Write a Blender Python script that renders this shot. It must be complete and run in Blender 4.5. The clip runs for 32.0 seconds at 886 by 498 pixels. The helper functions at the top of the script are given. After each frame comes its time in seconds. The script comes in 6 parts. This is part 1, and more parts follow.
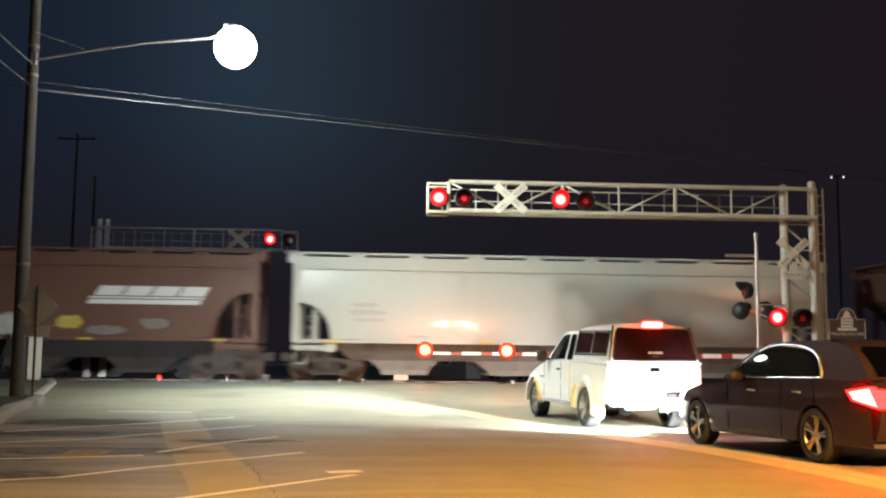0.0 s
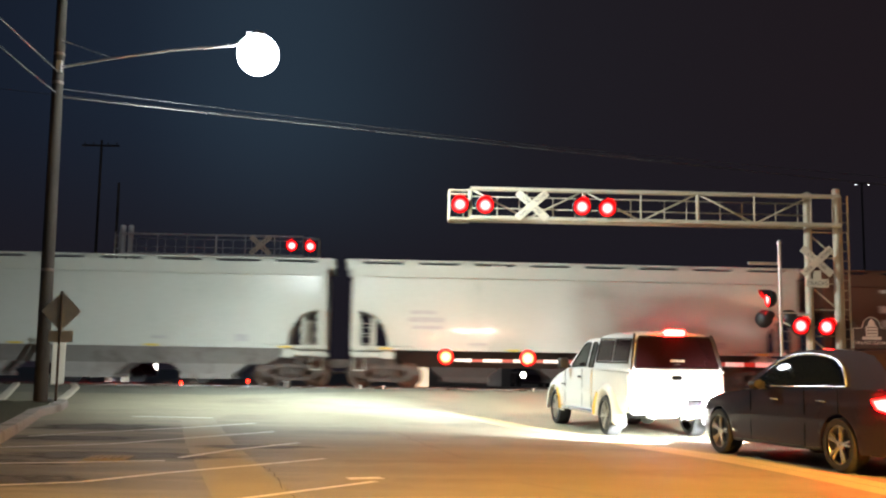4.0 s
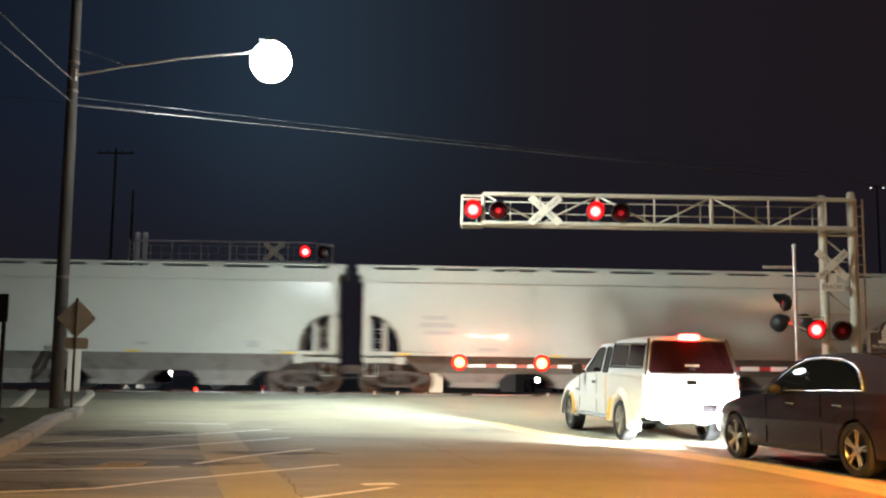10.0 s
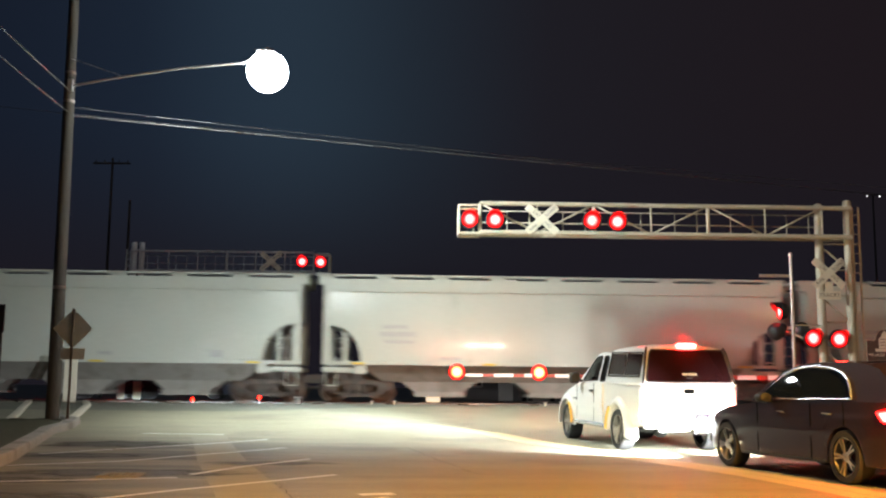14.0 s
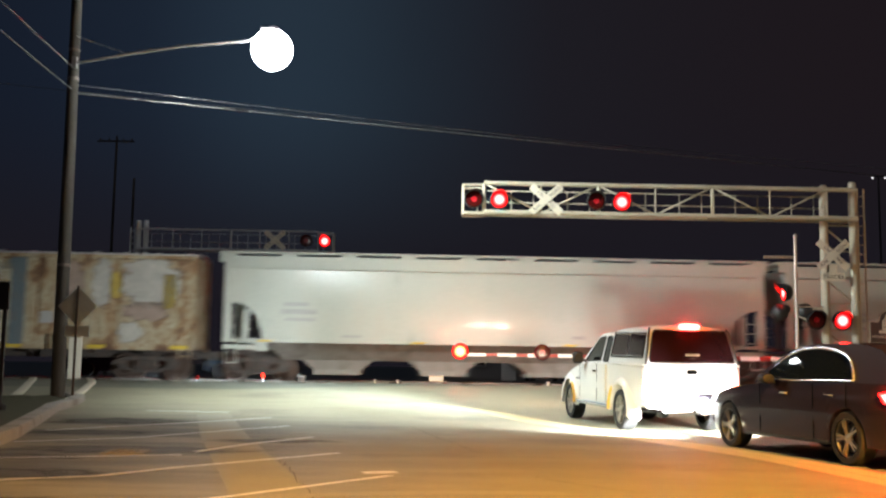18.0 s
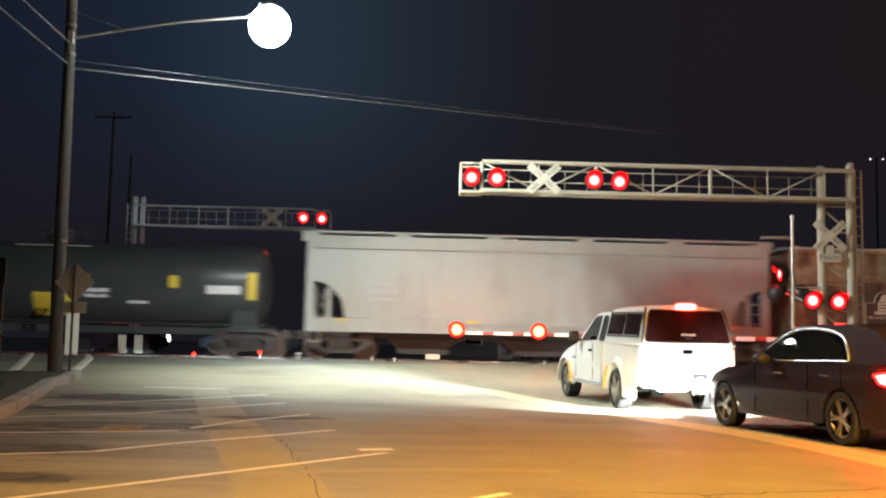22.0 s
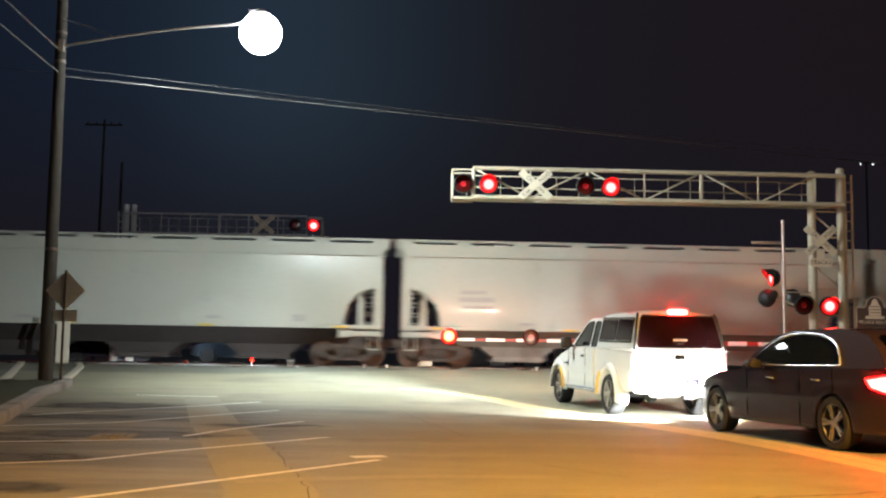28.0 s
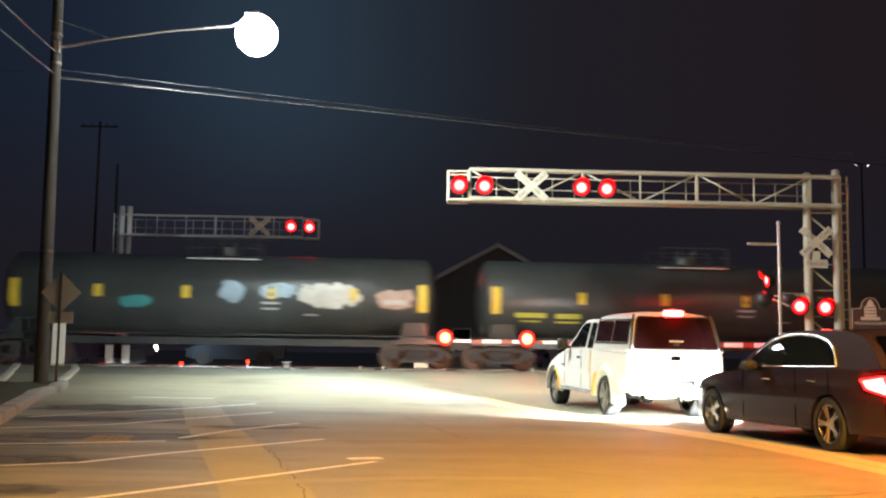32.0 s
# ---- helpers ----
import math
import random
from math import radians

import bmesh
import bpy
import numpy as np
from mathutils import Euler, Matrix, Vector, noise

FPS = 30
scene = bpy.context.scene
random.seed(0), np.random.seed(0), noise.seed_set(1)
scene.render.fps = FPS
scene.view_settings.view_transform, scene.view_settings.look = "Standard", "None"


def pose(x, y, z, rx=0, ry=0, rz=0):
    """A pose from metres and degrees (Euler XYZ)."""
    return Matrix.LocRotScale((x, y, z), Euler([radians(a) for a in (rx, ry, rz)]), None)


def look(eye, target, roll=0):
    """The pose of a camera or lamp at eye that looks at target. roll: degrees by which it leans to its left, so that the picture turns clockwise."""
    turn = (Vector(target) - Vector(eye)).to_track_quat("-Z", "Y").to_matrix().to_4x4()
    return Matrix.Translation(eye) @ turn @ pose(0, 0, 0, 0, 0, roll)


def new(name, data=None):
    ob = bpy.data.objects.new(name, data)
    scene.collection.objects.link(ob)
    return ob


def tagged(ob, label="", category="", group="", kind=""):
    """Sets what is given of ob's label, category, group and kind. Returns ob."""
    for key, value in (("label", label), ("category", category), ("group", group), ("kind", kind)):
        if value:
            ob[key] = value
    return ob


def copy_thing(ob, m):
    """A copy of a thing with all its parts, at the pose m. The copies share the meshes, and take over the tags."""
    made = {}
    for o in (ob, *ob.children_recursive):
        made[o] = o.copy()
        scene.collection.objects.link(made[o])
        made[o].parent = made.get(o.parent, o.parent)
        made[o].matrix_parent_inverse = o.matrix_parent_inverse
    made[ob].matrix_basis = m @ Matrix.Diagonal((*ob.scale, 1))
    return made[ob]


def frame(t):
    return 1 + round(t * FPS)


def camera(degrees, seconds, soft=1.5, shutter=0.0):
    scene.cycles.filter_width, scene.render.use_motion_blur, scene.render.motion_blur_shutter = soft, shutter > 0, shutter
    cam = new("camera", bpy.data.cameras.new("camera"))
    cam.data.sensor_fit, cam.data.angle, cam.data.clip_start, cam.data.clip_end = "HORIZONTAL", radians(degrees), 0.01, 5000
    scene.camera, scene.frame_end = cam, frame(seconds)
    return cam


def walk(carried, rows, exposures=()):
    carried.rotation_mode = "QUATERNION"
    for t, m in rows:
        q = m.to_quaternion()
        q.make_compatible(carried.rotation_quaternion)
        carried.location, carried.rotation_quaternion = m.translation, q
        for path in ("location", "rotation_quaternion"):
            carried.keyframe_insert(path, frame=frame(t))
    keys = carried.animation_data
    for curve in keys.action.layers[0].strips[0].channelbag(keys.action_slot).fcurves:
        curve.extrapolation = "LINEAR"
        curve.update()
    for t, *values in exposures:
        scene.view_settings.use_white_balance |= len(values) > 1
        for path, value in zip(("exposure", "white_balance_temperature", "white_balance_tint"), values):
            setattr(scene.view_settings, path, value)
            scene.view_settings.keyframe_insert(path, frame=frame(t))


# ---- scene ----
cam = camera(47.07, 32.0, soft=2.2, shutter=0.8)
EYE_Z = 1.15


def view(yaw, pitch, roll):
    """The camera's turn, in degrees: left, up, and clockwise lean of the picture."""
    return pose(0, 0, EYE_Z, 90 + pitch, 0, yaw) @ pose(0, 0, 0, 0, 0, roll)


walk(cam, [
    (0, view(-1.83, 6.53, 0.58)), (0.5, view(-1.38, 6.60, 0.79)), (1, view(-0.94, 6.65, 0.83)), (1.5, view(-0.71, 6.82, 0.97)),
    (2, view(-0.64, 6.88, 1.01)), (2.5, view(-0.66, 6.87, 0.97)), (3, view(-0.69, 6.91, 0.96)), (3.5, view(-0.72, 6.89, 0.92)),
    (5.5, view(-0.18, 7.06, 0.75)), (6, view(-0.25, 7.10, 0.79)), (6.5, view(-0.22, 7.09, 0.77)), (7, view(-0.12, 7.08, 0.70)),
    (7.5, view(0.04, 7.16, 0.68)), (8, view(0.10, 7.24, 0.69)), (8.5, view(0.09, 7.27, 0.72)), (9, view(0.11, 7.26, 0.74)),
    (9.5, view(0.13, 7.24, 0.74)), (10, view(0.13, 7.20, 0.69)), (10.5, view(0.21, 7.27, 0.75)), (11, view(0.27, 7.35, 0.74)),
    (11.5, view(0.24, 7.39, 0.77)), (12, view(0.17, 7.42, 0.80)), (12.5, view(0.11, 7.47, 0.77)), (13, view(0.09, 7.46, 0.71)),
    (13.5, view(0.02, 7.52, 0.61)), (14, view(-0.04, 7.73, 0.52)), (14.5, view(-0.01, 7.85, 0.53)), (16.5, view(0.17, 7.82, 0.40)),
    (17, view(0.26, 7.77, 0.42)), (17.5, view(0.19, 7.51, 0.60)), (18, view(0.17, 6.58, 0.84)), (18.5, view(0.08, 5.16, 1.23)),
    (19, view(0.06, 4.51, 1.46)), (19.5, view(0.07, 4.51, 1.45)), (20, view(0.02, 4.67, 1.38)), (20.5, view(-0.03, 4.88, 1.31)),
    (21, view(-0.10, 5.01, 1.30)), (21.5, view(-0.04, 5.14, 1.31)), (22, view(-0.01, 5.37, 1.19)), (22.5, view(0.02, 5.55, 1.10)),
    (23, view(0.00, 5.62, 1.09)), (23.5, view(0.06, 5.67, 1.06)), (24, view(-0.04, 5.69, 1.02)), (24.5, view(-0.08, 5.67, 1.07)),
    (25, view(-0.13, 5.67, 1.02)), (25.5, view(-0.20, 5.66, 0.97)), (27.5, view(-0.41, 5.78, 0.86)), (28, view(-0.46, 5.74, 0.90)),
    (28.5, view(-0.53, 5.70, 0.90)), (29, view(-0.57, 5.74, 0.95)), (29.5, view(-0.62, 5.77, 0.92)), (30, view(-0.59, 5.79, 0.94)),
    (30.5, view(-0.55, 5.75, 0.89)), (31, view(-0.58, 5.72, 0.89)), (31.5, view(-0.62, 5.78, 0.87)), (32, view(-0.68, 5.83, 0.83)),
], exposures=[(0, .14), (1, .34), (2, .2), (3, .24), (6, .15), (9, .12), (12, .12), (14.5, .18), (17, .24), (18, .1), (19, -.08), (20, .02), (22, .14), (24, .2), (25, .12), (28, -.02), (30, .1), (31, .32), (32, .34)])

# ---- plan ----
RAIL_Z = 0.55          # top of rail
TRACK_Y = 38.6         # track centre straight ahead
TRACK_TURN = 3.0       # degrees
ROAD_TURN = 12.0       # heading of the road, degrees to the left


def ground_z(y):
    """Height of the road: level, then a ramp up to the crossing, then down."""
    k = min(max((y - 20) / 15, 0), 1)
    far = min(max((y - 46) / 30, 0), 1)
    return 0.52 * k * k * (3 - 2 * k) - 0.5 * far * far * (3 - 2 * far)


def on_track(s, off=0.0, z=RAIL_Z):
    """The pose at s metres along the track, off metres beyond its centre."""
    a = radians(TRACK_TURN)
    return pose(s * math.cos(a) - off * math.sin(a), TRACK_Y + s * math.sin(a) + off * math.cos(a), z, 0, 0, TRACK_TURN)


# ---- world and light ----
world = bpy.data.worlds.new("night")
scene.world = world
world.use_nodes = True
wn = world.node_tree
wn.nodes.clear()
w_out = wn.nodes.new("ShaderNodeOutputWorld")
w_bg = wn.nodes.new("ShaderNodeBackground")
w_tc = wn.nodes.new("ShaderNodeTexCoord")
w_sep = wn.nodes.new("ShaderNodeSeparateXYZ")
w_glow_ramp = wn.nodes.new("ShaderNodeValToRGB")
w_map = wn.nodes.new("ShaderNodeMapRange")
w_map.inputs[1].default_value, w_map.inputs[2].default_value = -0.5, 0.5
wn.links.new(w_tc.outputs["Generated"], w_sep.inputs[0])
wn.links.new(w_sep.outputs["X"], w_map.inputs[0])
wn.links.new(w_map.outputs[0], w_glow_ramp.inputs[0])
w_glow_ramp.color_ramp.interpolation = "B_SPLINE"
# sky colour brightens towards the street lamp: its glow painted into the sky
w_glow_ramp.color_ramp.elements[0].color = (0.0060, 0.0085, 0.0165, 1)
w_glow_ramp.color_ramp.elements[1].color = (0.0120, 0.0078, 0.0095, 1)
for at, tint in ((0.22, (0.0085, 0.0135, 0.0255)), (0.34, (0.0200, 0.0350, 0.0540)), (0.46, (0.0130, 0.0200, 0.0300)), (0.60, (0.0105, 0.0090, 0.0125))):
    w_glow_ramp.color_ramp.elements.new(at).color = (*tint, 1)
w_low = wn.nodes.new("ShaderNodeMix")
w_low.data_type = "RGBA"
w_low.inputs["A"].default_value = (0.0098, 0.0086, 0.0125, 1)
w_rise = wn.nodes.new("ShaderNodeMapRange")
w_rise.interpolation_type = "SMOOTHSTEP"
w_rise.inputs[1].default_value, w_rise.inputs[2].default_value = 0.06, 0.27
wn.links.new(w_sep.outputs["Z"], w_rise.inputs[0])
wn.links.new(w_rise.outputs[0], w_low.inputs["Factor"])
wn.links.new(w_glow_ramp.outputs[0], w_low.inputs["B"])
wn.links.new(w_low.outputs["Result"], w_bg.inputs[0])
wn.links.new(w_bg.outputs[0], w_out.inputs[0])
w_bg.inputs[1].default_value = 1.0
scene.view_settings.exposure = 0.0

LED = (0.89, 1.0, 0.98)
SODIUM = (1.0, 0.48, 0.08)
LAMP_AT = Vector((-4.55, 25.4, 9.17))


def lamp(kind, name, m, energy, colour, size=0.2, spread=150, blend=0.4):
    data = bpy.data.lights.new(name, kind)
    data.energy, data.color = energy, colour
    if kind == "SPOT":
        data.spot_size, data.spot_blend, data.shadow_soft_size = radians(spread), blend, size
    else:
        data.shadow_soft_size = size
    ob = new(name, data)
    ob.matrix_world = m
    return ob


# street lamp over the road, and the sodium lamps behind and beside the camera
lamp("SPOT", "led_light", look(LAMP_AT - Vector((0, 0, 0.1)), (1.8, 28.6, 0)), 10400, LED, 0.3, 138, 1.0)
lamp("POINT", "led_glow", Matrix.Translation(LAMP_AT), 580, LED, 0.4)
lamp("SPOT", "sodium_light", look((6.2, -1.5, 8.6), (5.3, 4.6, 0)), 39500, SODIUM, 0.25, 97, 1.0)
lamp("SPOT", "sodium_light", look((21.5, 17.0, 9.0), (10, 29, 2.5)), 1400, (1.0, 0.60, 0.32), 1.6, 150, 0.5)


def heading(x, y, turn):
    return Vector((x - math.sin(radians(turn)), y + math.cos(radians(turn)), 0))


# ---- materials ----
def tree(name):
    m = bpy.data.materials.new(name)
    m.use_nodes = True
    return m, m.node_tree.nodes, m.node_tree.links, m.node_tree.nodes["Principled BSDF"]


def mat(name, colour, rough=0.6, metal=0.0, var=0.14, scale=3.0, fine=45.0, bump=0.15, coat=0.0, dirt=None, dirt_amount=0.45,
        stretch=(1, 1, 1), piece=0.0):
    """A painted or bare surface: large stains and fine grain in colour, gloss and relief. piece: random shade from piece to piece."""
    m, n, k, b = tree(name)
    tc = n.new("ShaderNodeTexCoord")
    mp = n.new("ShaderNodeMapping")
    mp.inputs["Scale"].default_value = stretch
    k.new(tc.outputs["Object"], mp.inputs[0])
    big, small = n.new("ShaderNodeTexNoise"), n.new("ShaderNodeTexNoise")
    big.inputs["Scale"].default_value, small.inputs["Scale"].default_value = scale, fine
    big.inputs["Detail"].default_value, small.inputs["Detail"].default_value = 6, 4
    big.inputs["Roughness"].default_value = 0.62
    k.new(mp.outputs[0], big.inputs["Vector"])
    k.new(mp.outputs[0], small.inputs["Vector"])
    add = n.new("ShaderNodeMath")
    add.operation = "ADD"
    k.new(big.outputs["Fac"], add.inputs[0])
    k.new(small.outputs["Fac"], add.inputs[1])
    last = add.outputs[0]
    if piece:
        info = n.new("ShaderNodeObjectInfo")
        mul = n.new("ShaderNodeMath")
        mul.operation = "MULTIPLY_ADD"
        mul.inputs[1].default_value = piece
        k.new(info.outputs["Random"], mul.inputs[0])
        k.new(last, mul.inputs[2])
        last = mul.outputs[0]
    ramp = n.new("ShaderNodeMapRange")
    ramp.inputs[1].default_value, ramp.inputs[2].default_value = 0.65, 1.35
    ramp.inputs[3].default_value, ramp.inputs[4].default_value = 1 - var, 1 + var
    k.new(last, ramp.inputs[0])
    mix = n.new("ShaderNodeMix")
    mix.data_type, mix.blend_type = "RGBA", "MULTIPLY"
    mix.inputs["Factor"].default_value = 1
    mix.inputs["A"].default_value = (*colour, 1)
    k.new(ramp.outputs[0], mix.inputs["B"])
    out = mix.outputs["Result"]
    if dirt:
        cut = n.new("ShaderNodeMapRange")
        cut.inputs[1].default_value, cut.inputs[2].default_value = 0.50, 0.68
        cut.inputs[4].default_value = dirt_amount
        k.new(big.outputs["Fac"], cut.inputs[0])
        two = n.new("ShaderNodeMix")
        two.data_type = "RGBA"
        two.inputs["B"].default_value = (*dirt, 1)
        k.new(cut.outputs[0], two.inputs["Factor"])
        k.new(out, two.inputs["A"])
        out = two.outputs["Result"]
    k.new(out, b.inputs["Base Color"])
    rr = n.new("ShaderNodeMapRange")
    rr.inputs[3].default_value, rr.inputs[4].default_value = max(rough - 0.1, 0.02), min(rough + 0.12, 1)
    k.new(big.outputs["Fac"], rr.inputs[0])
    k.new(rr.outputs[0], b.inputs["Roughness"])
    b.inputs["Metallic"].default_value = metal
    b.inputs["Coat Weight"].default_value = coat
    b.inputs["Coat Roughness"].default_value = 0.08
    if bump:
        bp = n.new("ShaderNodeBump")
        bp.inputs["Strength"].default_value, bp.inputs["Distance"].default_value = bump, 0.02
        k.new(small.outputs["Fac"], bp.inputs["Height"])
        k.new(bp.outputs[0], b.inputs["Normal"])
    return m


def dull(m, level):
    """Lowers the base layer's gloss, so that the clear coat alone shines."""
    m.node_tree.nodes["Principled BSDF"].inputs["Specular IOR Level"].default_value = level
    return m


def glow(name, colour, strength):
    m, n, k, b = tree(name)
    b.inputs["Base Color"].default_value = (*colour, 1)
    b.inputs["Emission Color"].default_value = (*colour, 1)
    b.inputs["Emission Strength"].default_value = strength
    b.inputs["Roughness"].default_value = 0.3
    return m


def glass(name, colour, rough=0.03):
    m, n, k, b = tree(name)
    b.inputs["Base Color"].default_value = (*colour, 1)
    b.inputs["Roughness"].default_value = rough
    b.inputs["IOR"].default_value = 1.5
    b.inputs["Coat Weight"].default_value = 0.1
    return m


M_ASPHALT = mat("asphalt", (0.268, 0.252, 0.174), 0.60, var=0.34, scale=0.35, fine=70, bump=0.4, dirt=(0.12, 0.112, 0.095), dirt_amount=0.7)


def stained(m):
    """Long dark streaks of dirt and damp across the parking lot's side of the asphalt."""
    n, k = m.node_tree.nodes, m.node_tree.links
    b = n["Principled BSDF"]
    src = b.inputs["Base Color"].links[0].from_socket
    tc = n.new("ShaderNodeTexCoord")
    mp = n.new("ShaderNodeMapping")
    mp.inputs["Rotation"].default_value = (0, 0, radians(-18))
    mp.inputs["Scale"].default_value = (0.13, 0.80, 1)
    k.new(tc.outputs["Object"], mp.inputs[0])
    no = n.new("ShaderNodeTexNoise")
    no.inputs["Scale"].default_value, no.inputs["Detail"].default_value, no.inputs["Roughness"].default_value = 1.0, 7, 0.6
    k.new(mp.outputs[0], no.inputs["Vector"])
    cut = n.new("ShaderNodeMapRange")
    cut.interpolation_type = "SMOOTHSTEP"
    cut.inputs[1].default_value, cut.inputs[2].default_value = 0.37, 0.57
    k.new(no.outputs["Fac"], cut.inputs[0])
    sep = n.new("ShaderNodeSeparateXYZ")
    k.new(tc.outputs["Object"], sep.inputs[0])
    side = n.new("ShaderNodeMapRange")
    side.interpolation_type = "SMOOTHSTEP"
    side.inputs[1].default_value, side.inputs[2].default_value = -0.5, -4.5
    side.inputs[3].default_value, side.inputs[4].default_value = 0.16, 0.88
    k.new(sep.outputs["X"], side.inputs[0])
    reach = n.new("ShaderNodeMapRange")
    reach.interpolation_type = "SMOOTHSTEP"
    reach.inputs[1].default_value, reach.inputs[2].default_value = 25.0, 17.0
    reach.inputs[3].default_value, reach.inputs[4].default_value = 0.1, 1.0
    k.new(sep.outputs["Y"], reach.inputs[0])
    both = n.new("ShaderNodeMath")
    both.operation = "MULTIPLY"
    k.new(reach.outputs[0], both.inputs[0])
    k.new(side.outputs[0], both.inputs[1])
    mul = n.new("ShaderNodeMath")
    mul.operation = "MULTIPLY"
    k.new(cut.outputs[0], mul.inputs[0])
    k.new(both.outputs[0], mul.inputs[1])
    two = n.new("ShaderNodeMix")
    two.data_type = "RGBA"
    two.inputs["B"].default_value = (0.06, 0.058, 0.045, 1)
    k.new(mul.outputs[0], two.inputs["Factor"])
    k.new(src, two.inputs["A"])
    k.new(two.outputs["Result"], b.inputs["Base Color"])


stained(M_ASPHALT)
M_CONCRETE = mat("concrete", (0.31, 0.30, 0.265), 0.8, var=0.3, scale=1.2, fine=60, bump=0.3, dirt=(0.12, 0.11, 0.09), dirt_amount=0.7)
M_PAINT_W = mat("road_paint_white", (0.78, 0.77, 0.74), 0.6, var=0.25, scale=5, fine=80, dirt=(0.2, 0.19, 0.17), dirt_amount=0.6)
M_PAINT_Y = mat("road_paint_yellow", (0.52, 0.44, 0.25), 0.6, var=0.22, scale=4, fine=80, dirt=(0.45, 0.38, 0.2), dirt_amount=0.4)
M_BALLAST = mat("ballast", (0.13, 0.12, 0.11), 0.95, var=0.4, scale=9, fine=40, bump=1.0)
M_RAIL = mat("rail_steel", (0.24, 0.21, 0.19), 0.35, 0.9, scale=6, dirt=(0.14, 0.07, 0.04))
M_TIE = mat("timber", (0.07, 0.05, 0.035), 0.9, scale=6, bump=0.4)
M_WOOD = mat("weathered_pole_wood", (0.062, 0.058, 0.050), 0.9, var=0.35, scale=3, fine=35, bump=0.5, stretch=(4, 4, 0.4))
M_GALV = mat("galvanised_steel", (0.55, 0.55, 0.54), 0.45, 0.55, var=0.15, scale=5)
M_TRUSS = mat("cream_painted_aluminium", (0.47, 0.43, 0.33), 0.5, 0.1, var=0.12, scale=4, dirt=(0.42, 0.38, 0.3), dirt_amount=0.3)
M_TRUSS_FAR = mat("grey_painted_aluminium", (0.50, 0.53, 0.54), 0.5, 0.1, var=0.12, scale=4)
M_BLACK = mat("black_enamel", (0.012, 0.012, 0.013), 0.45, scale=6)
M_SIGN_W = mat("white_sign_sheet", (0.62, 0.58, 0.46), 0.45, var=0.06, bump=0.02, dirt=(0.5, 0.47, 0.4), dirt_amount=0.25)
M_SIGN_BACK = mat("bare_sign_back", (0.50, 0.48, 0.40), 0.5, 0.3, var=0.2)
M_SIGN_TXT = mat("sign_lettering", (0.16, 0.15, 0.13), 0.6, bump=0)
M_RED_CORE = glow("lit_red_core", (1.0, 0.007, 0.0064), 165)
M_RED_OFF = mat("unlit_red_lens", (0.05, 0.003, 0.003), 0.2, var=0.1, scale=20, bump=0.05)
M_LED = glow("lit_lamp_lens", (0.92, 0.97, 1.0), 40)
M_SODIUM = glow("lit_sodium_lens", (1.0, 0.55, 0.18), 30)
M_RUBBER = mat("tyre_rubber", (0.018, 0.018, 0.018), 0.85, scale=20, bump=0.3, dirt=(0.05, 0.045, 0.04))
M_WHEEL = mat("steel_wheel", (0.10, 0.075, 0.06), 0.6, 0.5, dirt=(0.16, 0.08, 0.04))
M_BOGIE = mat("grimy_cast_steel", (0.072, 0.062, 0.054), 0.7, 0.2, var=0.35, scale=4, dirt=(0.16, 0.1, 0.06), bump=0.4)
M_HOP_W = mat("hopper_white_paint", (0.445, 0.48, 0.42), 0.30, coat=0.25, var=0.10, scale=0.9, fine=25, bump=0.06, dirt=(0.42, 0.40, 0.34), dirt_amount=0.4, stretch=(1, 1, 0.35))
M_HOP_G = mat("hopper_grey_paint", (0.365, 0.37, 0.33), 0.5, var=0.14, scale=0.9, fine=25, bump=0.08, dirt=(0.26, 0.23, 0.19), dirt_amount=0.5, stretch=(1, 1, 0.3))
M_HOP_B = mat("hopper_brown_paint", (0.112, 0.052, 0.031), 0.55, var=0.16, scale=0.9, fine=25, bump=0.08, dirt=(0.1, 0.055, 0.04), dirt_amount=0.5, stretch=(1, 1, 0.3))
# darker than the body paint for shade below the sill, with patchy grime
M_HOP_BAY = mat("hopper_bay_shade_and_grime", (0.25, 0.245, 0.22), 0.7, var=0.25, scale=1.2, fine=25, bump=0.1, dirt=(0.10, 0.08, 0.06), dirt_amount=0.7, stretch=(1, 1, 0.4))
# near-black colour puts the wagons' underside shade into paint; also a dark placard
M_HOP_DARK = mat("underside_shade_and_placard", (0.045, 0.040, 0.037), 0.8, var=0.3)
M_TANK = mat("tank_black_paint", (0.040, 0.046, 0.044), 0.32, var=0.25, scale=1.0, fine=20, bump=0.05, dirt=(0.05, 0.045, 0.04))
M_YELLOW = mat("yellow_reflective_sheet", (0.58, 0.43, 0.045), 0.4, var=0.08)
M_LETTER = mat("stencil_white", (0.62, 0.62, 0.60), 0.5, var=0.15, scale=8)
M_STENCIL_Y = mat("stencil_yellow", (0.42, 0.42, 0.06), 0.5, var=0.15, scale=8)
M_LETTER_D = mat("stencil_dark", (0.37, 0.375, 0.36), 0.5, var=0.2, scale=8)


# ---- mesh tools ----
def box(bm, c, s, m=None):
    """A box of size s about c, turned by m."""
    x, y, z = s[0] / 2, s[1] / 2, s[2] / 2
    co = [Vector((a * x, b * y, d * z)) for a in (-1, 1) for b in (-1, 1) for d in (-1, 1)]
    if m is not None:
        co = [m @ p for p in co]
    v = [bm.verts.new(p + Vector(c)) for p in co]
    for f in ((0, 1, 3, 2), (4, 6, 7, 5), (0, 4, 5, 1), (2, 3, 7, 6), (0, 2, 6, 4), (1, 5, 7, 3)):
        bm.faces.new([v[i] for i in f])
    return bm


def chamfer(bm, w=0.01):
    bmesh.ops.bevel(bm, geom=bm.edges[:], offset=w, segments=1, affect="EDGES")
    return bm


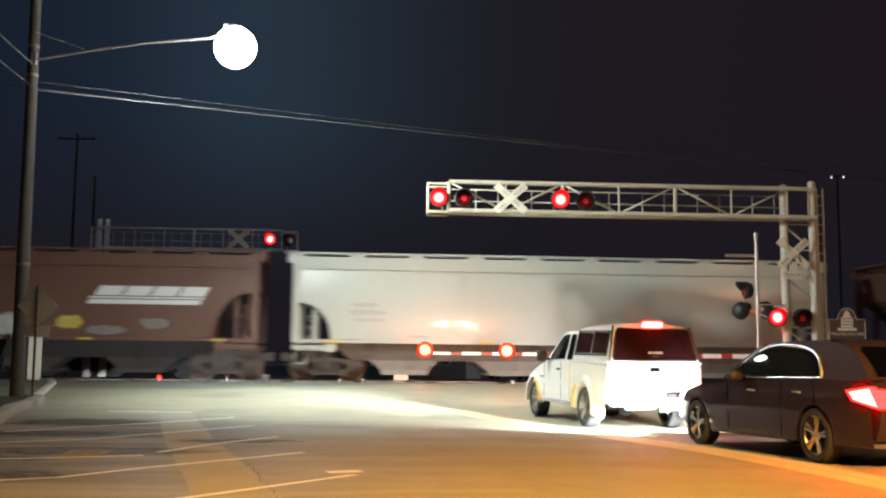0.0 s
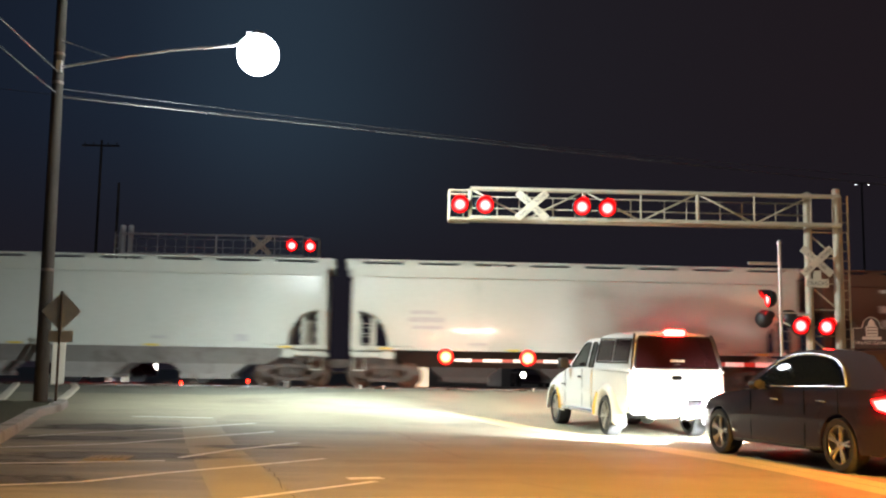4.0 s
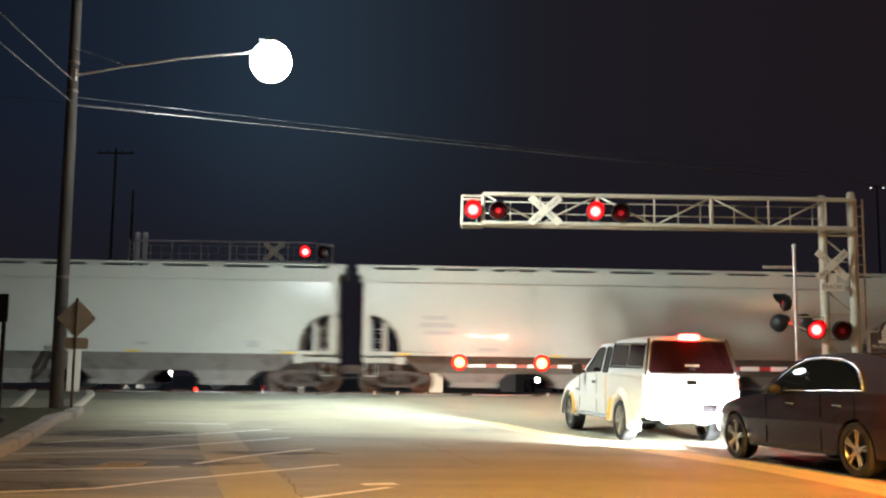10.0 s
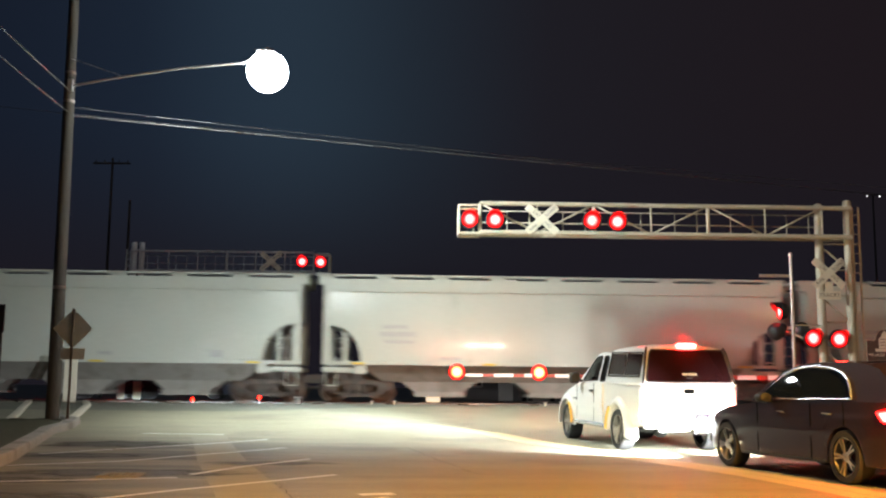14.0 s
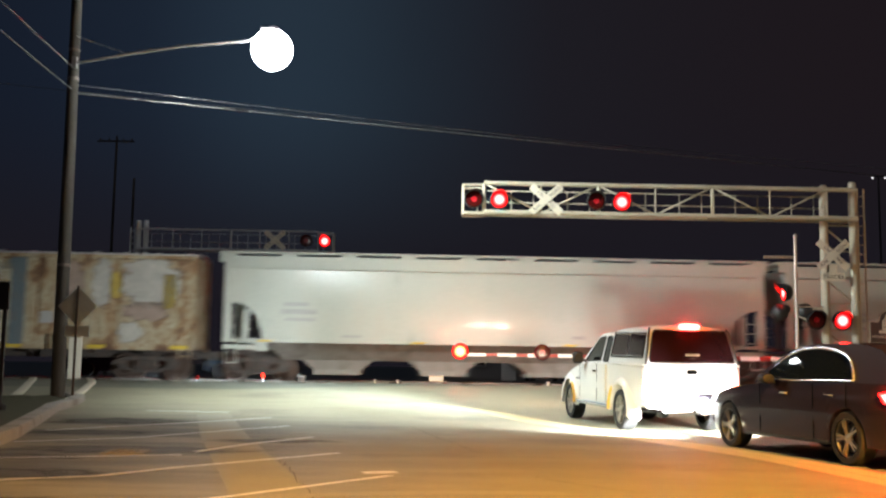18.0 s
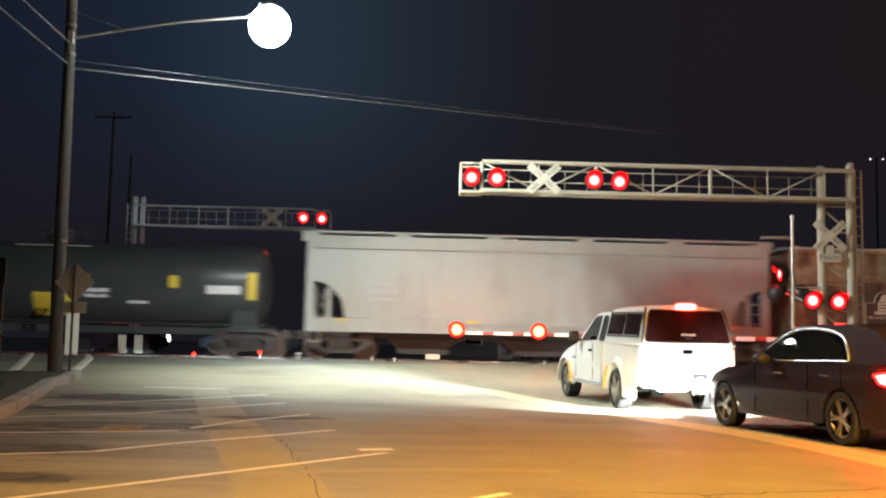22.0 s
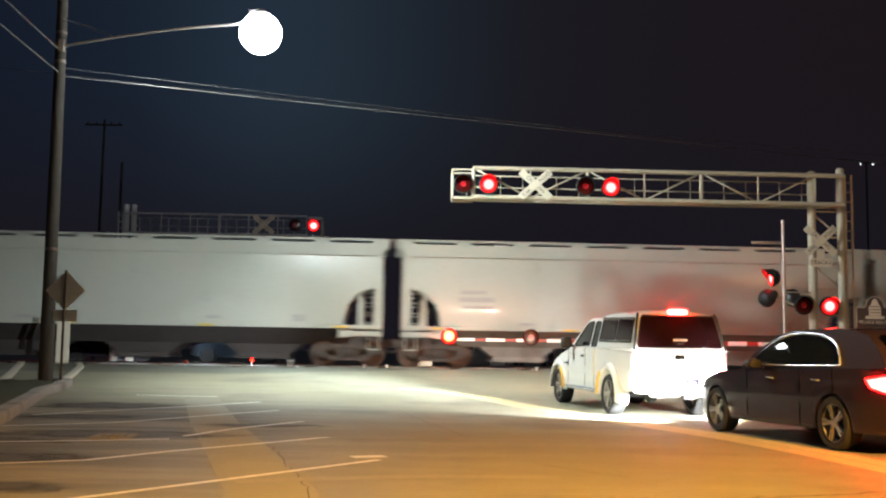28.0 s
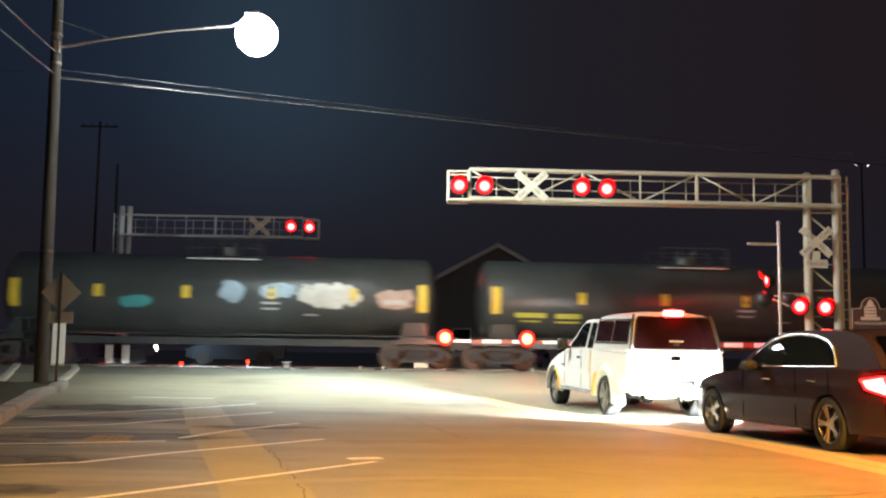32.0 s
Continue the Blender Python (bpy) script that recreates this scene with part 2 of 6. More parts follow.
def tube(bm, a, b, r, r2=None, n=10, caps=True):
    a, b = Vector(a), Vector(b)
    r2 = r if r2 is None else r2
    q = (b - a).to_track_quat("Z", "Y")
    rings = []
    for p, rad in ((a, r), (b, r2)):
        rings.append([bm.verts.new(p + q @ Vector((rad * math.cos(2 * math.pi * i / n), rad * math.sin(2 * math.pi * i / n), 0))) for i in range(n)])
    for i in range(n):
        f = bm.faces.new((rings[0][i], rings[0][(i + 1) % n], rings[1][(i + 1) % n], rings[1][i]))
        f.smooth = True
    if caps:
        bm.faces.new(rings[0][::-1])
        bm.faces.new(rings[1])
    return bm


def pipe(bm, pts, r, n=8):
    for a, b in zip(pts, pts[1:]):
        tube(bm, a, b, r, n=n)
    return bm


def lathe(bm, prof, m=None, n=24, close=True):
    """Turns (radius, height) points about z."""
    m = m or Matrix()
    rings = [[bm.verts.new(m @ Vector((r * math.cos(2 * math.pi * i / n), r * math.sin(2 * math.pi * i / n), z))) for i in range(n)] for r, z in prof]
    for a, b in zip(rings, rings[1:]):
        for i in range(n):
            bm.faces.new((a[i], a[(i + 1) % n], b[(i + 1) % n], b[i])).smooth = True
    if close:
        bm.faces.new(rings[0][::-1])
        bm.faces.new(rings[-1])
    return bm


def prism(bm, outline, stations, shape=None, smooth=False):
    """An outline of (x, z) points drawn across y at the stations; shape(x, y, z) moves each point."""
    shape = shape or (lambda x, y, z: (x, y, z))
    rings = [[bm.verts.new(shape(x, y, z)) for x, z in outline] for y in stations]
    n = len(outline)
    for a, b in zip(rings, rings[1:]):
        for i in range(n):
            bm.faces.new((a[i], b[i], b[(i + 1) % n], a[(i + 1) % n])).smooth = smooth
    for ring in (rings[0], rings[-1][::-1]):
        bm.faces.new(ring)
    return bm


def bm_new():
    return bmesh.new()


def part(name, bm, material, parent=None, label="", m=None):
    """Links bm as one mesh object under a thing or a part."""
    bmesh.ops.recalc_face_normals(bm, faces=bm.faces[:])
    me = bpy.data.meshes.new(name)
    bm.to_mesh(me)
    bm.free()
    if len(me.polygons) > 12:
        me.shade_smooth()
        me.set_sharp_from_angle(angle=radians(38))
    me.materials.append(material)
    ob = new(name, me)
    if parent is not None:
        ob.parent = parent
    if m is not None:
        ob.matrix_basis = m
    if label:
        ob["label"] = label
    return ob


def thing(name, m, label, category, group="", kind=""):
    ob = new(name)
    ob.matrix_basis = m
    return tagged(ob, label, category, group, kind)


def words(name, text, size, material, parent, m, depth=0.004, label=""):
    """Lettering as a mesh, centred, on the xz plane facing -y."""
    cu = bpy.data.curves.new(name, "FONT")
    cu.body, cu.size, cu.extrude, cu.align_x, cu.align_y = text, size, depth, "CENTER", "CENTER"
    tmp = bpy.data.objects.new(name, cu)
    me = bpy.data.meshes.new_from_object(tmp)
    bpy.data.objects.remove(tmp)
    me.materials.clear()
    me.materials.append(material)
    ob = new(name, me)
    ob.parent = parent
    ob.matrix_basis = m @ pose(0, 0, 0, 90, 0, 0)
    if label:
        ob["label"] = label
    return ob


def strip(bm, pts, width, lift=0.006):
    """A flat band on the road along (x, y) points."""
    fine = []
    for (x0, y0), (x1, y1) in zip(pts, pts[1:]):
        n = max(1, int(math.hypot(x1 - x0, y1 - y0) / 0.6))
        fine += [(x0 + (x1 - x0) * i / n, y0 + (y1 - y0) * i / n) for i in range(n)]
    fine.append(pts[-1])
    rows = []
    for i, (x, y) in enumerate(fine):
        a, b = fine[max(i - 1, 0)], fine[min(i + 1, len(fine) - 1)]
        d = Vector((b[0] - a[0], b[1] - a[1])).normalized()
        side = Vector((-d.y, d.x)) * width / 2
        rows.append([bm.verts.new((x + e * side.x, y + e * side.y, ground_z(y + e * side.y) + lift)) for e in (-1, 1)])
    for a, b in zip(rows, rows[1:]):
        bm.faces.new((a[0], a[1], b[1], b[0]))
    return bm


# ---- ground, road and track ----
def build_ground():
    bm = bm_new()
    ys = [-400, -120, -40, -10] + [i * 1.0 for i in range(0, 80)] + [90, 120, 200, 400, 900]
    xs = [-900, -300, -120, -60] + [i * 3.0 for i in range(-13, 14)] + [60, 120, 300, 900]
    grid = [[bm.verts.new((x, y, ground_z(y))) for x in xs] for y in ys]
    for a, b in zip(grid, grid[1:]):
        for i in range(len(xs) - 1):
            bm.faces.new((a[i], a[i + 1], b[i + 1], b[i])).smooth = True
    ob = part("ground", bm, M_ASPHALT)
    tagged(ob, "worn grey asphalt road and parking lot with stains", "ground", kind="structure")
    return ob


ground = build_ground()


def marking(pts, width, material, label, name="road_line"):
    ob = part(name, strip(bm_new(), pts, width), material)
    return tagged(ob, label, "road marking", "road markings", kind="structure")


# double yellow centre line
CENTRE = [(5.5, 2.0), (5.0, 9.0), (4.68, 12.0), (4.32, 14.0), (3.98, 15.2), (3.55, 16.5), (3.2, 17.6), (2.85, 18.8), (2.5, 20.2), (2.1, 21.4), (1.2, 23.9), (0.2, 25.3), (-0.64, 26.2)]
for off in (-0.168, 0.168):
    marking([(x + off, y) for x, y in CENTRE], 0.31, M_PAINT_Y, "worn yellow centre line painted on the asphalt")
# angled parking bay lines
for pts in ([(-0.54, 10.88), (-1.79, 9.08), (-2.63, 7.9), (-3.6, 6.5)], [(-1.36, 13.54), (-2.08, 12.52), (-2.89, 11.42), (-3.48, 10.42), (-4.4, 9.9), (-5.6, 9.2)],
            [(-2.06, 16.38), (-2.79, 14.82), (-3.21, 13.38)], [(-3.28, 12.94), (-4.2, 12.54), (-5.1, 12.24), (-6.2, 11.9)],
            [(-2.88, 19.24), (-3.58, 17.88), (-4.8, 15.54), (-6.09, 14.58)], [(-3.65, 21.78), (-4.85, 19.86), (-5.73, 18.5), (-6.56, 17.0)],
            [(-6.67, 23.14), (-4.81, 23.02)], [(0.55, 8.1), (-1.6, 5.2)]):
    marking(pts, 0.10, M_PAINT_W, "faded white parking bay line on the asphalt")
marking([(-0.86, 11.1), (-0.50, 11.24)], 0.22, M_PAINT_W, "short white painted dash beside a parking line")

# seams and cracks in the asphalt
random.seed(4)
M_CRACK = mat("crack_tar", (0.085, 0.075, 0.06), 0.8, var=0.3, scale=4)
for pts in ([(-1.95, 12.4), (-1.74, 11.6), (-1.38, 10.0), (-0.99, 8.52), (-.7, 6)], [(1.62, 8.33), (2.13, 8.2), (2.91, 8.53), (3.84, 8.85), (4.7, 9.15)], [(2.1, 8.2), (2.24, 8.0), (2.41, 7.79)],
            [(-0.72, 20.18), (-0.04, 16.42), (0.56, 13.44)], [(1.0, 11.0), (1.2, 10.6), (1.34, 10.34), (1.9, 9.6)], [(1.65, 8.33), (1.2, 8.2), (.6, 7.6)]):
    fine = []
    for (x0, y0), (x1, y1) in zip(pts, pts[1:]):
        for i in range(8):
            k = i / 8
            fine.append((x0 + (x1 - x0) * k + random.uniform(-.03, .03), y0 + (y1 - y0) * k + random.uniform(-.05, .05)))
    ob = part("asphalt_crack", strip(bm_new(), fine, 0.034 if pts[0][0] in (1.62, 2.1) else 0.011, 0.004), M_CRACK)
    tagged(ob, "thin dark crack in the asphalt", "crack", "asphalt cracks", kind="structure")
# a lighter patched band and dark damp patches
M_PATCH = mat("pale_asphalt_patch", (0.278, 0.268, 0.205), 0.75, var=0.2, scale=0.8, fine=60, bump=0.4)
M_FADED = mat("worn_off_line_paint", (0.30, 0.275, 0.20), 0.7, var=0.3, scale=3, fine=60, dirt=(0.25, 0.23, 0.17), dirt_amount=0.8)
marking([(-1.7, 8.95), (-1.03, 9.21), (.04, 9.53), (1.18, 9.57)], .27, M_FADED, "broad worn-off line of old paint on the asphalt")
M_DAMP = mat("dark_damp_dirt", (0.07, 0.065, 0.05), 0.6, var=0.4, scale=2.5, fine=40, bump=0.6)


def ragged(m):
    """Lets a stain thin out unevenly towards its rim."""
    n, k = m.node_tree.nodes, m.node_tree.links
    tc = n.new("ShaderNodeTexCoord")
    sub_ = n.new("ShaderNodeVectorMath")
    sub_.operation = "SUBTRACT"
    sub_.inputs[1].default_value = (0.5, 0.5, 0.5)
    k.new(tc.outputs["Generated"], sub_.inputs[0])
    flat = n.new("ShaderNodeVectorMath")
    flat.operation = "MULTIPLY"
    flat.inputs[1].default_value = (2, 2, 0)
    k.new(sub_.outputs[0], flat.inputs[0])
    ln = n.new("ShaderNodeVectorMath")
    ln.operation = "LENGTH"
    k.new(flat.outputs[0], ln.inputs[0])
    no = n.new("ShaderNodeTexNoise")
    no.inputs["Scale"].default_value, no.inputs["Detail"].default_value = 2.2, 6
    k.new(tc.outputs["Object"], no.inputs["Vector"])
    ad = n.new("ShaderNodeMath")
    ad.operation = "MULTIPLY_ADD"
    ad.inputs[1].default_value = -1.1
    k.new(no.outputs["Fac"], ad.inputs[0])
    k.new(ln.outputs["Value"], ad.inputs[2])
    mr = n.new("ShaderNodeMapRange")
    mr.interpolation_type = "SMOOTHSTEP"
    mr.inputs[1].default_value, mr.inputs[2].default_value = 0.30, -0.30
    mr.inputs[3].default_value, mr.inputs[4].default_value = 0.0, 0.85
    k.new(ad.outputs[0], mr.inputs[0])
    k.new(mr.outputs[0], n["Principled BSDF"].inputs["Alpha"])


ragged(M_DAMP)
ob = part("asphalt_patch", strip(bm_new(), [(-0.8, 6), (-1.32, 8.5), (-2.08, 11.3), (-3.35, 15.9), (-5.05, 22.6)], 0.74, 0.003), M_PATCH)
tagged(ob, "pale trench patch running along the asphalt", "patch", kind="structure")


M_APRON = mat("dark_apron_asphalt", (0.175, 0.176, 0.138), 0.7, var=0.25, scale=0.8, fine=60, bump=0.4)
bm = bm_new()
rows = []
for i in range(41):
    x = -14.5 + i * .45
    k = min(1, max(0, (x + 6.0) / 9))                # narrows away towards the lit lane
    y1 = TRACK_Y + x * math.tan(radians(TRACK_TURN)) - 2.35
    y0 = 30.1 + .02 * math.sin(i * 1.7) + (y1 - .05 - 30.1) * k
    rows.append([bm.verts.new((x, y0 + (y1 - y0) * j / 4, ground_z(y0 + (y1 - y0) * j / 4) + .004)) for j in range(5)])
for a, b in zip(rows, rows[1:]):
    for j in range(4):
        bm.faces.new((a[j], b[j], b[j + 1], a[j + 1]))
tagged(part("asphalt_apron", bm, M_APRON), "darker asphalt apron along the near side of the track", "patch", kind="structure")


def blot(cx, cy, rx, ry, turn, seed):
    bm = bm_new()
    random.seed(seed)
    c = bm.verts.new((cx, cy, ground_z(cy) + 0.005))
    ring = []
    for i in range(28):
        a = 2 * math.pi * i / 28
        r = random.uniform(0.72, 1.1)
        x, y = rx * r * math.cos(a), ry * r * math.sin(a)
        t = radians(turn)
        X, Y = cx + x * math.cos(t) - y * math.sin(t), cy + x * math.sin(t) + y * math.cos(t)
        ring.append(bm.verts.new((X, Y, ground_z(Y) + 0.005)))
    for i in range(28):
        bm.faces.new((c, ring[i], ring[(i + 1) % 28]))
    ob = part("damp_patch", bm, M_DAMP)
    tagged(ob, "dark damp patch of dirt on the asphalt", "stain", "damp patches", kind="structure")


for i, q in enumerate(((-6.3, 19.9, 1.9, 1.3, 12), (-5.7, 16.8, 1.5, 0.7, 15), (-4.2, 13.6, 2.3, 0.8, 10), (-5.3, 12.4, 1.5, 0.6, 12), (-4.6, 10.6, 1.8, 0.6, 12), (-3.7, 8.4, 1.2, 0.5, 12), (-2.6, 15.4, 1.2, 0.6, 5))):
    blot(*q, 20 + i)


def kerb(name, pts, width, height, material, label):
    """A kerb with a rounded top edge along (x, y) points."""
    bm = bm_new()
    rows = []
    fine = []
    for (x0, y0), (x1, y1) in zip(pts, pts[1:]):
        n = max(1, int(math.hypot(x1 - x0, y1 - y0) / 0.5))
        fine += [(x0 + (x1 - x0) * i / n, y0 + (y1 - y0) * i / n) for i in range(n)]
    fine.append(pts[-1])
    for i, (x, y) in enumerate(fine):
        a, b = fine[max(i - 1, 0)], fine[min(i + 1, len(fine) - 1)]
        d = Vector((b[0] - a[0], b[1] - a[1])).normalized()
        s = Vector((-d.y, d.x))
        g = ground_z(y)
        prof = ((-.5, -.05), (-.46, height * .8), (-.38, height), (.38, height), (.46, height * .8), (.5, -.05))
        rows.append([bm.verts.new((x + s.x * width * e, y + s.y * width * e, g + h)) for e, h in prof])
    for a, b in zip(rows, rows[1:]):
        for i in range(5):
            bm.faces.new((a[i], a[i + 1], b[i + 1], b[i]))
    bm.faces.new(rows[0])
    bm.faces.new(rows[-1])
    return tagged(part(name, bm, material), label, "kerb", "kerbs", kind="structure")


kerb("kerb", [(-5.7, 12.2), (-6.55, 15.6), (-7.4, 18.4), (-8.1, 20.7), (-8.7, 22.8), (-8.8, 24.2), (-9.1, 25.6), (-9.9, 26.4)], 0.32, 0.16, M_CONCRETE, "rounded concrete kerb of the planted island")
kerb("kerb", [(-9.28, 23.6), (-9.24, 24.6), (-9.35, 25.7), (-10.05, 28.6), (-10.95, 31.9), (-12.2, 35.3)], 0.24, 0.07, M_SIGN_W, "white painted kerb beside the driveway")
kerb("kerb", [(-10.45, 24.6), (-10.85, 25.9), (-11.9, 29.1), (-13.15, 32.7), (-14.1, 35.2)], 0.24, 0.07, M_SIGN_W, "white painted kerb beside the driveway")

# island fill behind the first kerb
M_GRASS = mat("dry_grass_soil", (0.055, 0.058, 0.03), 0.95, var=0.5, scale=3, fine=60, bump=1.0, dirt=(0.05, 0.04, 0.03))


def build_island():
    bm = bm_new()
    left = [(-16, 12), (-16, 15.5), (-16, 18.2), (-16, 20.4), (-16, 22.4), (-14, 24.2), (-11.5, 25.2)]
    right = [(-5.85, 12.2), (-6.7, 15.6), (-7.55, 18.4), (-8.25, 20.7), (-8.85, 22.8), (-8.96, 24.2), (-9.4, 25.7)]
    rows = []
    for (x0, y0), (x1, y1) in zip(left, right):
        rows.append([bm.verts.new((x0 + (x1 - x0) * i / 8, y0 + (y1 - y0) * i / 8, ground_z(y0 + (y1 - y0) * i / 8) + 0.13 + 0.02 * math.sin(i * 2.1 + y0))) for i in range(9)])
    for a, b in zip(rows, rows[1:]):
        for i in range(8):
            bm.faces.new((a[i], a[i + 1], b[i + 1], b[i])).smooth = True
    tagged(part("island_soil", bm, M_GRASS), "dry grass and soil on the kerbed island", "ground", kind="structure")


build_island()


def build_track():
    bm = bm_new()
    prof = ((-4.2, -.12), (-2.2, -.03), (-1.5, -0.03), (1.5, -.03), (2.2, -.03), (4.2, -.12))
    for s0, s1 in ((-420, -17), (14, 420)):
        for (o0, z0), (o1, z1) in zip(prof, prof[1:]):
            vs = [bm.verts.new(on_track(s, o, RAIL_Z - 0.14 + z * 0.5 + 0.06).translation) for s, o, z in ((s0, o0, z0), (s1, o0, z0), (s1, o1, z1), (s0, o1, z1))]
            bm.faces.new(vs)
    tagged(part("ballast_bed", bm, M_BALLAST), "dark crushed stone ballast under the track", "ballast", kind="structure")
    for off in (-0.7175, 0.7175):
        bm = bm_new()
        box(bm, (0, 0, -0.02), (840, 0.07, 0.04))
        box(bm, (0, 0, -0.085), (840, 0.018, 0.09))
        box(bm, (0, 0, -0.14), (840, 0.14, 0.02))
        tagged(part("rail", bm, M_RAIL, m=on_track(0, off)), "worn steel rail with a bright head", "rail", "rails of the track", kind="structure")
    # timber ties beside the crossing
    ties = thing("rail_ties", on_track(0, 0, 0), "dark timber ties under the rails", "railway ties", kind="structure")
    bm = bm_new()
    box(bm, (0, 0, 0), (0.22, 2.6, 0.12))
    me = part("tie", bm, M_TIE, ties, m=pose(-17.5, 0, RAIL_Z - 0.165)).data
    for i in range(1, 40):
        o = new("tie", me)
        o.parent = ties
        o.matrix_basis = pose(-17.5 - i * 0.52 if i < 28 else 14.5 + (i - 28) * 0.52, 0, RAIL_Z - 0.165)
    # concrete crossing panels, between and beside the rails
    cross = thing("crossing_panels", on_track(0, 0, 0), "worn concrete grade crossing panels between the rails", "road crossing", kind="structure")
    bm = chamfer(box(bm_new(), (0, 0, 0), (2.54, 1.24, 0.10)), 0.015)
    gauge = part("panel", bm, M_CONCRETE, cross, m=pose(-16.0, 0, RAIL_Z - 0.06)).data
    bm = chamfer(box(bm_new(), (0, 0, 0), (2.54, 0.62, 0.10)), 0.015)
    field = part("panel", bm, M_CONCRETE, cross, m=pose(-16.0, -1.11, RAIL_Z - 0.06)).data
    for i in range(12):
        for y, me in ((0, gauge), (-1.11, field), (1.11, field)):
            if i == 0 and y < 1:
                continue
            o = new("panel", me)
            o.parent = cross
            o.matrix_basis = pose(-16.0 + i * 2.575, y, RAIL_Z - 0.06)
    # dark rubber seals where the panels meet
    me = None
    for i in range(11):
        if me is None:
            ob = part("joint_seal", chamfer(box(bm_new(), (0, 0, 0), (0.13, 0.9, 0.05)), 0.01), M_TIE, cross)
            me = ob.data
        else:
            ob = new("joint_seal", me)
            ob.parent = cross
        ob.matrix_basis = pose(-14.71 + i * 2.575, -1.62, RAIL_Z - 0.008, 0, 0, -24)


build_track()


# ---- the train ----
WHEEL_R = 0.46


def spray(name, colour):
    """Spray paint on an upright sheet: full in its middle, broken up towards its rim."""
    m = mat(name, colour, 0.55, var=0.35, scale=3)
    n, k = m.node_tree.nodes, m.node_tree.links
    tc = n.new("ShaderNodeTexCoord")
    mid = n.new("ShaderNodeVectorMath")
    mid.operation = "SUBTRACT"
    mid.inputs[1].default_value = (0.5, 0.5, 0.5)
    k.new(tc.outputs["Generated"], mid.inputs[0])
    flat = n.new("ShaderNodeVectorMath")
    flat.operation = "MULTIPLY"
    flat.inputs[1].default_value = (2, 0, 2)
    k.new(mid.outputs[0], flat.inputs[0])
    ln = n.new("ShaderNodeVectorMath")
    ln.operation = "LENGTH"
    k.new(flat.outputs[0], ln.inputs[0])
    no = n.new("ShaderNodeTexNoise")
    no.inputs["Scale"].default_value, no.inputs["Detail"].default_value = 2.6, 5
    k.new(tc.outputs["Object"], no.inputs["Vector"])
    ad = n.new("ShaderNodeMath")
    ad.operation = "MULTIPLY_ADD"
    ad.inputs[1].default_value = -1.3
    k.new(no.outputs["Fac"], ad.inputs[0])
    k.new(ln.outputs["Value"], ad.inputs[2])
    mr = n.new("ShaderNodeMapRange")
    mr.interpolation_type = "SMOOTHSTEP"
    mr.inputs[1].default_value, mr.inputs[2].default_value = 0.42, 0.18
    mr.inputs[3].default_value, mr.inputs[4].default_value = 0.0, 0.92
    k.new(ad.outputs[0], mr.inputs[0])
    k.new(mr.outputs[0], n["Principled BSDF"].inputs["Alpha"])
    return m


M_SPRAY_WHITE = spray("spray_white", (0.44, 0.43, 0.38))
M_SPRAY_GREY = spray("spray_grey", (0.20, 0.165, 0.14))
M_SPRAY_YELLOW = spray("spray_yellow", (0.48, 0.36, 0.08))
M_TAG_W = spray("spray_cream", (0.55, 0.56, 0.50))
M_TAG_B = spray("spray_pale_blue", (0.30, 0.42, 0.48))
M_TAG_P = spray("spray_dull_pink", (0.34, 0.26, 0.21))
M_TAG_G = spray("spray_teal", (0.05, 0.26, 0.25))


def build_bogie(parent, x, paint=None):
    """A two-axle freight bogie with its wheelsets."""
    bm = bm_new()
    upper = [(-1.22, .60), (-.95, .72), (-.42, .82), (.42, .82), (.95, .72), (1.22, .60), (1.20, .50), (.92, .60), (.40, .69), (-.40, .69), (-.92, .60), (-1.20, .50)]
    lower = [(-1.10, .52), (-.48, .22), (.48, .22), (1.10, .52), (1.02, .58), (.42, .31), (-.42, .31), (-1.02, .58)]
    for y in (-1.12, 1.12):
        prism(bm, upper, (y - .08, y + .08))
        prism(bm, lower, (y - .08, y + .08))
        for xx in (-.88, .88):
            box(bm, (xx, y, .47), (.30, .14, .26))
            tube(bm, (xx, y - .16, .46), (xx, y + .16, .46), .12, n=12)
        for xx in (-.36, .36):
            box(bm, (xx, y, .5), (.10, .12, .42))
        for xx in (-.2, 0, .2):
            tube(bm, (xx, y * 1.02, .30), (xx, y * 1.02, .68), .07, n=8)
    box(bm, (0, 0, .62), (.42, 2.3, .3))
    bog = part("bogie", bm, paint or M_BOGIE, parent, "grimy cast steel two-axle bogie", pose(x, 0, 0))
    for xx in (-.88, .88):
        bm = bm_new()
        tube(bm, (0, -.8, 0), (0, .8, 0), .085, n=10)
        for y in (-.7175, .7175):
            sg = 1 if y > 0 else -1
            lathe(bm, [(.15, -.09), (.20, -.09), (.24, -.03), (.37, -.03), (.40, -.065), (WHEEL_R, -.065), (WHEEL_R + .004, .04), (WHEEL_R + .03, .05), (WHEEL_R + .03, .075), (.38, .075), (.25, .03), (.15, .05)],
                  pose(0, y, 0, 90 * sg, 0, 0), 28)
        for i in range(6):
            a = math.pi * i / 3
            for y in (-.795, .795):
                tube(bm, (.3 * math.cos(a), y - .01, .3 * math.sin(a)), (.3 * math.cos(a), y + .01, .3 * math.sin(a)), .035, n=6)
        part("wheelset", bm, M_WHEEL, bog, "worn steel wheels on their axle", pose(xx, 0, WHEEL_R))
    return bog


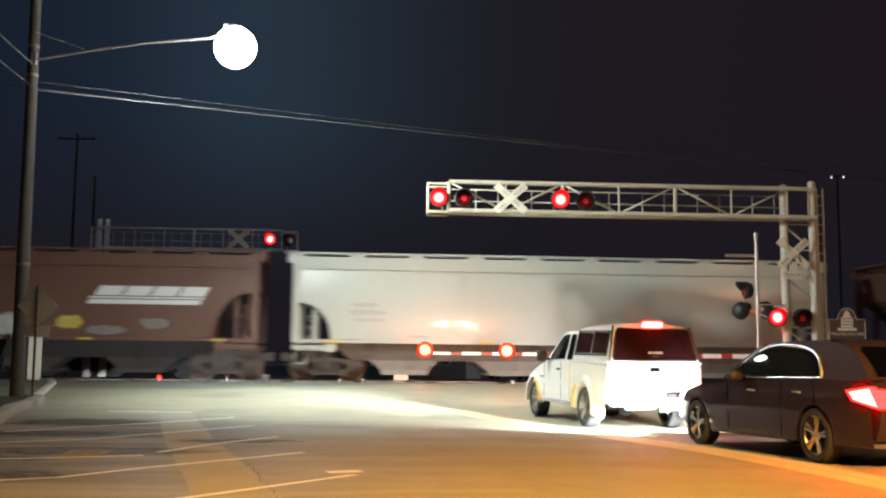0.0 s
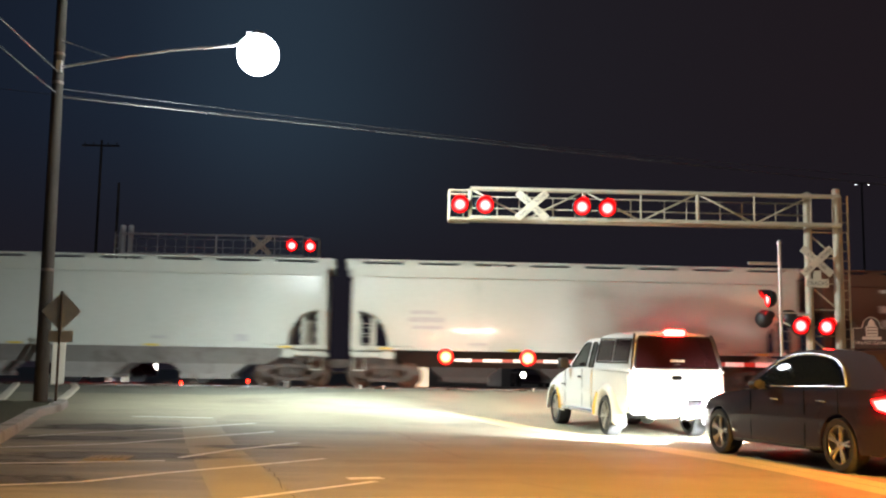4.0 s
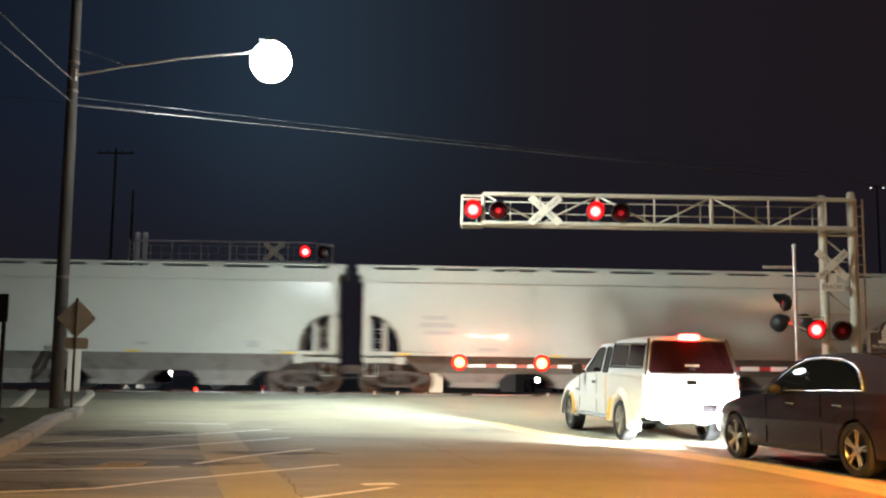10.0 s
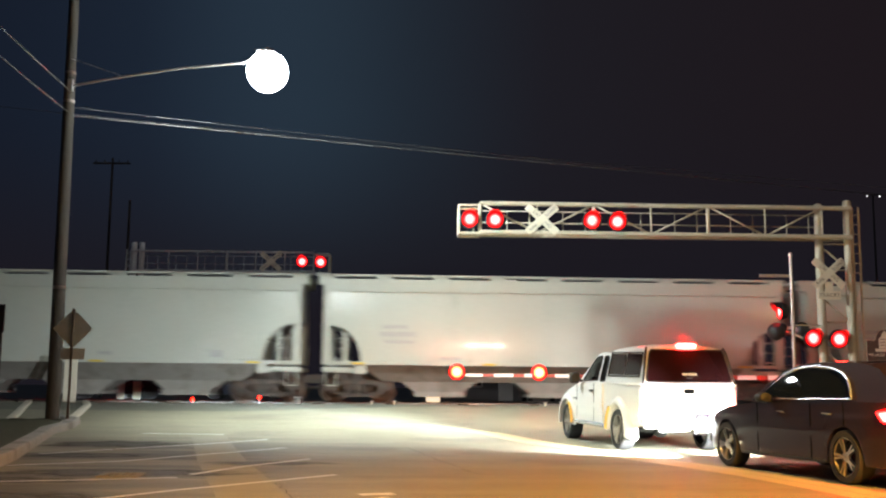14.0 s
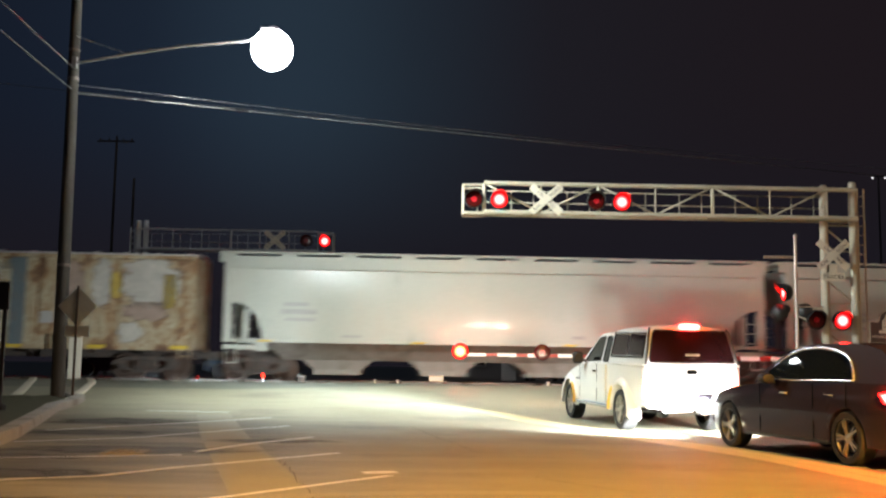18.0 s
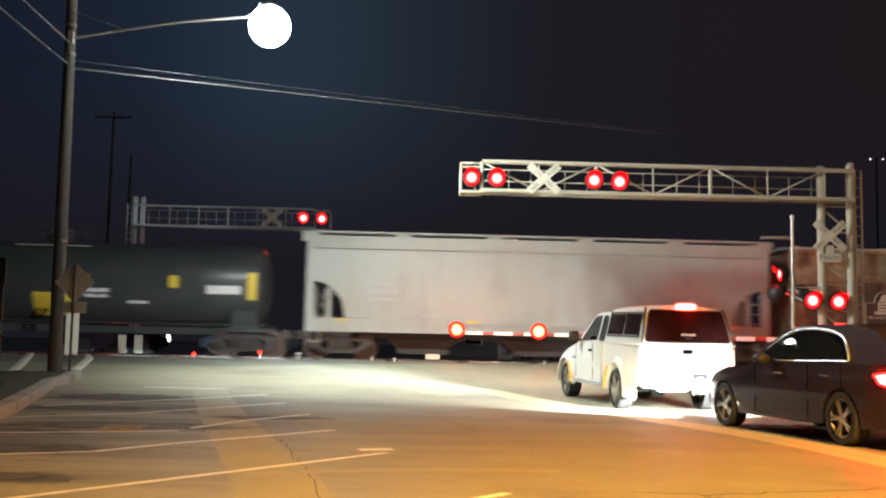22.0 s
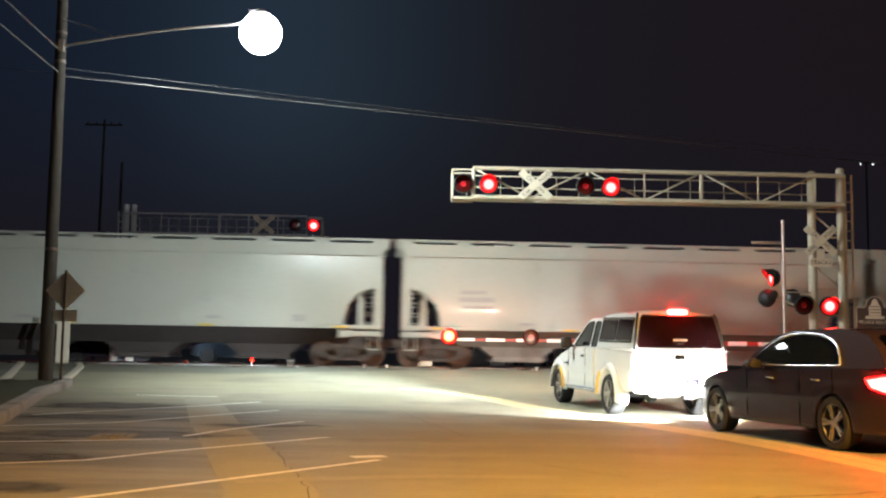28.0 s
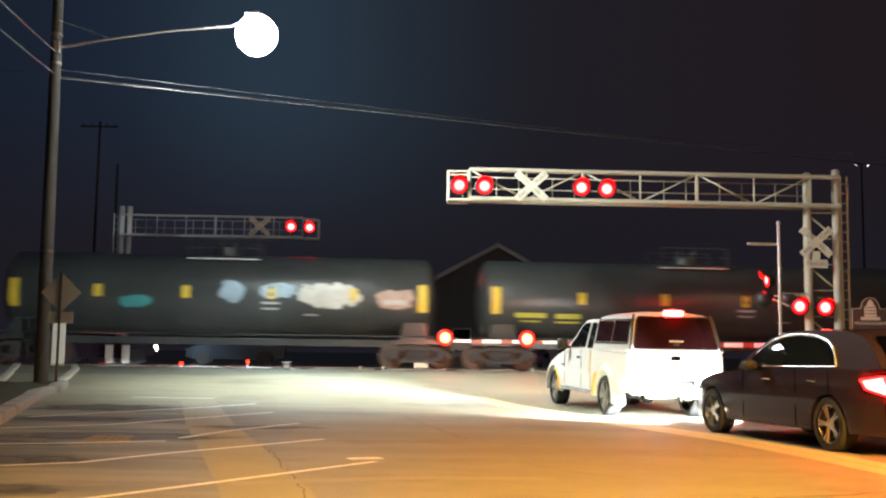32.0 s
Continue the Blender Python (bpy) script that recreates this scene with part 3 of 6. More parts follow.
def couplers(parent, half, length):
    for e in (-1, 1):
        bm = bm_new()
        x0, x1 = half - .3, length / 2 - .02
        box(bm, (e * (x0 + x1) / 2, 0, .86), (x1 - x0, .26, .22))
        box(bm, (e * (x1 - .15), .06, .86), (.3, .34, .32))
        pipe(bm, [(e * (half - .1), -.4, .8), (e * (half + .15), -.42, .62), (e * (x1 - .05), -.32, .5)], .025, 6)
        part("coupler", bm, M_BOGIE, parent)


def ladder(bm, x, y, z0, z1, w=.42, step=.36, axis="x"):
    d = Vector((w / 2, 0, 0)) if axis == "x" else Vector((0, w / 2, 0))
    c = Vector((x, y, 0))
    for e in (-1, 1):
        tube(bm, c + d * e + Vector((0, 0, z0)), c + d * e + Vector((0, 0, z1)), .022, n=6)
    z = z0 + .12
    while z < z1:
        tube(bm, c - d + Vector((0, 0, z)), c + d + Vector((0, 0, z)), .014, n=5)
        z += step
    return bm


def build_hopper(length, paint, label, bays=3, emblem=0, arch=1.0, top=4.50, skirt=.68, name="covered_hopper", bay_mat=None, deep=0.0, inset=1.0, bracket=2.0):
    """A covered hopper wagon: curved-sided body, arched end openings, sloping bays, roof walkway."""
    car = thing(name, pose(0, -200, 0), label, "rail wagon", "wagons of the freight train")
    half = length / 2 - .47           # body end
    bay_mat = bay_mat or M_HOP_BAY
    sill, arch_z, arch_x = 1.46, sill_top(arch), 1.12 * arch
    out = []
    for e in (1, -1):                 # arched openings at each end
        pts = [(e * (half - .26 - arch_x * math.sin(a)), sill + .06 + (arch_z - sill - .06) * math.cos(a)) for a in [math.pi / 2 * i / 8 for i in range(9)]]
        if e == 1:
            out += [(half, top - .32), (half, arch_z + .1), (half - .26, arch_z + .04)] + pts
        else:
            out += pts[::-1] + [(-half + .26, arch_z + .04), (-half, arch_z + .1), (-half, top - .32)]

    def shape(x, y, z):
        a = abs(y) / 1.58
        if z > top - .4:
            return x, y, z - .30 * a ** 4 + .08 * (1 - a * a)
        bulge = .10 * math.sin(math.pi * min(max((z - sill) / (top - sill - .3), 0), 1)) if abs(y) > 1.5 else 0
        return x, y + math.copysign(bulge, y), z

    mid = [(half * (1 - i / 6), top - .2) for i in range(0, 13)]
    outline = mid[::-1] + [q for q in out if q != (half, top - .32) and q != (-half, top - .32)]
    # side sheets need rows in between for the bulge
    bm = bm_new()
    prism(bm, outline, (-1.5, -1.3, -.7, 0, .7, 1.3, 1.5), shape)
    body = part("body", bm, paint, car)
    # bowed outer sheets
    for e in (-1, 1):
        bm = bm_new()
        cols = [-half, -half + .26] + [p[0] for p in sorted([q for q in out if q[0] < 0 and q[0] > -half + .261], key=lambda q: q[0])]
        cols = sorted(set(round(c, 4) for c in cols))
        cols = cols + [-half * .5, -half * .25, 0, half * .25, half * .5] + [-c for c in cols[::-1]]

        def floor_at(x):
            d = half - .26 - abs(x)
            if d <= 0:
                return arch_z + .06
            if d >= arch_x:
                return sill
            return sill + .06 + (arch_z - sill - .06) * math.sqrt(max(0, 1 - (d / arch_x) ** 2))

        rows = []
        for x in cols:
            z0 = floor_at(x)
            rows.append([bm.verts.new((x, e * (1.505 + .10 * math.sin(math.pi * (z0 + (top - .46 - z0) * j / 8 - sill) / (top - .46 - sill))), z0 + (top - .46 - z0) * j / 8)) for j in range(9)])
        for a, b in zip(rows, rows[1:]):
            for j in range(8):
                bm.faces.new((a[j], a[j + 1], b[j + 1], b[j])).smooth = True
        part("side_sheet", bm, paint, car)
        bm = bm_new()
        box(bm, (0, e * 1.53, top - .24), (2 * half, .07, .44))
        part("top_chord", bm, paint, car)
        part("chord_flange", box(bm_new(), (0, e * 1.56, top - .45), (2 * half, .06, .05)), paint, car)
        bm = bm_new()
        box(bm, (0, e * 1.54, sill - .03 - deep / 2), (2 * half, .10, .12 + deep))
        if deep:
            box(bm, (0, e * 1.56, sill - .12), (2 * half, .12, .05))
        part("side_sill", bm, paint, car)
        for g in (-1, 1):
            bm = bm_new()
            box(bm, (g * (half - .13), e * 1.52, (sill + top - .4) / 2), (.26, .12, top - .4 - sill))
            part("corner_post", bm, paint, car)
            bm = bm_new()
            ladder(bm, g * (half - .52), e * 1.55, sill, arch_z - .15, .40)
            box(bm, (g * (half - .80), e * 1.35, (sill + arch_z - .25) / 2), (.16, .06, arch_z - .25 - sill))
            part("ladder", bm, paint, car)
            bm = bm_new()
            box(bm, (g * (half - 1.35), e * 1.46, sill - .24), (.42, .05, .34))
            box(bm, (g * (half - .55), e * 1.48, sill - .26), (1.1, .08, .16))
            pipe(bm, [(g * (half - .1), e * 1.58, sill - .1), (g * (half - .1), e * 1.58, .62), (g * (half - .5), e * 1.58, .62), (g * (half - .5), e * 1.58, sill - .1)], .02, 6)
            part("step", bm, paint, car)
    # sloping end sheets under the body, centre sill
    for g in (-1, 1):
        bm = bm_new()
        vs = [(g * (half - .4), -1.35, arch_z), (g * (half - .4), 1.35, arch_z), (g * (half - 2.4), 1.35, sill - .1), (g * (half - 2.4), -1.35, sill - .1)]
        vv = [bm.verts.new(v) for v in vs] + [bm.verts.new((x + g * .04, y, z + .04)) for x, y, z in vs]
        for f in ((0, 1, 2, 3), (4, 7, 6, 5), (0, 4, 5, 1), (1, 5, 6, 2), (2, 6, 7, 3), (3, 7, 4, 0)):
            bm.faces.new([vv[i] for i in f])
        # painted dark for the shade inside the arched opening
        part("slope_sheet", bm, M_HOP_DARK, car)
    bm = bm_new()
    box(bm, (0, 0, .95), (2 * half, .6, .3))
    part("centre_sill", bm, M_BOGIE, car)
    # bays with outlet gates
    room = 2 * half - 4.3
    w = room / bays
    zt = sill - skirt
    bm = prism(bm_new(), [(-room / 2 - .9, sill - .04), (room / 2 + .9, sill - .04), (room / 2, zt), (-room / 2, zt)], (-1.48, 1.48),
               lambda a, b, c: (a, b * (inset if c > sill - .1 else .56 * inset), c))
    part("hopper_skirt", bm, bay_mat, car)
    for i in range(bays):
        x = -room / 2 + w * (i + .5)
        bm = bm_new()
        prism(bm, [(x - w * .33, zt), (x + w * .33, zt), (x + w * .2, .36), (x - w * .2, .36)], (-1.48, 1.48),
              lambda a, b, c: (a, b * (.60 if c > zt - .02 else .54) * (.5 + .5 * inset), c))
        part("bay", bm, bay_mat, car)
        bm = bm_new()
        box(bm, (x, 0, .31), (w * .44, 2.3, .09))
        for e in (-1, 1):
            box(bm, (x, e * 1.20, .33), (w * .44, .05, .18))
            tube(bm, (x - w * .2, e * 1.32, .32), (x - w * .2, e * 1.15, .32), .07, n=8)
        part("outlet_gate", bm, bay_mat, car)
    # roof: walkway on brackets, hatches
    bm = bm_new()
    for e in (-1, 1):
        box(bm, (0, e * 1.18, top + .13), (2 * half + .4, .46, .07))
    for g in (-1, 1):
        box(bm, (g * (half + .05), 0, top + .13), (.42, 2.6, .07))
    part("roof_walkway", bm, paint, car)
    n = int(half * 2 / bracket)
    me = None
    for i in range(n + 1):
        x = -half + .1 + (2 * half - .2) * i / n
        for e in (-1, 1):
            if me is None:
                me = box(bm_new(), (0, 0, 0), (.62, .10, .36))
                ob = part("walkway_bracket", me, paint, car)
                me = ob.data
            else:
                ob = new("walkway_bracket", me)
                ob.parent = car
            ob.matrix_basis = pose(x, e * 1.36, top - .05)
    for i in range(5):
        bm = chamfer(box(bm_new(), (-half + 2 * half * (i + .5) / 5, 0, top + .02), (half * 2 / 5 - .5, .62, .16)), .03)
        part("roof_hatch", bm, paint, car)
    # lettering as bars, placard, reflectors
    dark = M_LETTER if emblem else M_LETTER_D
    for e in (-1, 1):
        face = e * 1.612
        if emblem:
            sg = 1 if e < 0 else -1
            slant = lambda z: .62 * (z - 3.0)

            def bar_on(name, x0, x1, z0, z1, material, text=""):
                bm = prism(bm_new(), [(sg * (x0 + slant(z0)), z0), (sg * (x1 + slant(z0)), z0), (sg * (x1 + slant(z1)), z1), (sg * (x0 + slant(z1)), z1)], (face - .012, face + .012))
                part(name, bm, material, car, text)

            for j in range(4):
                bar_on("emblem_bar", 2.52 + j * .98, 3.40 + j * .98, 2.96, 3.30, M_LETTER, "slanted white emblem bar")
            bar_on("emblem_bar", 2.40, 6.40, 2.86, 2.92, M_LETTER, "slanted white emblem bar")
            bar_on("emblem_bar", 2.45, 6.36, 2.66, 2.82, M_LETTER, "slanted white emblem bar")
            for x, z, ww, hh, m in ((-5.33, 3.17, 1.45, .26, M_LETTER), (-5.0, 2.65, 2.0, .28, M_LETTER), (-5.53, 2.07, 1.2, .14, M_LETTER), (-2.3, 2.8, .6, .22, M_LETTER), (-5.6, 3.85, .9, .12, M_LETTER)):
                part("stencil_bar", box(bm_new(), (sg * x, face - e * .012, z), (ww, .02, hh)), m, car)
            for x, z, ww, hh, m in ((-2.6, 1.84, 2.7, .60, M_SPRAY_GREY), (-.5, 1.92, 1.15, .85, M_SPRAY_WHITE), (1.67, 2.0, 1.1, .52, M_SPRAY_YELLOW), (2.9, 1.72, 1.6, .36, M_SPRAY_GREY), (4.6, 1.98, 1.3, .42, M_SPRAY_GREY)):
                part("painted_patch", box(bm_new(), (sg * x, face - e * .012, z), (ww, .018, hh)), m, car, "faded spray-painted patch")
        for x, z, ww, hh in () if emblem else ((half - 2.6, 2.75, .9, .14), (half - 2.7, 2.48, 1.3, .17), (half - 2.75, 2.2, 1.1, .12), (-half + 3.0, 1.72, .45, .26), (half - 4.6, 1.62, .7, .1), (-half * .3, 1.7, .5, .12)):
            x = x * (1 if e > 0 else -1)
            bm = box(bm_new(), (x, e * (1.512 + .10 * math.sin(math.pi * (z - sill) / (top - .46 - sill))), z), (ww, .012, hh))
            part("stencil_bar", bm, dark, car)
        for i in range(4):
            bm = box(bm_new(), (-half * .85 + i * half * .56, e * 1.597, sill - .04), (.5, .012, .07))
            part("reflector", bm, M_YELLOW, car)
    build_bogie(car, half - 1.25)
    build_bogie(car, -half + 1.25)
    couplers(car, half, length)
    return car


def sill_top(arch):
    return 1.18 + 1.62 * arch


def build_boxcar(length):
    car = thing("boxcar", pose(0, -220, 0), "rust-stained boxcar with peeling panels and a grey-brown sliding door", "rail wagon", "wagons of the freight train")
    half = length / 2 - .55
    bm = bm_new()
    box(bm, (0, 0, 2.76), (2 * half, 2.9, 3.32))
    part("body", bm, M_RUSTY, car)
    for e in (-1, 1):
        for side in (-1, 1):
            n = 9
            span = half - 1.55
            for i in range(n):
                bm = chamfer(box(bm_new(), (side * (1.55 + span * (i + .5) / n), e * 1.475, 2.72), (span / n - .09, .06, 3.1)), .02)
                part("side_panel", bm, M_RUSTY, car)
        bm = chamfer(box(bm_new(), (0, e * 1.50, 2.70), (3.0, .07, 3.02)), .02)
        door = part("door", bm, M_DOOR, car, "grey-brown peeling sliding door")
        for z in (1.7, 2.45, 3.2, 3.8):
            part("rib", box(bm_new(), (0, e * 1.55, z), (2.9, .03, .08)), M_DOOR, door)
        for x in (-.9, .9):
            part("lock_bar", tube(bm_new(), (x, e * 1.57, 1.2), (x, e * 1.57, 4.2), .025, n=6), M_GALV, door)
        for x in (-1.62, 1.62):
            part("door_post", box(bm_new(), (x * .96, e * 1.535, 2.72), (.52, .09, 3.1)), M_POST_BLUE, car, "dull blue-grey door post")
        for z, h in ((1.13, .22), (4.36, .14)):
            bm = box(bm_new(), (0, e * 1.50, z), (2 * half, .12, h))
            part("side_sill", bm, M_RUSTY, car)
        for i in range(6):
            bm = box(bm_new(), (-half + .5 + i * (2 * half - 1) / 5, e * 1.566, 1.13), (.62, .012, .13))
            part("reflector", bm, M_YELLOW, car)
        bm = box(bm_new(), (-e * 2.6, e * 1.52, 2.15), (.5, .012, .42))
        part("placard", bm, M_LETTER_D, car)
        part("placard", box(bm_new(), (e * 3.55, e * 1.515, 2.2), (.55, .02, .34)), M_HOP_DARK, car)
        for x, z, ww, hh, m in ((4.5, 3.4, .75, 2.0, M_SPRAY_WHITE), (6.25, 3.45, 2.3, 1.9, M_SPRAY_WHITE), (5.0, 3.3, .5, 1.1, M_SPRAY_YELLOW), (6.9, 3.1, .5, 1.3, M_SPRAY_YELLOW),
                                (6.1, 2.4, 1.7, .7, M_TAG_P), (5.55, 1.65, 1.0, .8, M_SPRAY_WHITE), (3.4, 3.2, 1.0, 2.2, M_TAG_P), (-6.9, 2.35, 1.2, 2.0, M_SPRAY_GREY), (-5.2, 2.35, 2.2, 2.0, M_SPRAY_GREY)):
            part("painted_patch", box(bm_new(), (-e * x, e * 1.508, z), (ww, .012, hh)), m, car, "faded spray-painted patch")
        for g in (-1, 1):
            bm = bm_new()
            ladder(bm, g * (half - .3), e * 1.53, .7, 2.4 if g * e > 0 else 4.2, .42)
            part("ladder", bm, M_RUSTY, car)
    bm = bm_new()
    prism(bm, [(-half, 4.42), (half, 4.42), (half, 4.5), (-half, 4.5)], (-1.48, -.8, 0, .8, 1.48), lambda x, y, z: (x, y, z + .12 * (1 - abs(y) / 1.48)))
    for i in range(14):
        box(bm, (-half + .4 + i * (2 * half - .8) / 13, 0, 4.60), (.08, 1.6, .05))
    part("roof", bm, M_GALV, car)
    bm = box(bm_new(), (0, 0, .9), (2 * half, .7, .3))
    for i in range(7):
        box(bm, (-half + 1.8 + i * (2 * half - 3.6) / 6, 0, .98), (.12, 2.6, .16))
    part("centre_sill", bm, M_BOGIE, car)
    build_bogie(car, half - 1.7)
    build_bogie(car, -half + 1.7)
    couplers(car, half, length)
    return car


def build_tank(length, label, tags=False, plain=False):
    car = thing("tank_wagon", pose(0, -240, 0), label, "rail wagon", "wagons of the freight train")
    half = length / 2 - .62
    r = 1.5
    zc = 2.62
    bm = bm_new()
    prof = [(0.02, -half + .15)] + [(r * math.sin(a), -half + .15 + .45 * (1 - math.cos(a))) for a in [math.pi / 2 * i / 6 for i in range(1, 7)]]
    prof += [(r, -half * .5), (r, 0), (r, half * .5)]
    prof += [(r * math.cos(a), half - .60 + .45 * math.sin(a)) for a in [math.pi / 2 * i / 6 for i in range(0, 6)]] + [(.02, half - .15)]
    lathe(bm, prof, pose(0, 0, zc, 0, 90, 0), 40)
    part("tank", bm, M_TANK, car)
    for x in (-half * .66, -half * .22, half * .22, half * .66):
        bm = bm_new()
        lathe(bm, [(r + .004, -.06), (r + .015, -.05), (r + .015, .05), (r + .004, .06)], pose(x, 0, zc, 0, 90, 0), 40, False)
        part("band", bm, M_TANK, car)
    bm = bm_new()
    lathe(bm, [(.5, 0), (.5, .3), (.46, .36), (.1, .4)], pose(0, 0, zc + r - .06), 20)
    for x in (-.3, .3):
        tube(bm, (x, 0, zc + r + .2), (x, 0, zc + r + .52), .07, n=8)
    part("dome", bm, M_TANK, car)
    for e in (-1, 1):
        bm = bm_new()
        part("platform", box(bm_new(), (0, e * .85, zc + r * .86), (2.6, .5, .04)), M_GALV, car, "grey steel walkway grating")
        for x in (-1.25, 0, 1.25):
            tube(bm, (x, e * 1.08, zc + r * .86), (x, e * 1.08, zc + r * .86 + .75), .02, n=6)
        tube(bm, (-1.25, e * 1.08, zc + r * .86 + .75), (1.25, e * 1.08, zc + r * .86 + .75), .02, n=6)
        tube(bm, (-1.25, e * 1.08, zc + r * .86 + .4), (1.25, e * 1.08, zc + r * .86 + .4), .016, n=6)
        part("handrail", bm, M_TANK, car)
    bm = bm_new()
    for g in (-1, 1):
        box(bm, (g * (half - .8), 0, .98), (1.9, 2.7, .16))
        for e in (-1, 1):
            prism(bm, [(g * (half - 1.6), 1.0), (g * (half - .5), 1.0), (g * (half - .7), 1.9), (g * (half - 1.4), 1.9)], (e * 1.1 - .06, e * 1.1 + .06))
    for e in (-1, 1):
        tube(bm, (-half + .1, e * 1.52, 1.16), (half - .1, e * 1.52, 1.16), .028, n=6)
    box(bm, (0, 0, .92), (2 * half, .5, .26))
    part("underframe", bm, M_TANK, car)

    def label_on(x, z, w, h, material, name, e, label=""):
        """A sheet that lies on the curved shell."""
        bm = bm_new()
        rows = []
        for j in range(7):
            zz = z - h / 2 + h * j / 6
            y = math.sqrt(max(.01, (r + .012) ** 2 - (zz - zc) ** 2))
            rows.append([bm.verts.new((xx, e * y, zz)) for xx in (x - w / 2, x + w / 2)])
        for a, b in zip(rows, rows[1:]):
            bm.faces.new((a[0], a[1], b[1], b[0])).smooth = True
        part(name, bm, material, car, label)

    for e in (-1, 1):
        s = -e
        for x in (-half + .75, half - .75):
            label_on(x, 2.55, .34, 1.0, M_YELLOW, "reflector", e)
        for x in (-4.35, -1.25, 1.80, 4.75) if plain else (-5.1, -2.1, 1.3, 4.5):
            label_on(x * s, 2.66, .30 if plain else .34, .44, M_YELLOW, "reflector", e)
        if not plain:
            label_on(s * .25, 1.78, 1.45, .82, M_YELLOW, "placard", e, "square yellow warning panel")
        for x, z, w, h in ((-half * .78, 2.52, 1.9, .16), (-half * .76, 2.28, 1.7, .08), (-half * .76, 2.1, 1.7, .08), (half * .22, 2.3, .9, .14), (half * .22, 2.1, .8, .12), (half * .78, 2.4, 1.2, .3), (half * .4, 1.9, .7, .1)):
            if not plain or x > 0:
                label_on(x * s, z, w * (.7 if plain else 1), h * (.6 if plain else 1), M_LETTER_D if plain else M_LETTER, "stencil_bar", e)
        for x, z, w, h in ((-6.25, 2.02, 1.15, .18), (-4.85, 2.0, .95, .18), (-6.25, 1.80, .7, .07), (-4.85, 1.78, .9, .07)) if plain and not tags else ():
            label_on(x * s, z, w, h, M_STENCIL_Y, "stencil_bar", e, "yellow-green stencilled bar")
        if tags:
            for x, z, w, h, m in ((half * .05, 2.7, 1.0, .9, M_TAG_B), (half * .25, 2.75, 1.5, .6, M_TAG_B), (half * .48, 2.6, 2.4, 1.0, M_TAG_W), (half * .78, 2.5, 1.6, .8, M_TAG_P), (-half * .38, 2.3, 1.2, .5, M_TAG_G)):
                label_on(x * s, z, w, h, m, "painted_patch", e, "faded spray-painted patch")
    # bogies painted darker for the shade under the tank
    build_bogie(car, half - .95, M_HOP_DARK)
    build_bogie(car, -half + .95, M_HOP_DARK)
    couplers(car, half, length)
    return car


def blotchy(name, colours, scale, rough=0.6):
    """Peeling paint: bands of colour cut by two noises."""
    m, n, k, b = tree(name)
    tc = n.new("ShaderNodeTexCoord")
    mp = n.new("ShaderNodeMapping")
    mp.inputs["Scale"].default_value = (1.3, 1.0, 0.75)
    k.new(tc.outputs["Object"], mp.inputs[0])
    a, c = n.new("ShaderNodeTexNoise"), n.new("ShaderNodeTexNoise")
    a.inputs["Scale"].default_value, c.inputs["Scale"].default_value = scale, scale * 9
    a.inputs["Detail"].default_value, a.inputs["Distortion"].default_value = 7, 0.6
    k.new(mp.outputs[0], a.inputs["Vector"])
    k.new(mp.outputs[0], c.inputs["Vector"])
    ad = n.new("ShaderNodeMath")
    ad.operation = "MULTIPLY_ADD"
    ad.inputs[1].default_value = 0.22
    k.new(c.outputs["Fac"], ad.inputs[0])
    k.new(a.outputs["Fac"], ad.inputs[2])
    r = n.new("ShaderNodeValToRGB")
    els = r.color_ramp.elements
    while len(els) < len(colours):
        els.new(0.5)
    for e, (p, col) in zip(els, colours):
        e.position, e.color = p, (*col, 1)
    info = n.new("ShaderNodeObjectInfo")
    sh = n.new("ShaderNodeMath")
    sh.operation = "MULTIPLY_ADD"
    sh.inputs[1].default_value = 0.16
    k.new(info.outputs["Random"], sh.inputs[0])
    k.new(ad.outputs[0], sh.inputs[2])
    lo = n.new("ShaderNodeMath")
    lo.operation = "SUBTRACT"
    lo.inputs[1].default_value = 0.08
    k.new(sh.outputs[0], lo.inputs[0])
    k.new(lo.outputs[0], r.inputs[0])
    k.new(r.outputs[0], b.inputs["Base Color"])
    b.inputs["Roughness"].default_value = rough
    bp = n.new("ShaderNodeBump")
    bp.inputs["Strength"].default_value, bp.inputs["Distance"].default_value = 0.3, 0.02
    k.new(c.outputs["Fac"], bp.inputs["Height"])
    k.new(bp.outputs[0], b.inputs["Normal"])
    return m


M_RUSTY = blotchy("rusty_peeling_paint", ((.38, (.095, .050, .030)), (.47, (.165, .095, .052)), (.54, (.29, .185, .090)), (.60, (.43, .385, .26)), (.67, (.27, .19, .10)), (.72, (.46, .42, .30)), (.80, (.150, .085, .050))), 0.85)
M_DOOR = blotchy("grey_brown_peeling_paint", ((.40, (.12, .14, .13)), (.50, (.20, .20, .16)), (.57, (.31, .25, .14)), (.63, (.50, .48, .36)), (.72, (.30, .25, .14)), (.80, (.17, .18, .16))), 0.9)
M_POST_BLUE = mat("dull_blue_grey_paint", (0.125, 0.165, 0.175), 0.6, var=0.3, scale=2, dirt=(0.15, 0.09, 0.05), dirt_amount=0.5)

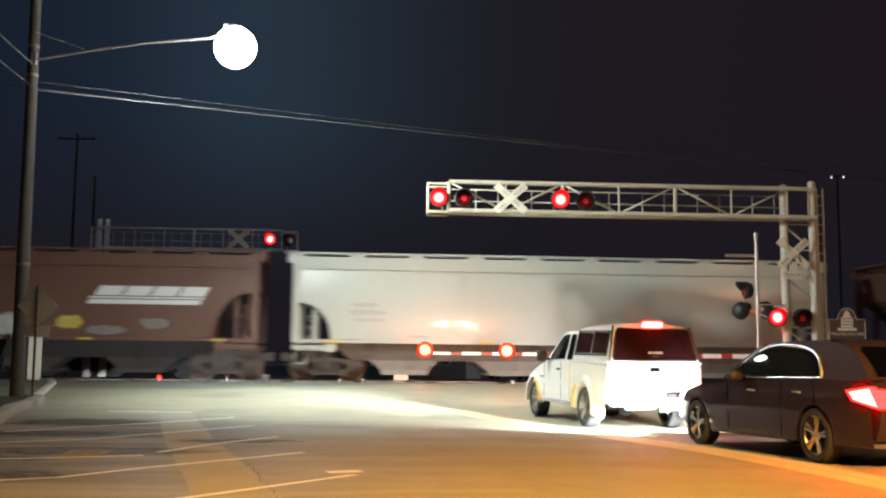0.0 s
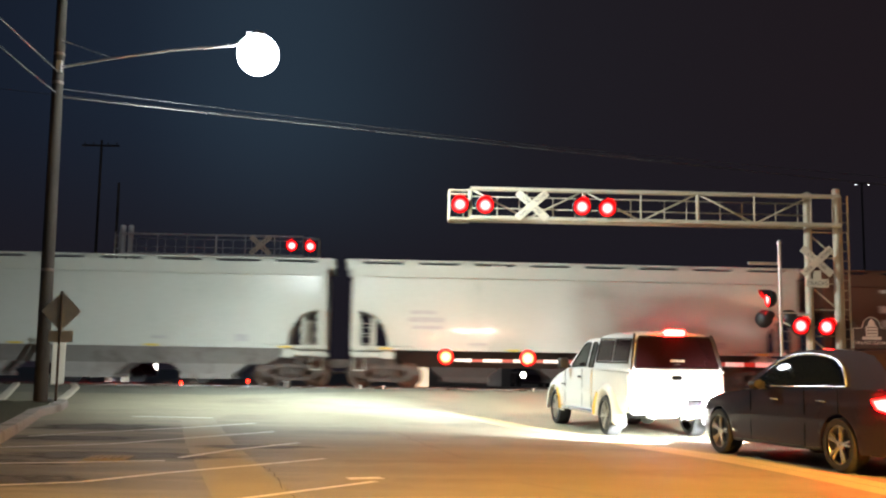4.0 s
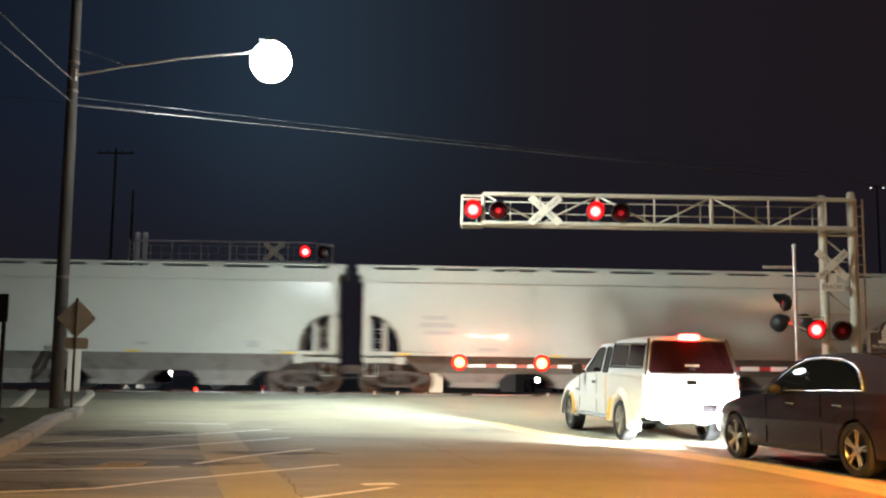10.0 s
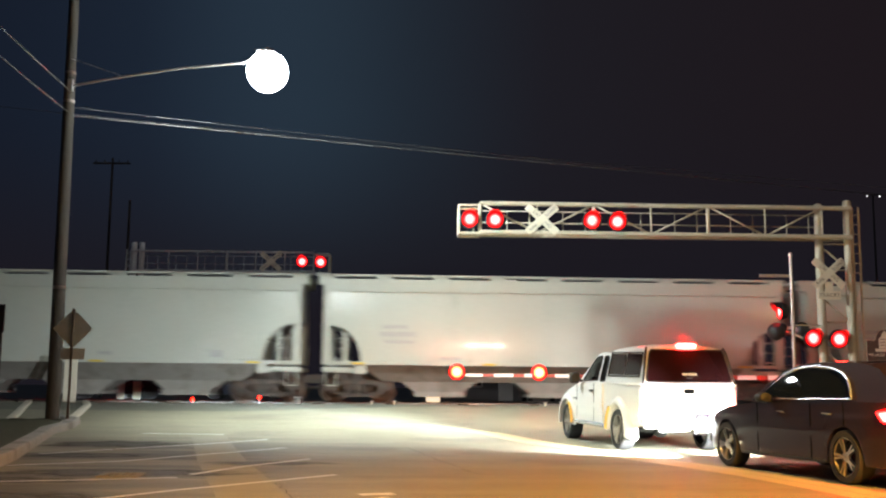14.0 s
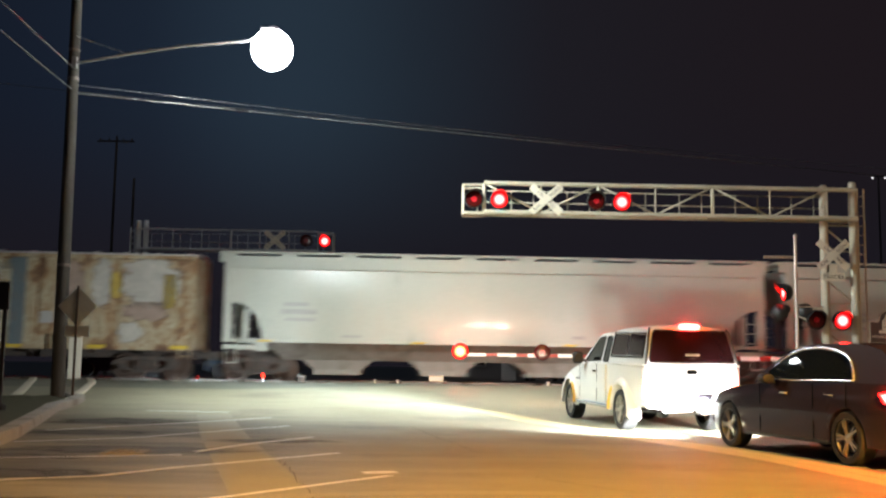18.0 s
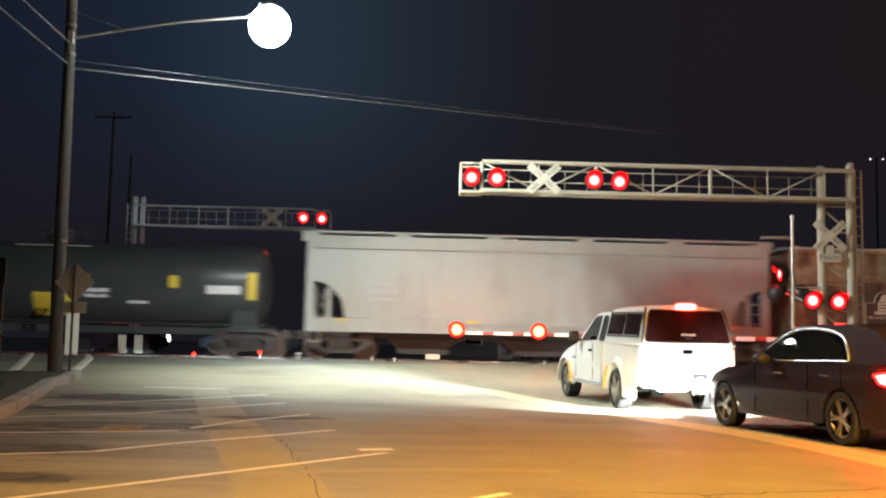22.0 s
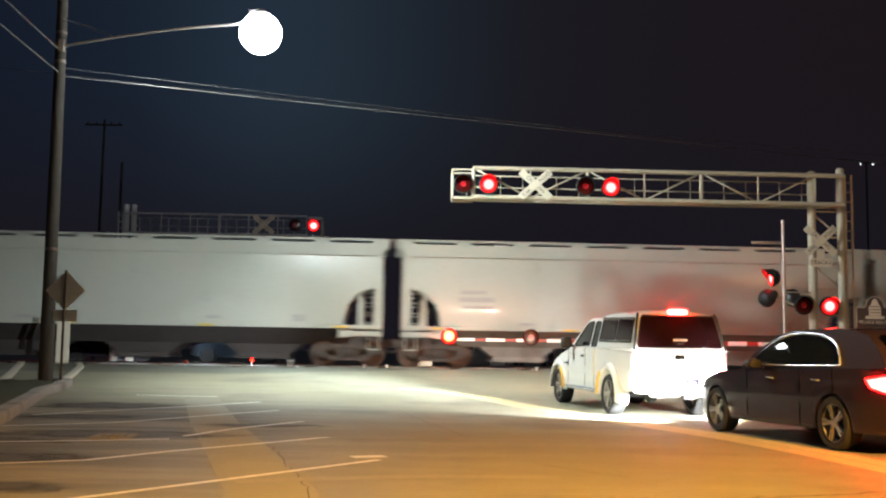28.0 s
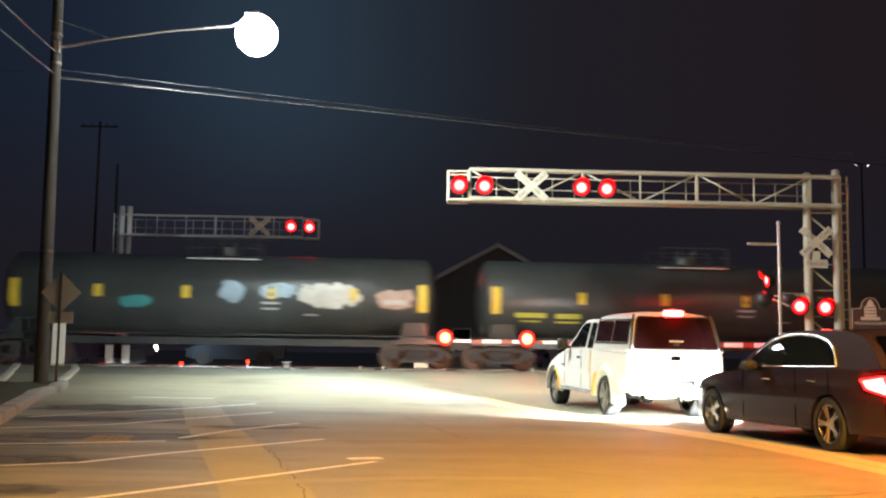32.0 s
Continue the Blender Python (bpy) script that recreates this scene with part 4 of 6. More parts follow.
# kinds of wagon, and the joints between them along the train, in metres at the clip's start
JOINTS = (39.0, 18.26, -3.03, -20.47, -37.99, -55.79, -72.76, -93.42, -114.24, -132.04, -152.54, -173.34, -190.07, -208.08, -225.65, -243.63, -261.30, -279.6, -297.4, -314.6, -332.4)
KINDS = "BLBDWSLLWLLXGTVVEKUK"
masters = {}
train = []
for i, kind in enumerate(KINDS):
    size = JOINTS[i] - JOINTS[i + 1]
    key = kind
    if key not in masters:
        if kind == "L":
            masters[key] = build_hopper(20.75, M_HOP_W, "long white covered hopper wagon with four bays", 4, skirt=.70)
        elif kind == "W":
            masters[key] = build_hopper(17.85, M_HOP_W, "off-white covered hopper wagon with three bays", 3, arch=.98)
        elif kind == "D":
            # dark bay paint stands in for shade below the sill
            masters[key] = build_hopper(17.52, M_HOP_W, "off-white covered hopper wagon with bays painted dark for shade", 3, arch=.98, bay_mat=M_HOP_DARK, inset=.7)
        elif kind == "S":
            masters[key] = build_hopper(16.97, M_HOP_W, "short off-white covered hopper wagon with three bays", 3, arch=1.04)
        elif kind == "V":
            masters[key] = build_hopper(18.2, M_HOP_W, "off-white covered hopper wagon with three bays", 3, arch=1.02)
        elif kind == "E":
            # same shade-dark bay paint
            masters[key] = build_hopper(18.2, M_HOP_W, "off-white covered hopper wagon with inset bays painted dark for shade", 3, arch=1.02, bay_mat=M_HOP_DARK, inset=.7)
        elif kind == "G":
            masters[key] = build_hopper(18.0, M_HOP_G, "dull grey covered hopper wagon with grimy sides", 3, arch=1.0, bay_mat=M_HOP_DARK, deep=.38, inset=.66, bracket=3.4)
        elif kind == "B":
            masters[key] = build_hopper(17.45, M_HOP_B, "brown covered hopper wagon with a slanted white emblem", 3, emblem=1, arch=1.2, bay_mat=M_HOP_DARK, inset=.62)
        elif kind == "X":
            masters[key] = build_boxcar(16.74)
        elif kind == "T":
            masters[key] = build_tank(17.35, "black tank wagon with yellow reflective patches")
        elif kind == "K":
            masters[key] = build_tank(17.8, "plain black tank wagon with white stencils", plain=True)
        elif kind == "U":
            masters[key] = build_tank(17.3, "black tank wagon with faded spray-painted patches", True, True)
        car = masters[key]
    else:
        car = copy_thing(masters[key], pose(0, -200, 0))
    train.append((car, (JOINTS[i] + JOINTS[i + 1]) / 2))


def run(t):
    """Where the start of the joints' count lies along the track at t seconds."""
    k = t / 32.0
    return 291.58 * k + 8.82 * k * k - 2.02


# ---- crossing signals ----
lenses = []            # (lens, phase): phase 0 lit first, 1 lit second


def lens_mesh(r, core=.50, mats=None):
    """A lamp insert: lit on its front, in bands that can fade outward like glare, dark on its back."""
    bm = bm_new()
    n = 24
    out = 1 - core
    rings = []
    for y, rad in ((-.018, r * core), (-.017, r * (core + .18 * out)), (-.016, r * (core + .38 * out)), (-.013, r * (core + .62 * out)), (0, r), (.012, r * .86), (.018, r * .34)):
        rings.append([bm.verts.new((rad * math.cos(2 * math.pi * i / n), y, rad * math.sin(2 * math.pi * i / n))) for i in range(n)])
    for j, (a, b) in enumerate(zip(rings, rings[1:])):
        for i in range(n):
            f = bm.faces.new((a[i], b[i], b[(i + 1) % n], a[(i + 1) % n]))
            f.material_index = (1, 2, 3, 4, 5, 5)[j]
            f.smooth = True
    bm.faces.new(rings[0]).material_index = 0
    bm.faces.new(rings[-1][::-1]).material_index = 6
    bmesh.ops.recalc_face_normals(bm, faces=bm.faces[:])
    me = bpy.data.meshes.new("lens")
    bm.to_mesh(me)
    bm.free()
    for m in mats or (M_RED_CORE,) + M_RED_HALO + (M_RED_OFF, M_RED_EYE):
        me.materials.append(m)
    return me


# bands of falling strength imitate the red halo round a lit lamp
M_RED_HALO = (glow("lit_red_lens_inner", (1.0, 0.0085, 0.0085), 60), glow("lit_red_lens", (1.0, 0.0030, 0.0036), 45), glow("red_halo_outer", (1.0, 0.0020, 0.0028), 6), glow("red_halo_rim", (1.0, 0.006, 0.009), 0.45))
# brighter red paints the dull glow of an unlit lamp
M_RED_EYE = mat("unlit_lens_painted_glow", (0.42, 0.012, 0.02), 0.25, var=0.1, scale=20, bump=0.05)
# larger than a real lens, to take in its halo
LENS = lens_mesh(0.262)


def signal_lamp(parent, m, phase, r=.30, mesh=None):
    """A round black background with a visor, and the lamp insert in it. It faces -y of m."""
    bm = bm_new()
    lathe(bm, [(.272, -.02), (r - .02, -.02), (r, -.008), (r, .008), (r - .02, .02), (.27, .03), (.22, .16), (.12, .22), (.03, .23)], pose(0, 0, 0, -90, 0, 0), 28)
    n = 16
    for j in range(n):                 # visor
        a0, a1 = radians(-35 + 250 * j / n), radians(-35 + 250 * (j + 1) / n)
        vs = [bm.verts.new(((.272) * math.cos(a), y, (.272) * math.sin(a))) for a, y in ((a0, -.02), (a1, -.02), (a1, -.05 - .25 * max(0, math.sin(a1)) ** .6), (a0, -.05 - .25 * max(0, math.sin(a0)) ** .6))]
        bm.faces.new(vs)
    lamp_ob = part("signal_lamp", bm, M_BLACK, parent, "round black signal lamp with a visor", m)
    lens = new("lens", mesh or LENS)
    lens.parent = lamp_ob
    lens.matrix_basis = pose(0, -.024, 0)
    lens["label"] = "red flashing lens"
    lenses.append((lens, phase))
    return lamp_ob


def crossbuck(parent, m, size=1.22, text=True):
    """Two crossed white blades with lettering."""
    for j, (turn, txt) in enumerate(((42, "CROSSING"), (-42, "RAIL ROAD"))):
        bm = chamfer(box(bm_new(), (0, 0, 0), (size, .012, .23 * size / 1.22)), .004)
        blade = part("crossbuck_blade", bm, M_SIGN_W, parent, "white crossbuck blade", m @ pose(0, -.02 * j, 0, 0, turn, 0))
        if text:
            if j == 0:
                words("lettering", txt, .15, M_SIGN_TXT, blade, pose(0, -.01, 0))
            else:
                for x, t in ((-.36, "RAIL"), (.36, "ROAD")):
                    words("lettering", t, .15, M_SIGN_TXT, blade, pose(x, -.01, 0))


def build_cantilever(m, span, paint, lamps, bucks, low, high, masts, drop, label, flip=1, end_box=.74, open_frame=False):
    """A lattice cantilever over the road. Local x runs from the masts (x=0) out to -span*flip; z is up from the base."""
    c = thing("signal_cantilever", m, label, "signal gantry", "crossing signals")
    X = lambda d: -flip * d
    # masts
    for d, r, top in masts:
        bm = bm_new()
        tube(bm, (X(d), 0, 0), (X(d), 0, top), r, r * .9, 16)
        lathe(bm, [(r * 2.2, 0), (r * 2.2, .05), (r * 1.3, .09), (r * 1.02, .2)], pose(X(d), 0, 0), 16)
        lathe(bm, [(r * 1.0, top), (r * .7, top + .06), (.02, top + .08)], pose(X(d), 0, 0), 16)
        part("mast", bm, paint, c)
    d0, d1 = masts[0][0], masts[1][0]
    z = 1.2
    k = 0
    while z < low:
        part("brace", tube(bm_new(), (X(d0), 0, z), (X(d1), 0, z), .025, n=6), paint, c)
        if k % 2 == 0:
            part("brace", tube(bm_new(), (X(d0), 0, z), (X(d1), 0, min(z + .75, low)), .03, n=6), paint, c)
        z += .8
        k += 1
    # ladder
    bm = bm_new()
    ladder(bm, X(d0) + flip * .27, .05, .9, high + .1, .2, .30)
    for q in (-.1, .1):
        box(bm, (X(d0) + flip * .27 + q, .05, (1.0 + high) / 2), (.05, .05, high - .8))
    for zz in (1.6, 3.4, 5.2):
        tube(bm, (X(d0), 0, zz), (X(d0) + flip * .27, .05, zz), .02, n=6)
    part("ladder", bm, paint, c)
    # chords of the box truss
    dep = .32
    for z, r in ((low, .055), (high, .05)) if open_frame else ((low, .075), (high, .07)):
        part("chord", tube(bm_new(), (X(d0), -dep, z), (X(span), -dep, z + drop), r, n=12), paint, c)
    part("chord", tube(bm_new(), (X(d0), dep, low), (X(span), dep, low + drop), .05, n=10), paint, c)
    panels = 6
    step = (span - d1) / panels
    H = high - low
    for i in range(panels + 1):
        d = d1 + i * step
        bm = bm_new()
        s = drop * d / span
        tube(bm, (X(d), -dep, low + s), (X(d), -dep, high + s), .06 if i in ((3,) if open_frame else (2, 4, 6)) else .03, n=8)
        part("upright", bm, paint, c)
        part("crosspiece", tube(bm_new(), (X(d), -dep, low + s), (X(d), dep, low + s), .025, n=6), paint, c)
        part("rail_post", tube(bm_new(), (X(d + .18), dep, low + s), (X(d + .18), dep, high + s - .12), .018, n=6), paint, c)
        if i < panels:
            part("rail_post", tube(bm_new(), (X(d + step / 2), dep, low + s), (X(d + step / 2), dep, high + s - .12), .018, n=6), paint, c)
        if i < panels and not open_frame:
            e = d + step
            s2 = drop * e / span
            a, b = (high, low) if i % 2 == 0 else (low, high)
            part("diagonal", tube(bm_new(), (X(d), -dep, a + s), (X(e), -dep, b + s2), .03, n=6), paint, c)
    # walkway grating and its rail behind the front face
    bm = bm_new()
    for y in (-.2, -.1, 0, .1, .2):
        box(bm, (X((span + d1) / 2), y, low + .06), (span - d1, .012, .03))
    part("walkway", bm, paint, c)
    for k in (.45, .86):
        part("handrail", tube(bm_new(), (X(d1), dep, low + H * k), (X(span), dep, low + H * k + drop), .02, n=6), paint, c)
    # end cage
    a, b = span, span + end_box
    zl, zh = low + drop - .05, high + drop - .06
    for y in (-dep, dep):
        part("end_frame", pipe(bm_new(), [(X(a), y, zl), (X(b), y, zl), (X(b), y, zh), (X(a), y, zh)], .038, 8), paint, c)
    for z in (zl, zh):
        part("end_tie", tube(bm_new(), (X(b), -dep, z), (X(b), dep, z), .03, n=6), paint, c)
    part("end_grating", box(bm_new(), (X((a + b) / 2), 0, zl + .05), (end_box, .56, .03)), paint, c)
    for d, z, ph in lamps:
        signal_lamp(c, pose(X(d), -dep - .12, z), ph)
    for d, z in bucks:
        crossbuck(c, pose(X(d), -dep - .10, z))
    return c


M_BEAM = glow("lit_red_beam_lens", (1.0, 0.006, 0.005), 330)
BACK_LENS = lens_mesh(0.262, .60, (M_BEAM,) + M_RED_HALO + (M_RED_OFF, M_RED_EYE))
NEAR_Y = 31.0
near = build_cantilever(pose(12.5, NEAR_Y, 0.42), 11.36, M_TRUSS,
                        [(11.67, 5.80, 0), (10.90, 5.79, 1), (7.95, 5.79, 0), (7.18, 5.76, 1)], [(9.47, 5.82)],
                        5.37, 6.26, ((0, .135, 6.5), (.9, .135, 6.38)), .06,
                        "cream painted steel lattice cantilever carrying red crossing signals", end_box=.64)
# signs and lamps on its front mast
crossbuck(near, pose(-.72, -.22, 4.27))
part("plate", chamfer(box(bm_new(), (0, 0, 0), (.70, .012, .26)), .004), M_SIGN_W, near, "white track-count plate", pose(-.72, -.2, 3.60))
part("plate", chamfer(box(bm_new(), (0, 0, 0), (.25, .012, .26)), .004), M_SIGN_W, near, "white track-count plate", pose(-.72, -.2, 3.86))
words("lettering", "TRACKS", .17, M_SIGN_TXT, near, pose(-.72, -.208, 3.60))
bm = bm_new()
tube(bm, (-1.5, -.1, 2.28), (-.3, -.1, 2.28), .04, n=8)
tube(bm, (-1.5, -.1, 2.28), (-2.15, .1, 2.6), .03, n=8)
tube(bm, (-.9, -.1, 2.62), (-2.1, .1, 2.62), .03, n=8)
part("lamp_arm", bm, M_TRUSS, near)
signal_lamp(near, pose(-1.28, -.22, 2.29), 0)
signal_lamp(near, pose(-.50, -.22, 2.27), 1)
signal_lamp(near, pose(-2.16, -.02, 3.12, 0, 0, -92), 1, .28)
signal_lamp(near, pose(-2.28, .1, 2.50, 0, 0, 128), 0, .28)
signal_lamp(near, pose(-1.48, .12, 2.52, 0, 0, 192), 1, .28, BACK_LENS)

FAR_Y = 47.0
far = build_cantilever(pose(-14.35, FAR_Y, 0.5), 8.42, M_TRUSS_FAR,
                       [(7.9, 6.32, 0), (8.75, 6.30, 1)], [(6.45, 6.32)], 5.86, 6.78, ((0, .15, 7.15), (.36, .14, 7.15)), -.02,
                       "grey steel lattice cantilever beyond the tracks with red signals", flip=-1, end_box=.7, open_frame=True)
signal_lamp(far, pose(-.50, -.3, 3.2), 0)
signal_lamp(far, pose(.40, -.3, 3.2), 1)
bm = tube(bm_new(), (-.6, -.1, 3.2), (.5, -.1, 3.2), .04, n=8)
part("lamp_arm", bm, M_TRUSS_FAR, far)


def build_gate(m, reach, label, lamps):
    """A lowered gate: mechanism, counterweights and a striped arm along -x."""
    g = thing("crossing_gate", m, label, "barrier", "crossing gates")
    bm = bm_new()
    tube(bm, (0, .2, -.1), (0, .2, 1.5), .09, n=14)
    chamfer(box(bm, (0, 0, .95), (.45, .35, .6)), .02)
    part("mechanism", bm, M_GALV, g)
    bm = bm_new()
    box(bm, (.55, -.2, 1.05), (1.1, .05, .14))
    box(bm, (1.0, -.2, 1.05), (.3, .12, .4))
    part("counterweight", bm, M_GALV, g)
    x, i = .1, 0
    while x < reach:
        w = .62 if i % 2 else .36
        h = .15 - .06 * x / reach
        bm = box(bm_new(), (-x - w / 2, -.2, 1.06), (w, .04, h))
        part("arm_stripe", bm, M_GATE_WHITE if i % 2 else M_STRIPE_RED, g)
        x += w
        i += 1
    part("arm_tip", tube(bm_new(), (-x, -.2, 1.06), (-x - .08, -.2, 1.06), .018, n=6), M_GATE_WHITE, g)
    for d, phase in lamps:
        bm = bm_new()
        lathe(bm, [(.03, -.06), (.15, -.05), (.17, -.02), (.17, .02), (.15, .05), (.03, .06)], pose(0, .09, 0, 90, 0, 0), 20)
        box(bm, (0, .05, -.12), (.06, .06, .14))
        a = part("arm_lamp", bm, M_BLACK, g, "gate arm lamp", pose(-d, -.26, 1.16))
        lens = new("lens", GATE_LENS)
        lens.parent = a
        lens.matrix_basis = pose(0, -.03, 0)
        lens["label"] = "orange-red lens enlarged to its glare"
        back = new("lens", GATE_BACK_LENS)       # unseen rear lens, added to throw red light on the train
        back.parent = a
        back.matrix_basis = pose(0, .175, 0, 0, 0, 180)
        back["label"] = "orange-red lens towards the track"
        if phase is not None:
            lenses.append((lens, phase))
            lenses.append((back, 1 - phase))
    return g


M_STRIPE_RED = mat("red_reflective_stripe", (0.30, 0.04, 0.03), 0.4, var=0.08)
M_GATE_WHITE = mat("white_reflective_stripe", (0.80, 0.78, 0.74), 0.35, var=0.06, bump=0.02)
M_GATE_LAMP = glow("lit_gate_lamp", (1.0, 0.085, 0.026), 34)
M_GATE_RED = glow("lit_gate_lamp_red", (1.0, 0.006, 0.0022), 26)
# fading bands imitate the glare round the gate lamps
M_GATE_HALO = (glow("lit_gate_lamp_inner", (1.0, 0.050, 0.014), 26), glow("lit_gate_lamp_ring", (1.0, 0.020, 0.006), 22), glow("gate_halo_outer", (1.0, 0.007, 0.003), 12), glow("gate_halo_rim", (1.0, 0.010, 0.006), 0.5))
# oversized lens, drawn as wide as its glare
GATE_LENS = lens_mesh(0.27, .48, (M_GATE_LAMP,) + M_GATE_HALO + (M_RED_OFF, M_RED_EYE))
# strong unseen glow, added to redden the train's side
M_GATE_BACK = glow("lit_gate_lamp_far_side", (1.0, 0.12, 0.05), 150)
GATE_BACK_LENS = lens_mesh(0.15, .7, (M_GATE_BACK,) * 5 + (M_RED_OFF, M_RED_OFF))
build_gate(pose(11.6, 33.2, 0.48), 10.5, "lowered red and white striped crossing gate", ((11.1, None), (8.45, 0), (4.6, 1)))


# ---- poles, lamps, wires and signs ----
def build_street_pole():
    p = thing("utility_pole", pose(-9.56, 25.4, 0.13), "tall weathered wooden utility pole carrying a street lamp", "utility pole", "utility poles")
    bm = bm_new()
    tube(bm, (0, 0, -.3), (-.1, 0, 12.4), .175, .12, 18)
    part("pole", bm, M_WOOD, p)
    bm = bm_new()
    pts = [(-.02, -.1, 8.58), (1.3, -.1, 8.84), (2.8, -.1, 9.08), (4.4, -.1, 9.24), (4.75, -.1, 9.4)]
    pipe(bm, pts, .032, 10)
    tube(bm, (0, -.1, 9.3), (1.3, -.1, 8.86), .012, n=6)
    box(bm, (0, -.12, 8.6), (.12, .12, .3))
    part("lamp_arm", bm, M_GALV, p, "thin galvanised lamp arm")
    bm = bm_new()
    lathe(bm, [(.05, .62), (.14, .60), (.2, .52), (.22, .44)], pose(5.01, 0, 9.04), 26)
    box(bm, (4.86, -.05, 9.57), (.3, .1, .1))
    lamp_head = part("lamp_head", bm, M_GALV, p)
    # ball far larger than the lamp, standing in for its glare
    bm = bm_new()
    lathe(bm, [(.03, -.53)] + [(.53 * math.cos(a), .53 * math.sin(a)) for a in [radians(-80 + 10 * i) for i in range(17)]] + [(.03, .53)], pose(5.01, 0, 9.04), 48)
    lens = part("lens", bm, M_LED, lamp_head, "white globe swollen to the lamp's glare")
    lens.visible_shadow = False
    for z in (8.95, 8.2, 3.4):
        bm = bm_new()
        lathe(bm, [(.172 - z * .004, -.04), (.18 - z * .004, -.03), (.18 - z * .004, .03), (.172 - z * .004, .04)], pose(-.008 * z, 0, z), 16, False)
        part("band", bm, M_RAIL, p)
    return p


build_street_pole()


def build_sodium_pole(x, y, turn, z=8.8):
    p = thing("street_lamp", pose(x, y, 0, 0, 0, turn), "steel street lamp with a glowing orange head", "street lamp", "street lamps")
    part("pole", tube(bm_new(), (0, 0, -.2), (0, 0, z), .11, .07, 14), M_GALV, p)
    part("lamp_arm", pipe(bm_new(), [(0, 0, z - .1), (.9, 0, z + .15), (1.9, 0, z + .2)], .04), M_GALV, p)
    bm = chamfer(box(bm_new(), (2.25, 0, z + .2), (.75, .32, .16)), .04)
    head = part("lamp_head", bm, M_GALV, p)
    part("lens", box(bm_new(), (2.3, 0, z + .095), (.45, .24, .04)), M_SODIUM, head, "glowing orange lens").visible_shadow = False


build_sodium_pole(7.5, -1.5, 180)
build_sodium_pole(23.8, 17.0, 180, 9.2)


def build_far_pole(x, y, h, arms):
    p = thing("utility_pole", pose(x, y, ground_z(y)), "distant dark wooden utility pole", "utility pole", "utility poles")
    part("pole", tube(bm_new(), (0, 0, -.2), (0, 0, h), .12, .08, 12), M_WOOD, p)
    for z in arms:
        bm = box(bm_new(), (0, -.15, z), (2.6, .1, .12))
        for xx in (-1.1, -.5, .5, 1.1):
            tube(bm, (xx, -.15, z + .06), (xx, -.15, z + .22), .04, n=8)
        part("crossarm", bm, M_WOOD, p)


build_far_pole(-23.2, 70, 16.8, (16.4,))
build_far_pole(-20.6, 66, 13.0, ())


def wire(a, b, sag, r, label):
    cu = []
    for i in range(25):
        k = i / 24
        p = Vector(a).lerp(Vector(b), k)
        p.z -= sag * 4 * k * (1 - k)
        cu.append(p)
    ob = part("overhead_wire", pipe(bm_new(), cu, r, 5), M_WIRE)
    tagged(ob, label, "cable", "overhead wires", kind="structure")


M_WIRE = mat("cable_sheath", (0.16, 0.17, 0.18), 0.3, var=0.1, bump=0)
wire((-9.58, 25.4, 7.97), (38.9, 62.3, 12.4), .1, .018, "sagging overhead cable across the road")
wire((-9.58, 25.4, 8.18), (38.9, 62.3, 12.2), .1, .008, "thin overhead cable across the road")
wire((-9.62, 25.4, 8.62), (-7.6, 2, 8.6), .25, .014, "overhead cable running to the utility pole")
wire((-9.62, 25.4, 8.05), (-7.6, 2, 7.9), .25, .014, "overhead cable running to the utility pole")
wire((-40, 55, 17.9), (60, 55, 10.0), .6, .016, "thin overhead cable across the road")


M_SIGN_POST = mat("weathered_steel_post", (0.10, 0.075, 0.055), 0.7, 0.3, var=0.3, scale=6)


def build_back_sign():
    s = thing("warning_sign", pose(-9.12, 25.2, 0.20), "diamond sign seen from its bare metal back on a post", "road sign", "road signs")
    bm = bm_new()
    box(bm, (0, 0, 1.35), (.05, .045, 2.9))
    for i in range(20):
        box(bm, (0, -.026, .3 + i * .12), (.018, .01, .03))
    part("post", bm, M_SIGN_POST, s, "dark weathered steel post")
    part("sign_face", chamfer(box(bm_new(), (0, 0, 0), (.70, .008, .70)), .003), M_SIGN_BACK, s, "bare metal back of a diamond sign", pose(0, .04, 2.30, 0, 45, 0))
    part("sign_face", chamfer(box(bm_new(), (0, 0, 0), (.60, .008, .28)), .003), M_SIGN_BACK, s, "bare metal back of a small plate", pose(0.02, .04, 1.68))


build_back_sign()


def build_marker(x, y, h, w=.11):
    s = thing("marker_post", pose(x, y, ground_z(y)), "white plastic marker post by the kerb", "marker post", "marker posts")
    part("post", chamfer(box(bm_new(), (0, 0, h / 2), (w, .05, h)), .01), M_SIGN_W, s)
    part("cap", chamfer(box(bm_new(), (0, 0, h + .02), (w * 1.05, .06, .05)), .01), M_GALV, s)


build_marker(-12.70, 34.8, 1.45, .19)
build_marker(-12.45, 34.8, 1.45, .19)
build_marker(-13.6, 43.6, .72, .34)
build_marker(-12.9, 43.6, .72, .34)


def build_street_sign():
    s = thing("street_sign", pose(8.98, 26.0, ground_z(26)), "galvanised post with a street name blade seen edge-on", "road sign", "road signs")
    part("post", tube(bm_new(), (0, 0, -.1), (0, 0, 4.4), .042, n=12), M_GALV, s)
    part("blade", chamfer(box(bm_new(), (-.42, 0, 3.88), (.80, .03, .07)), .008), M_GALV, s)
    part("bracket", pipe(bm_new(), [(0, 0, 2.62), (.75, .1, 2.62)], .02, 6), M_GALV, s)
    part("cap", lathe(bm_new(), [(.06, 0), (.06, .05), (.02, .09)], pose(0, 0, 4.4), 12), M_GALV, s)


build_street_sign()


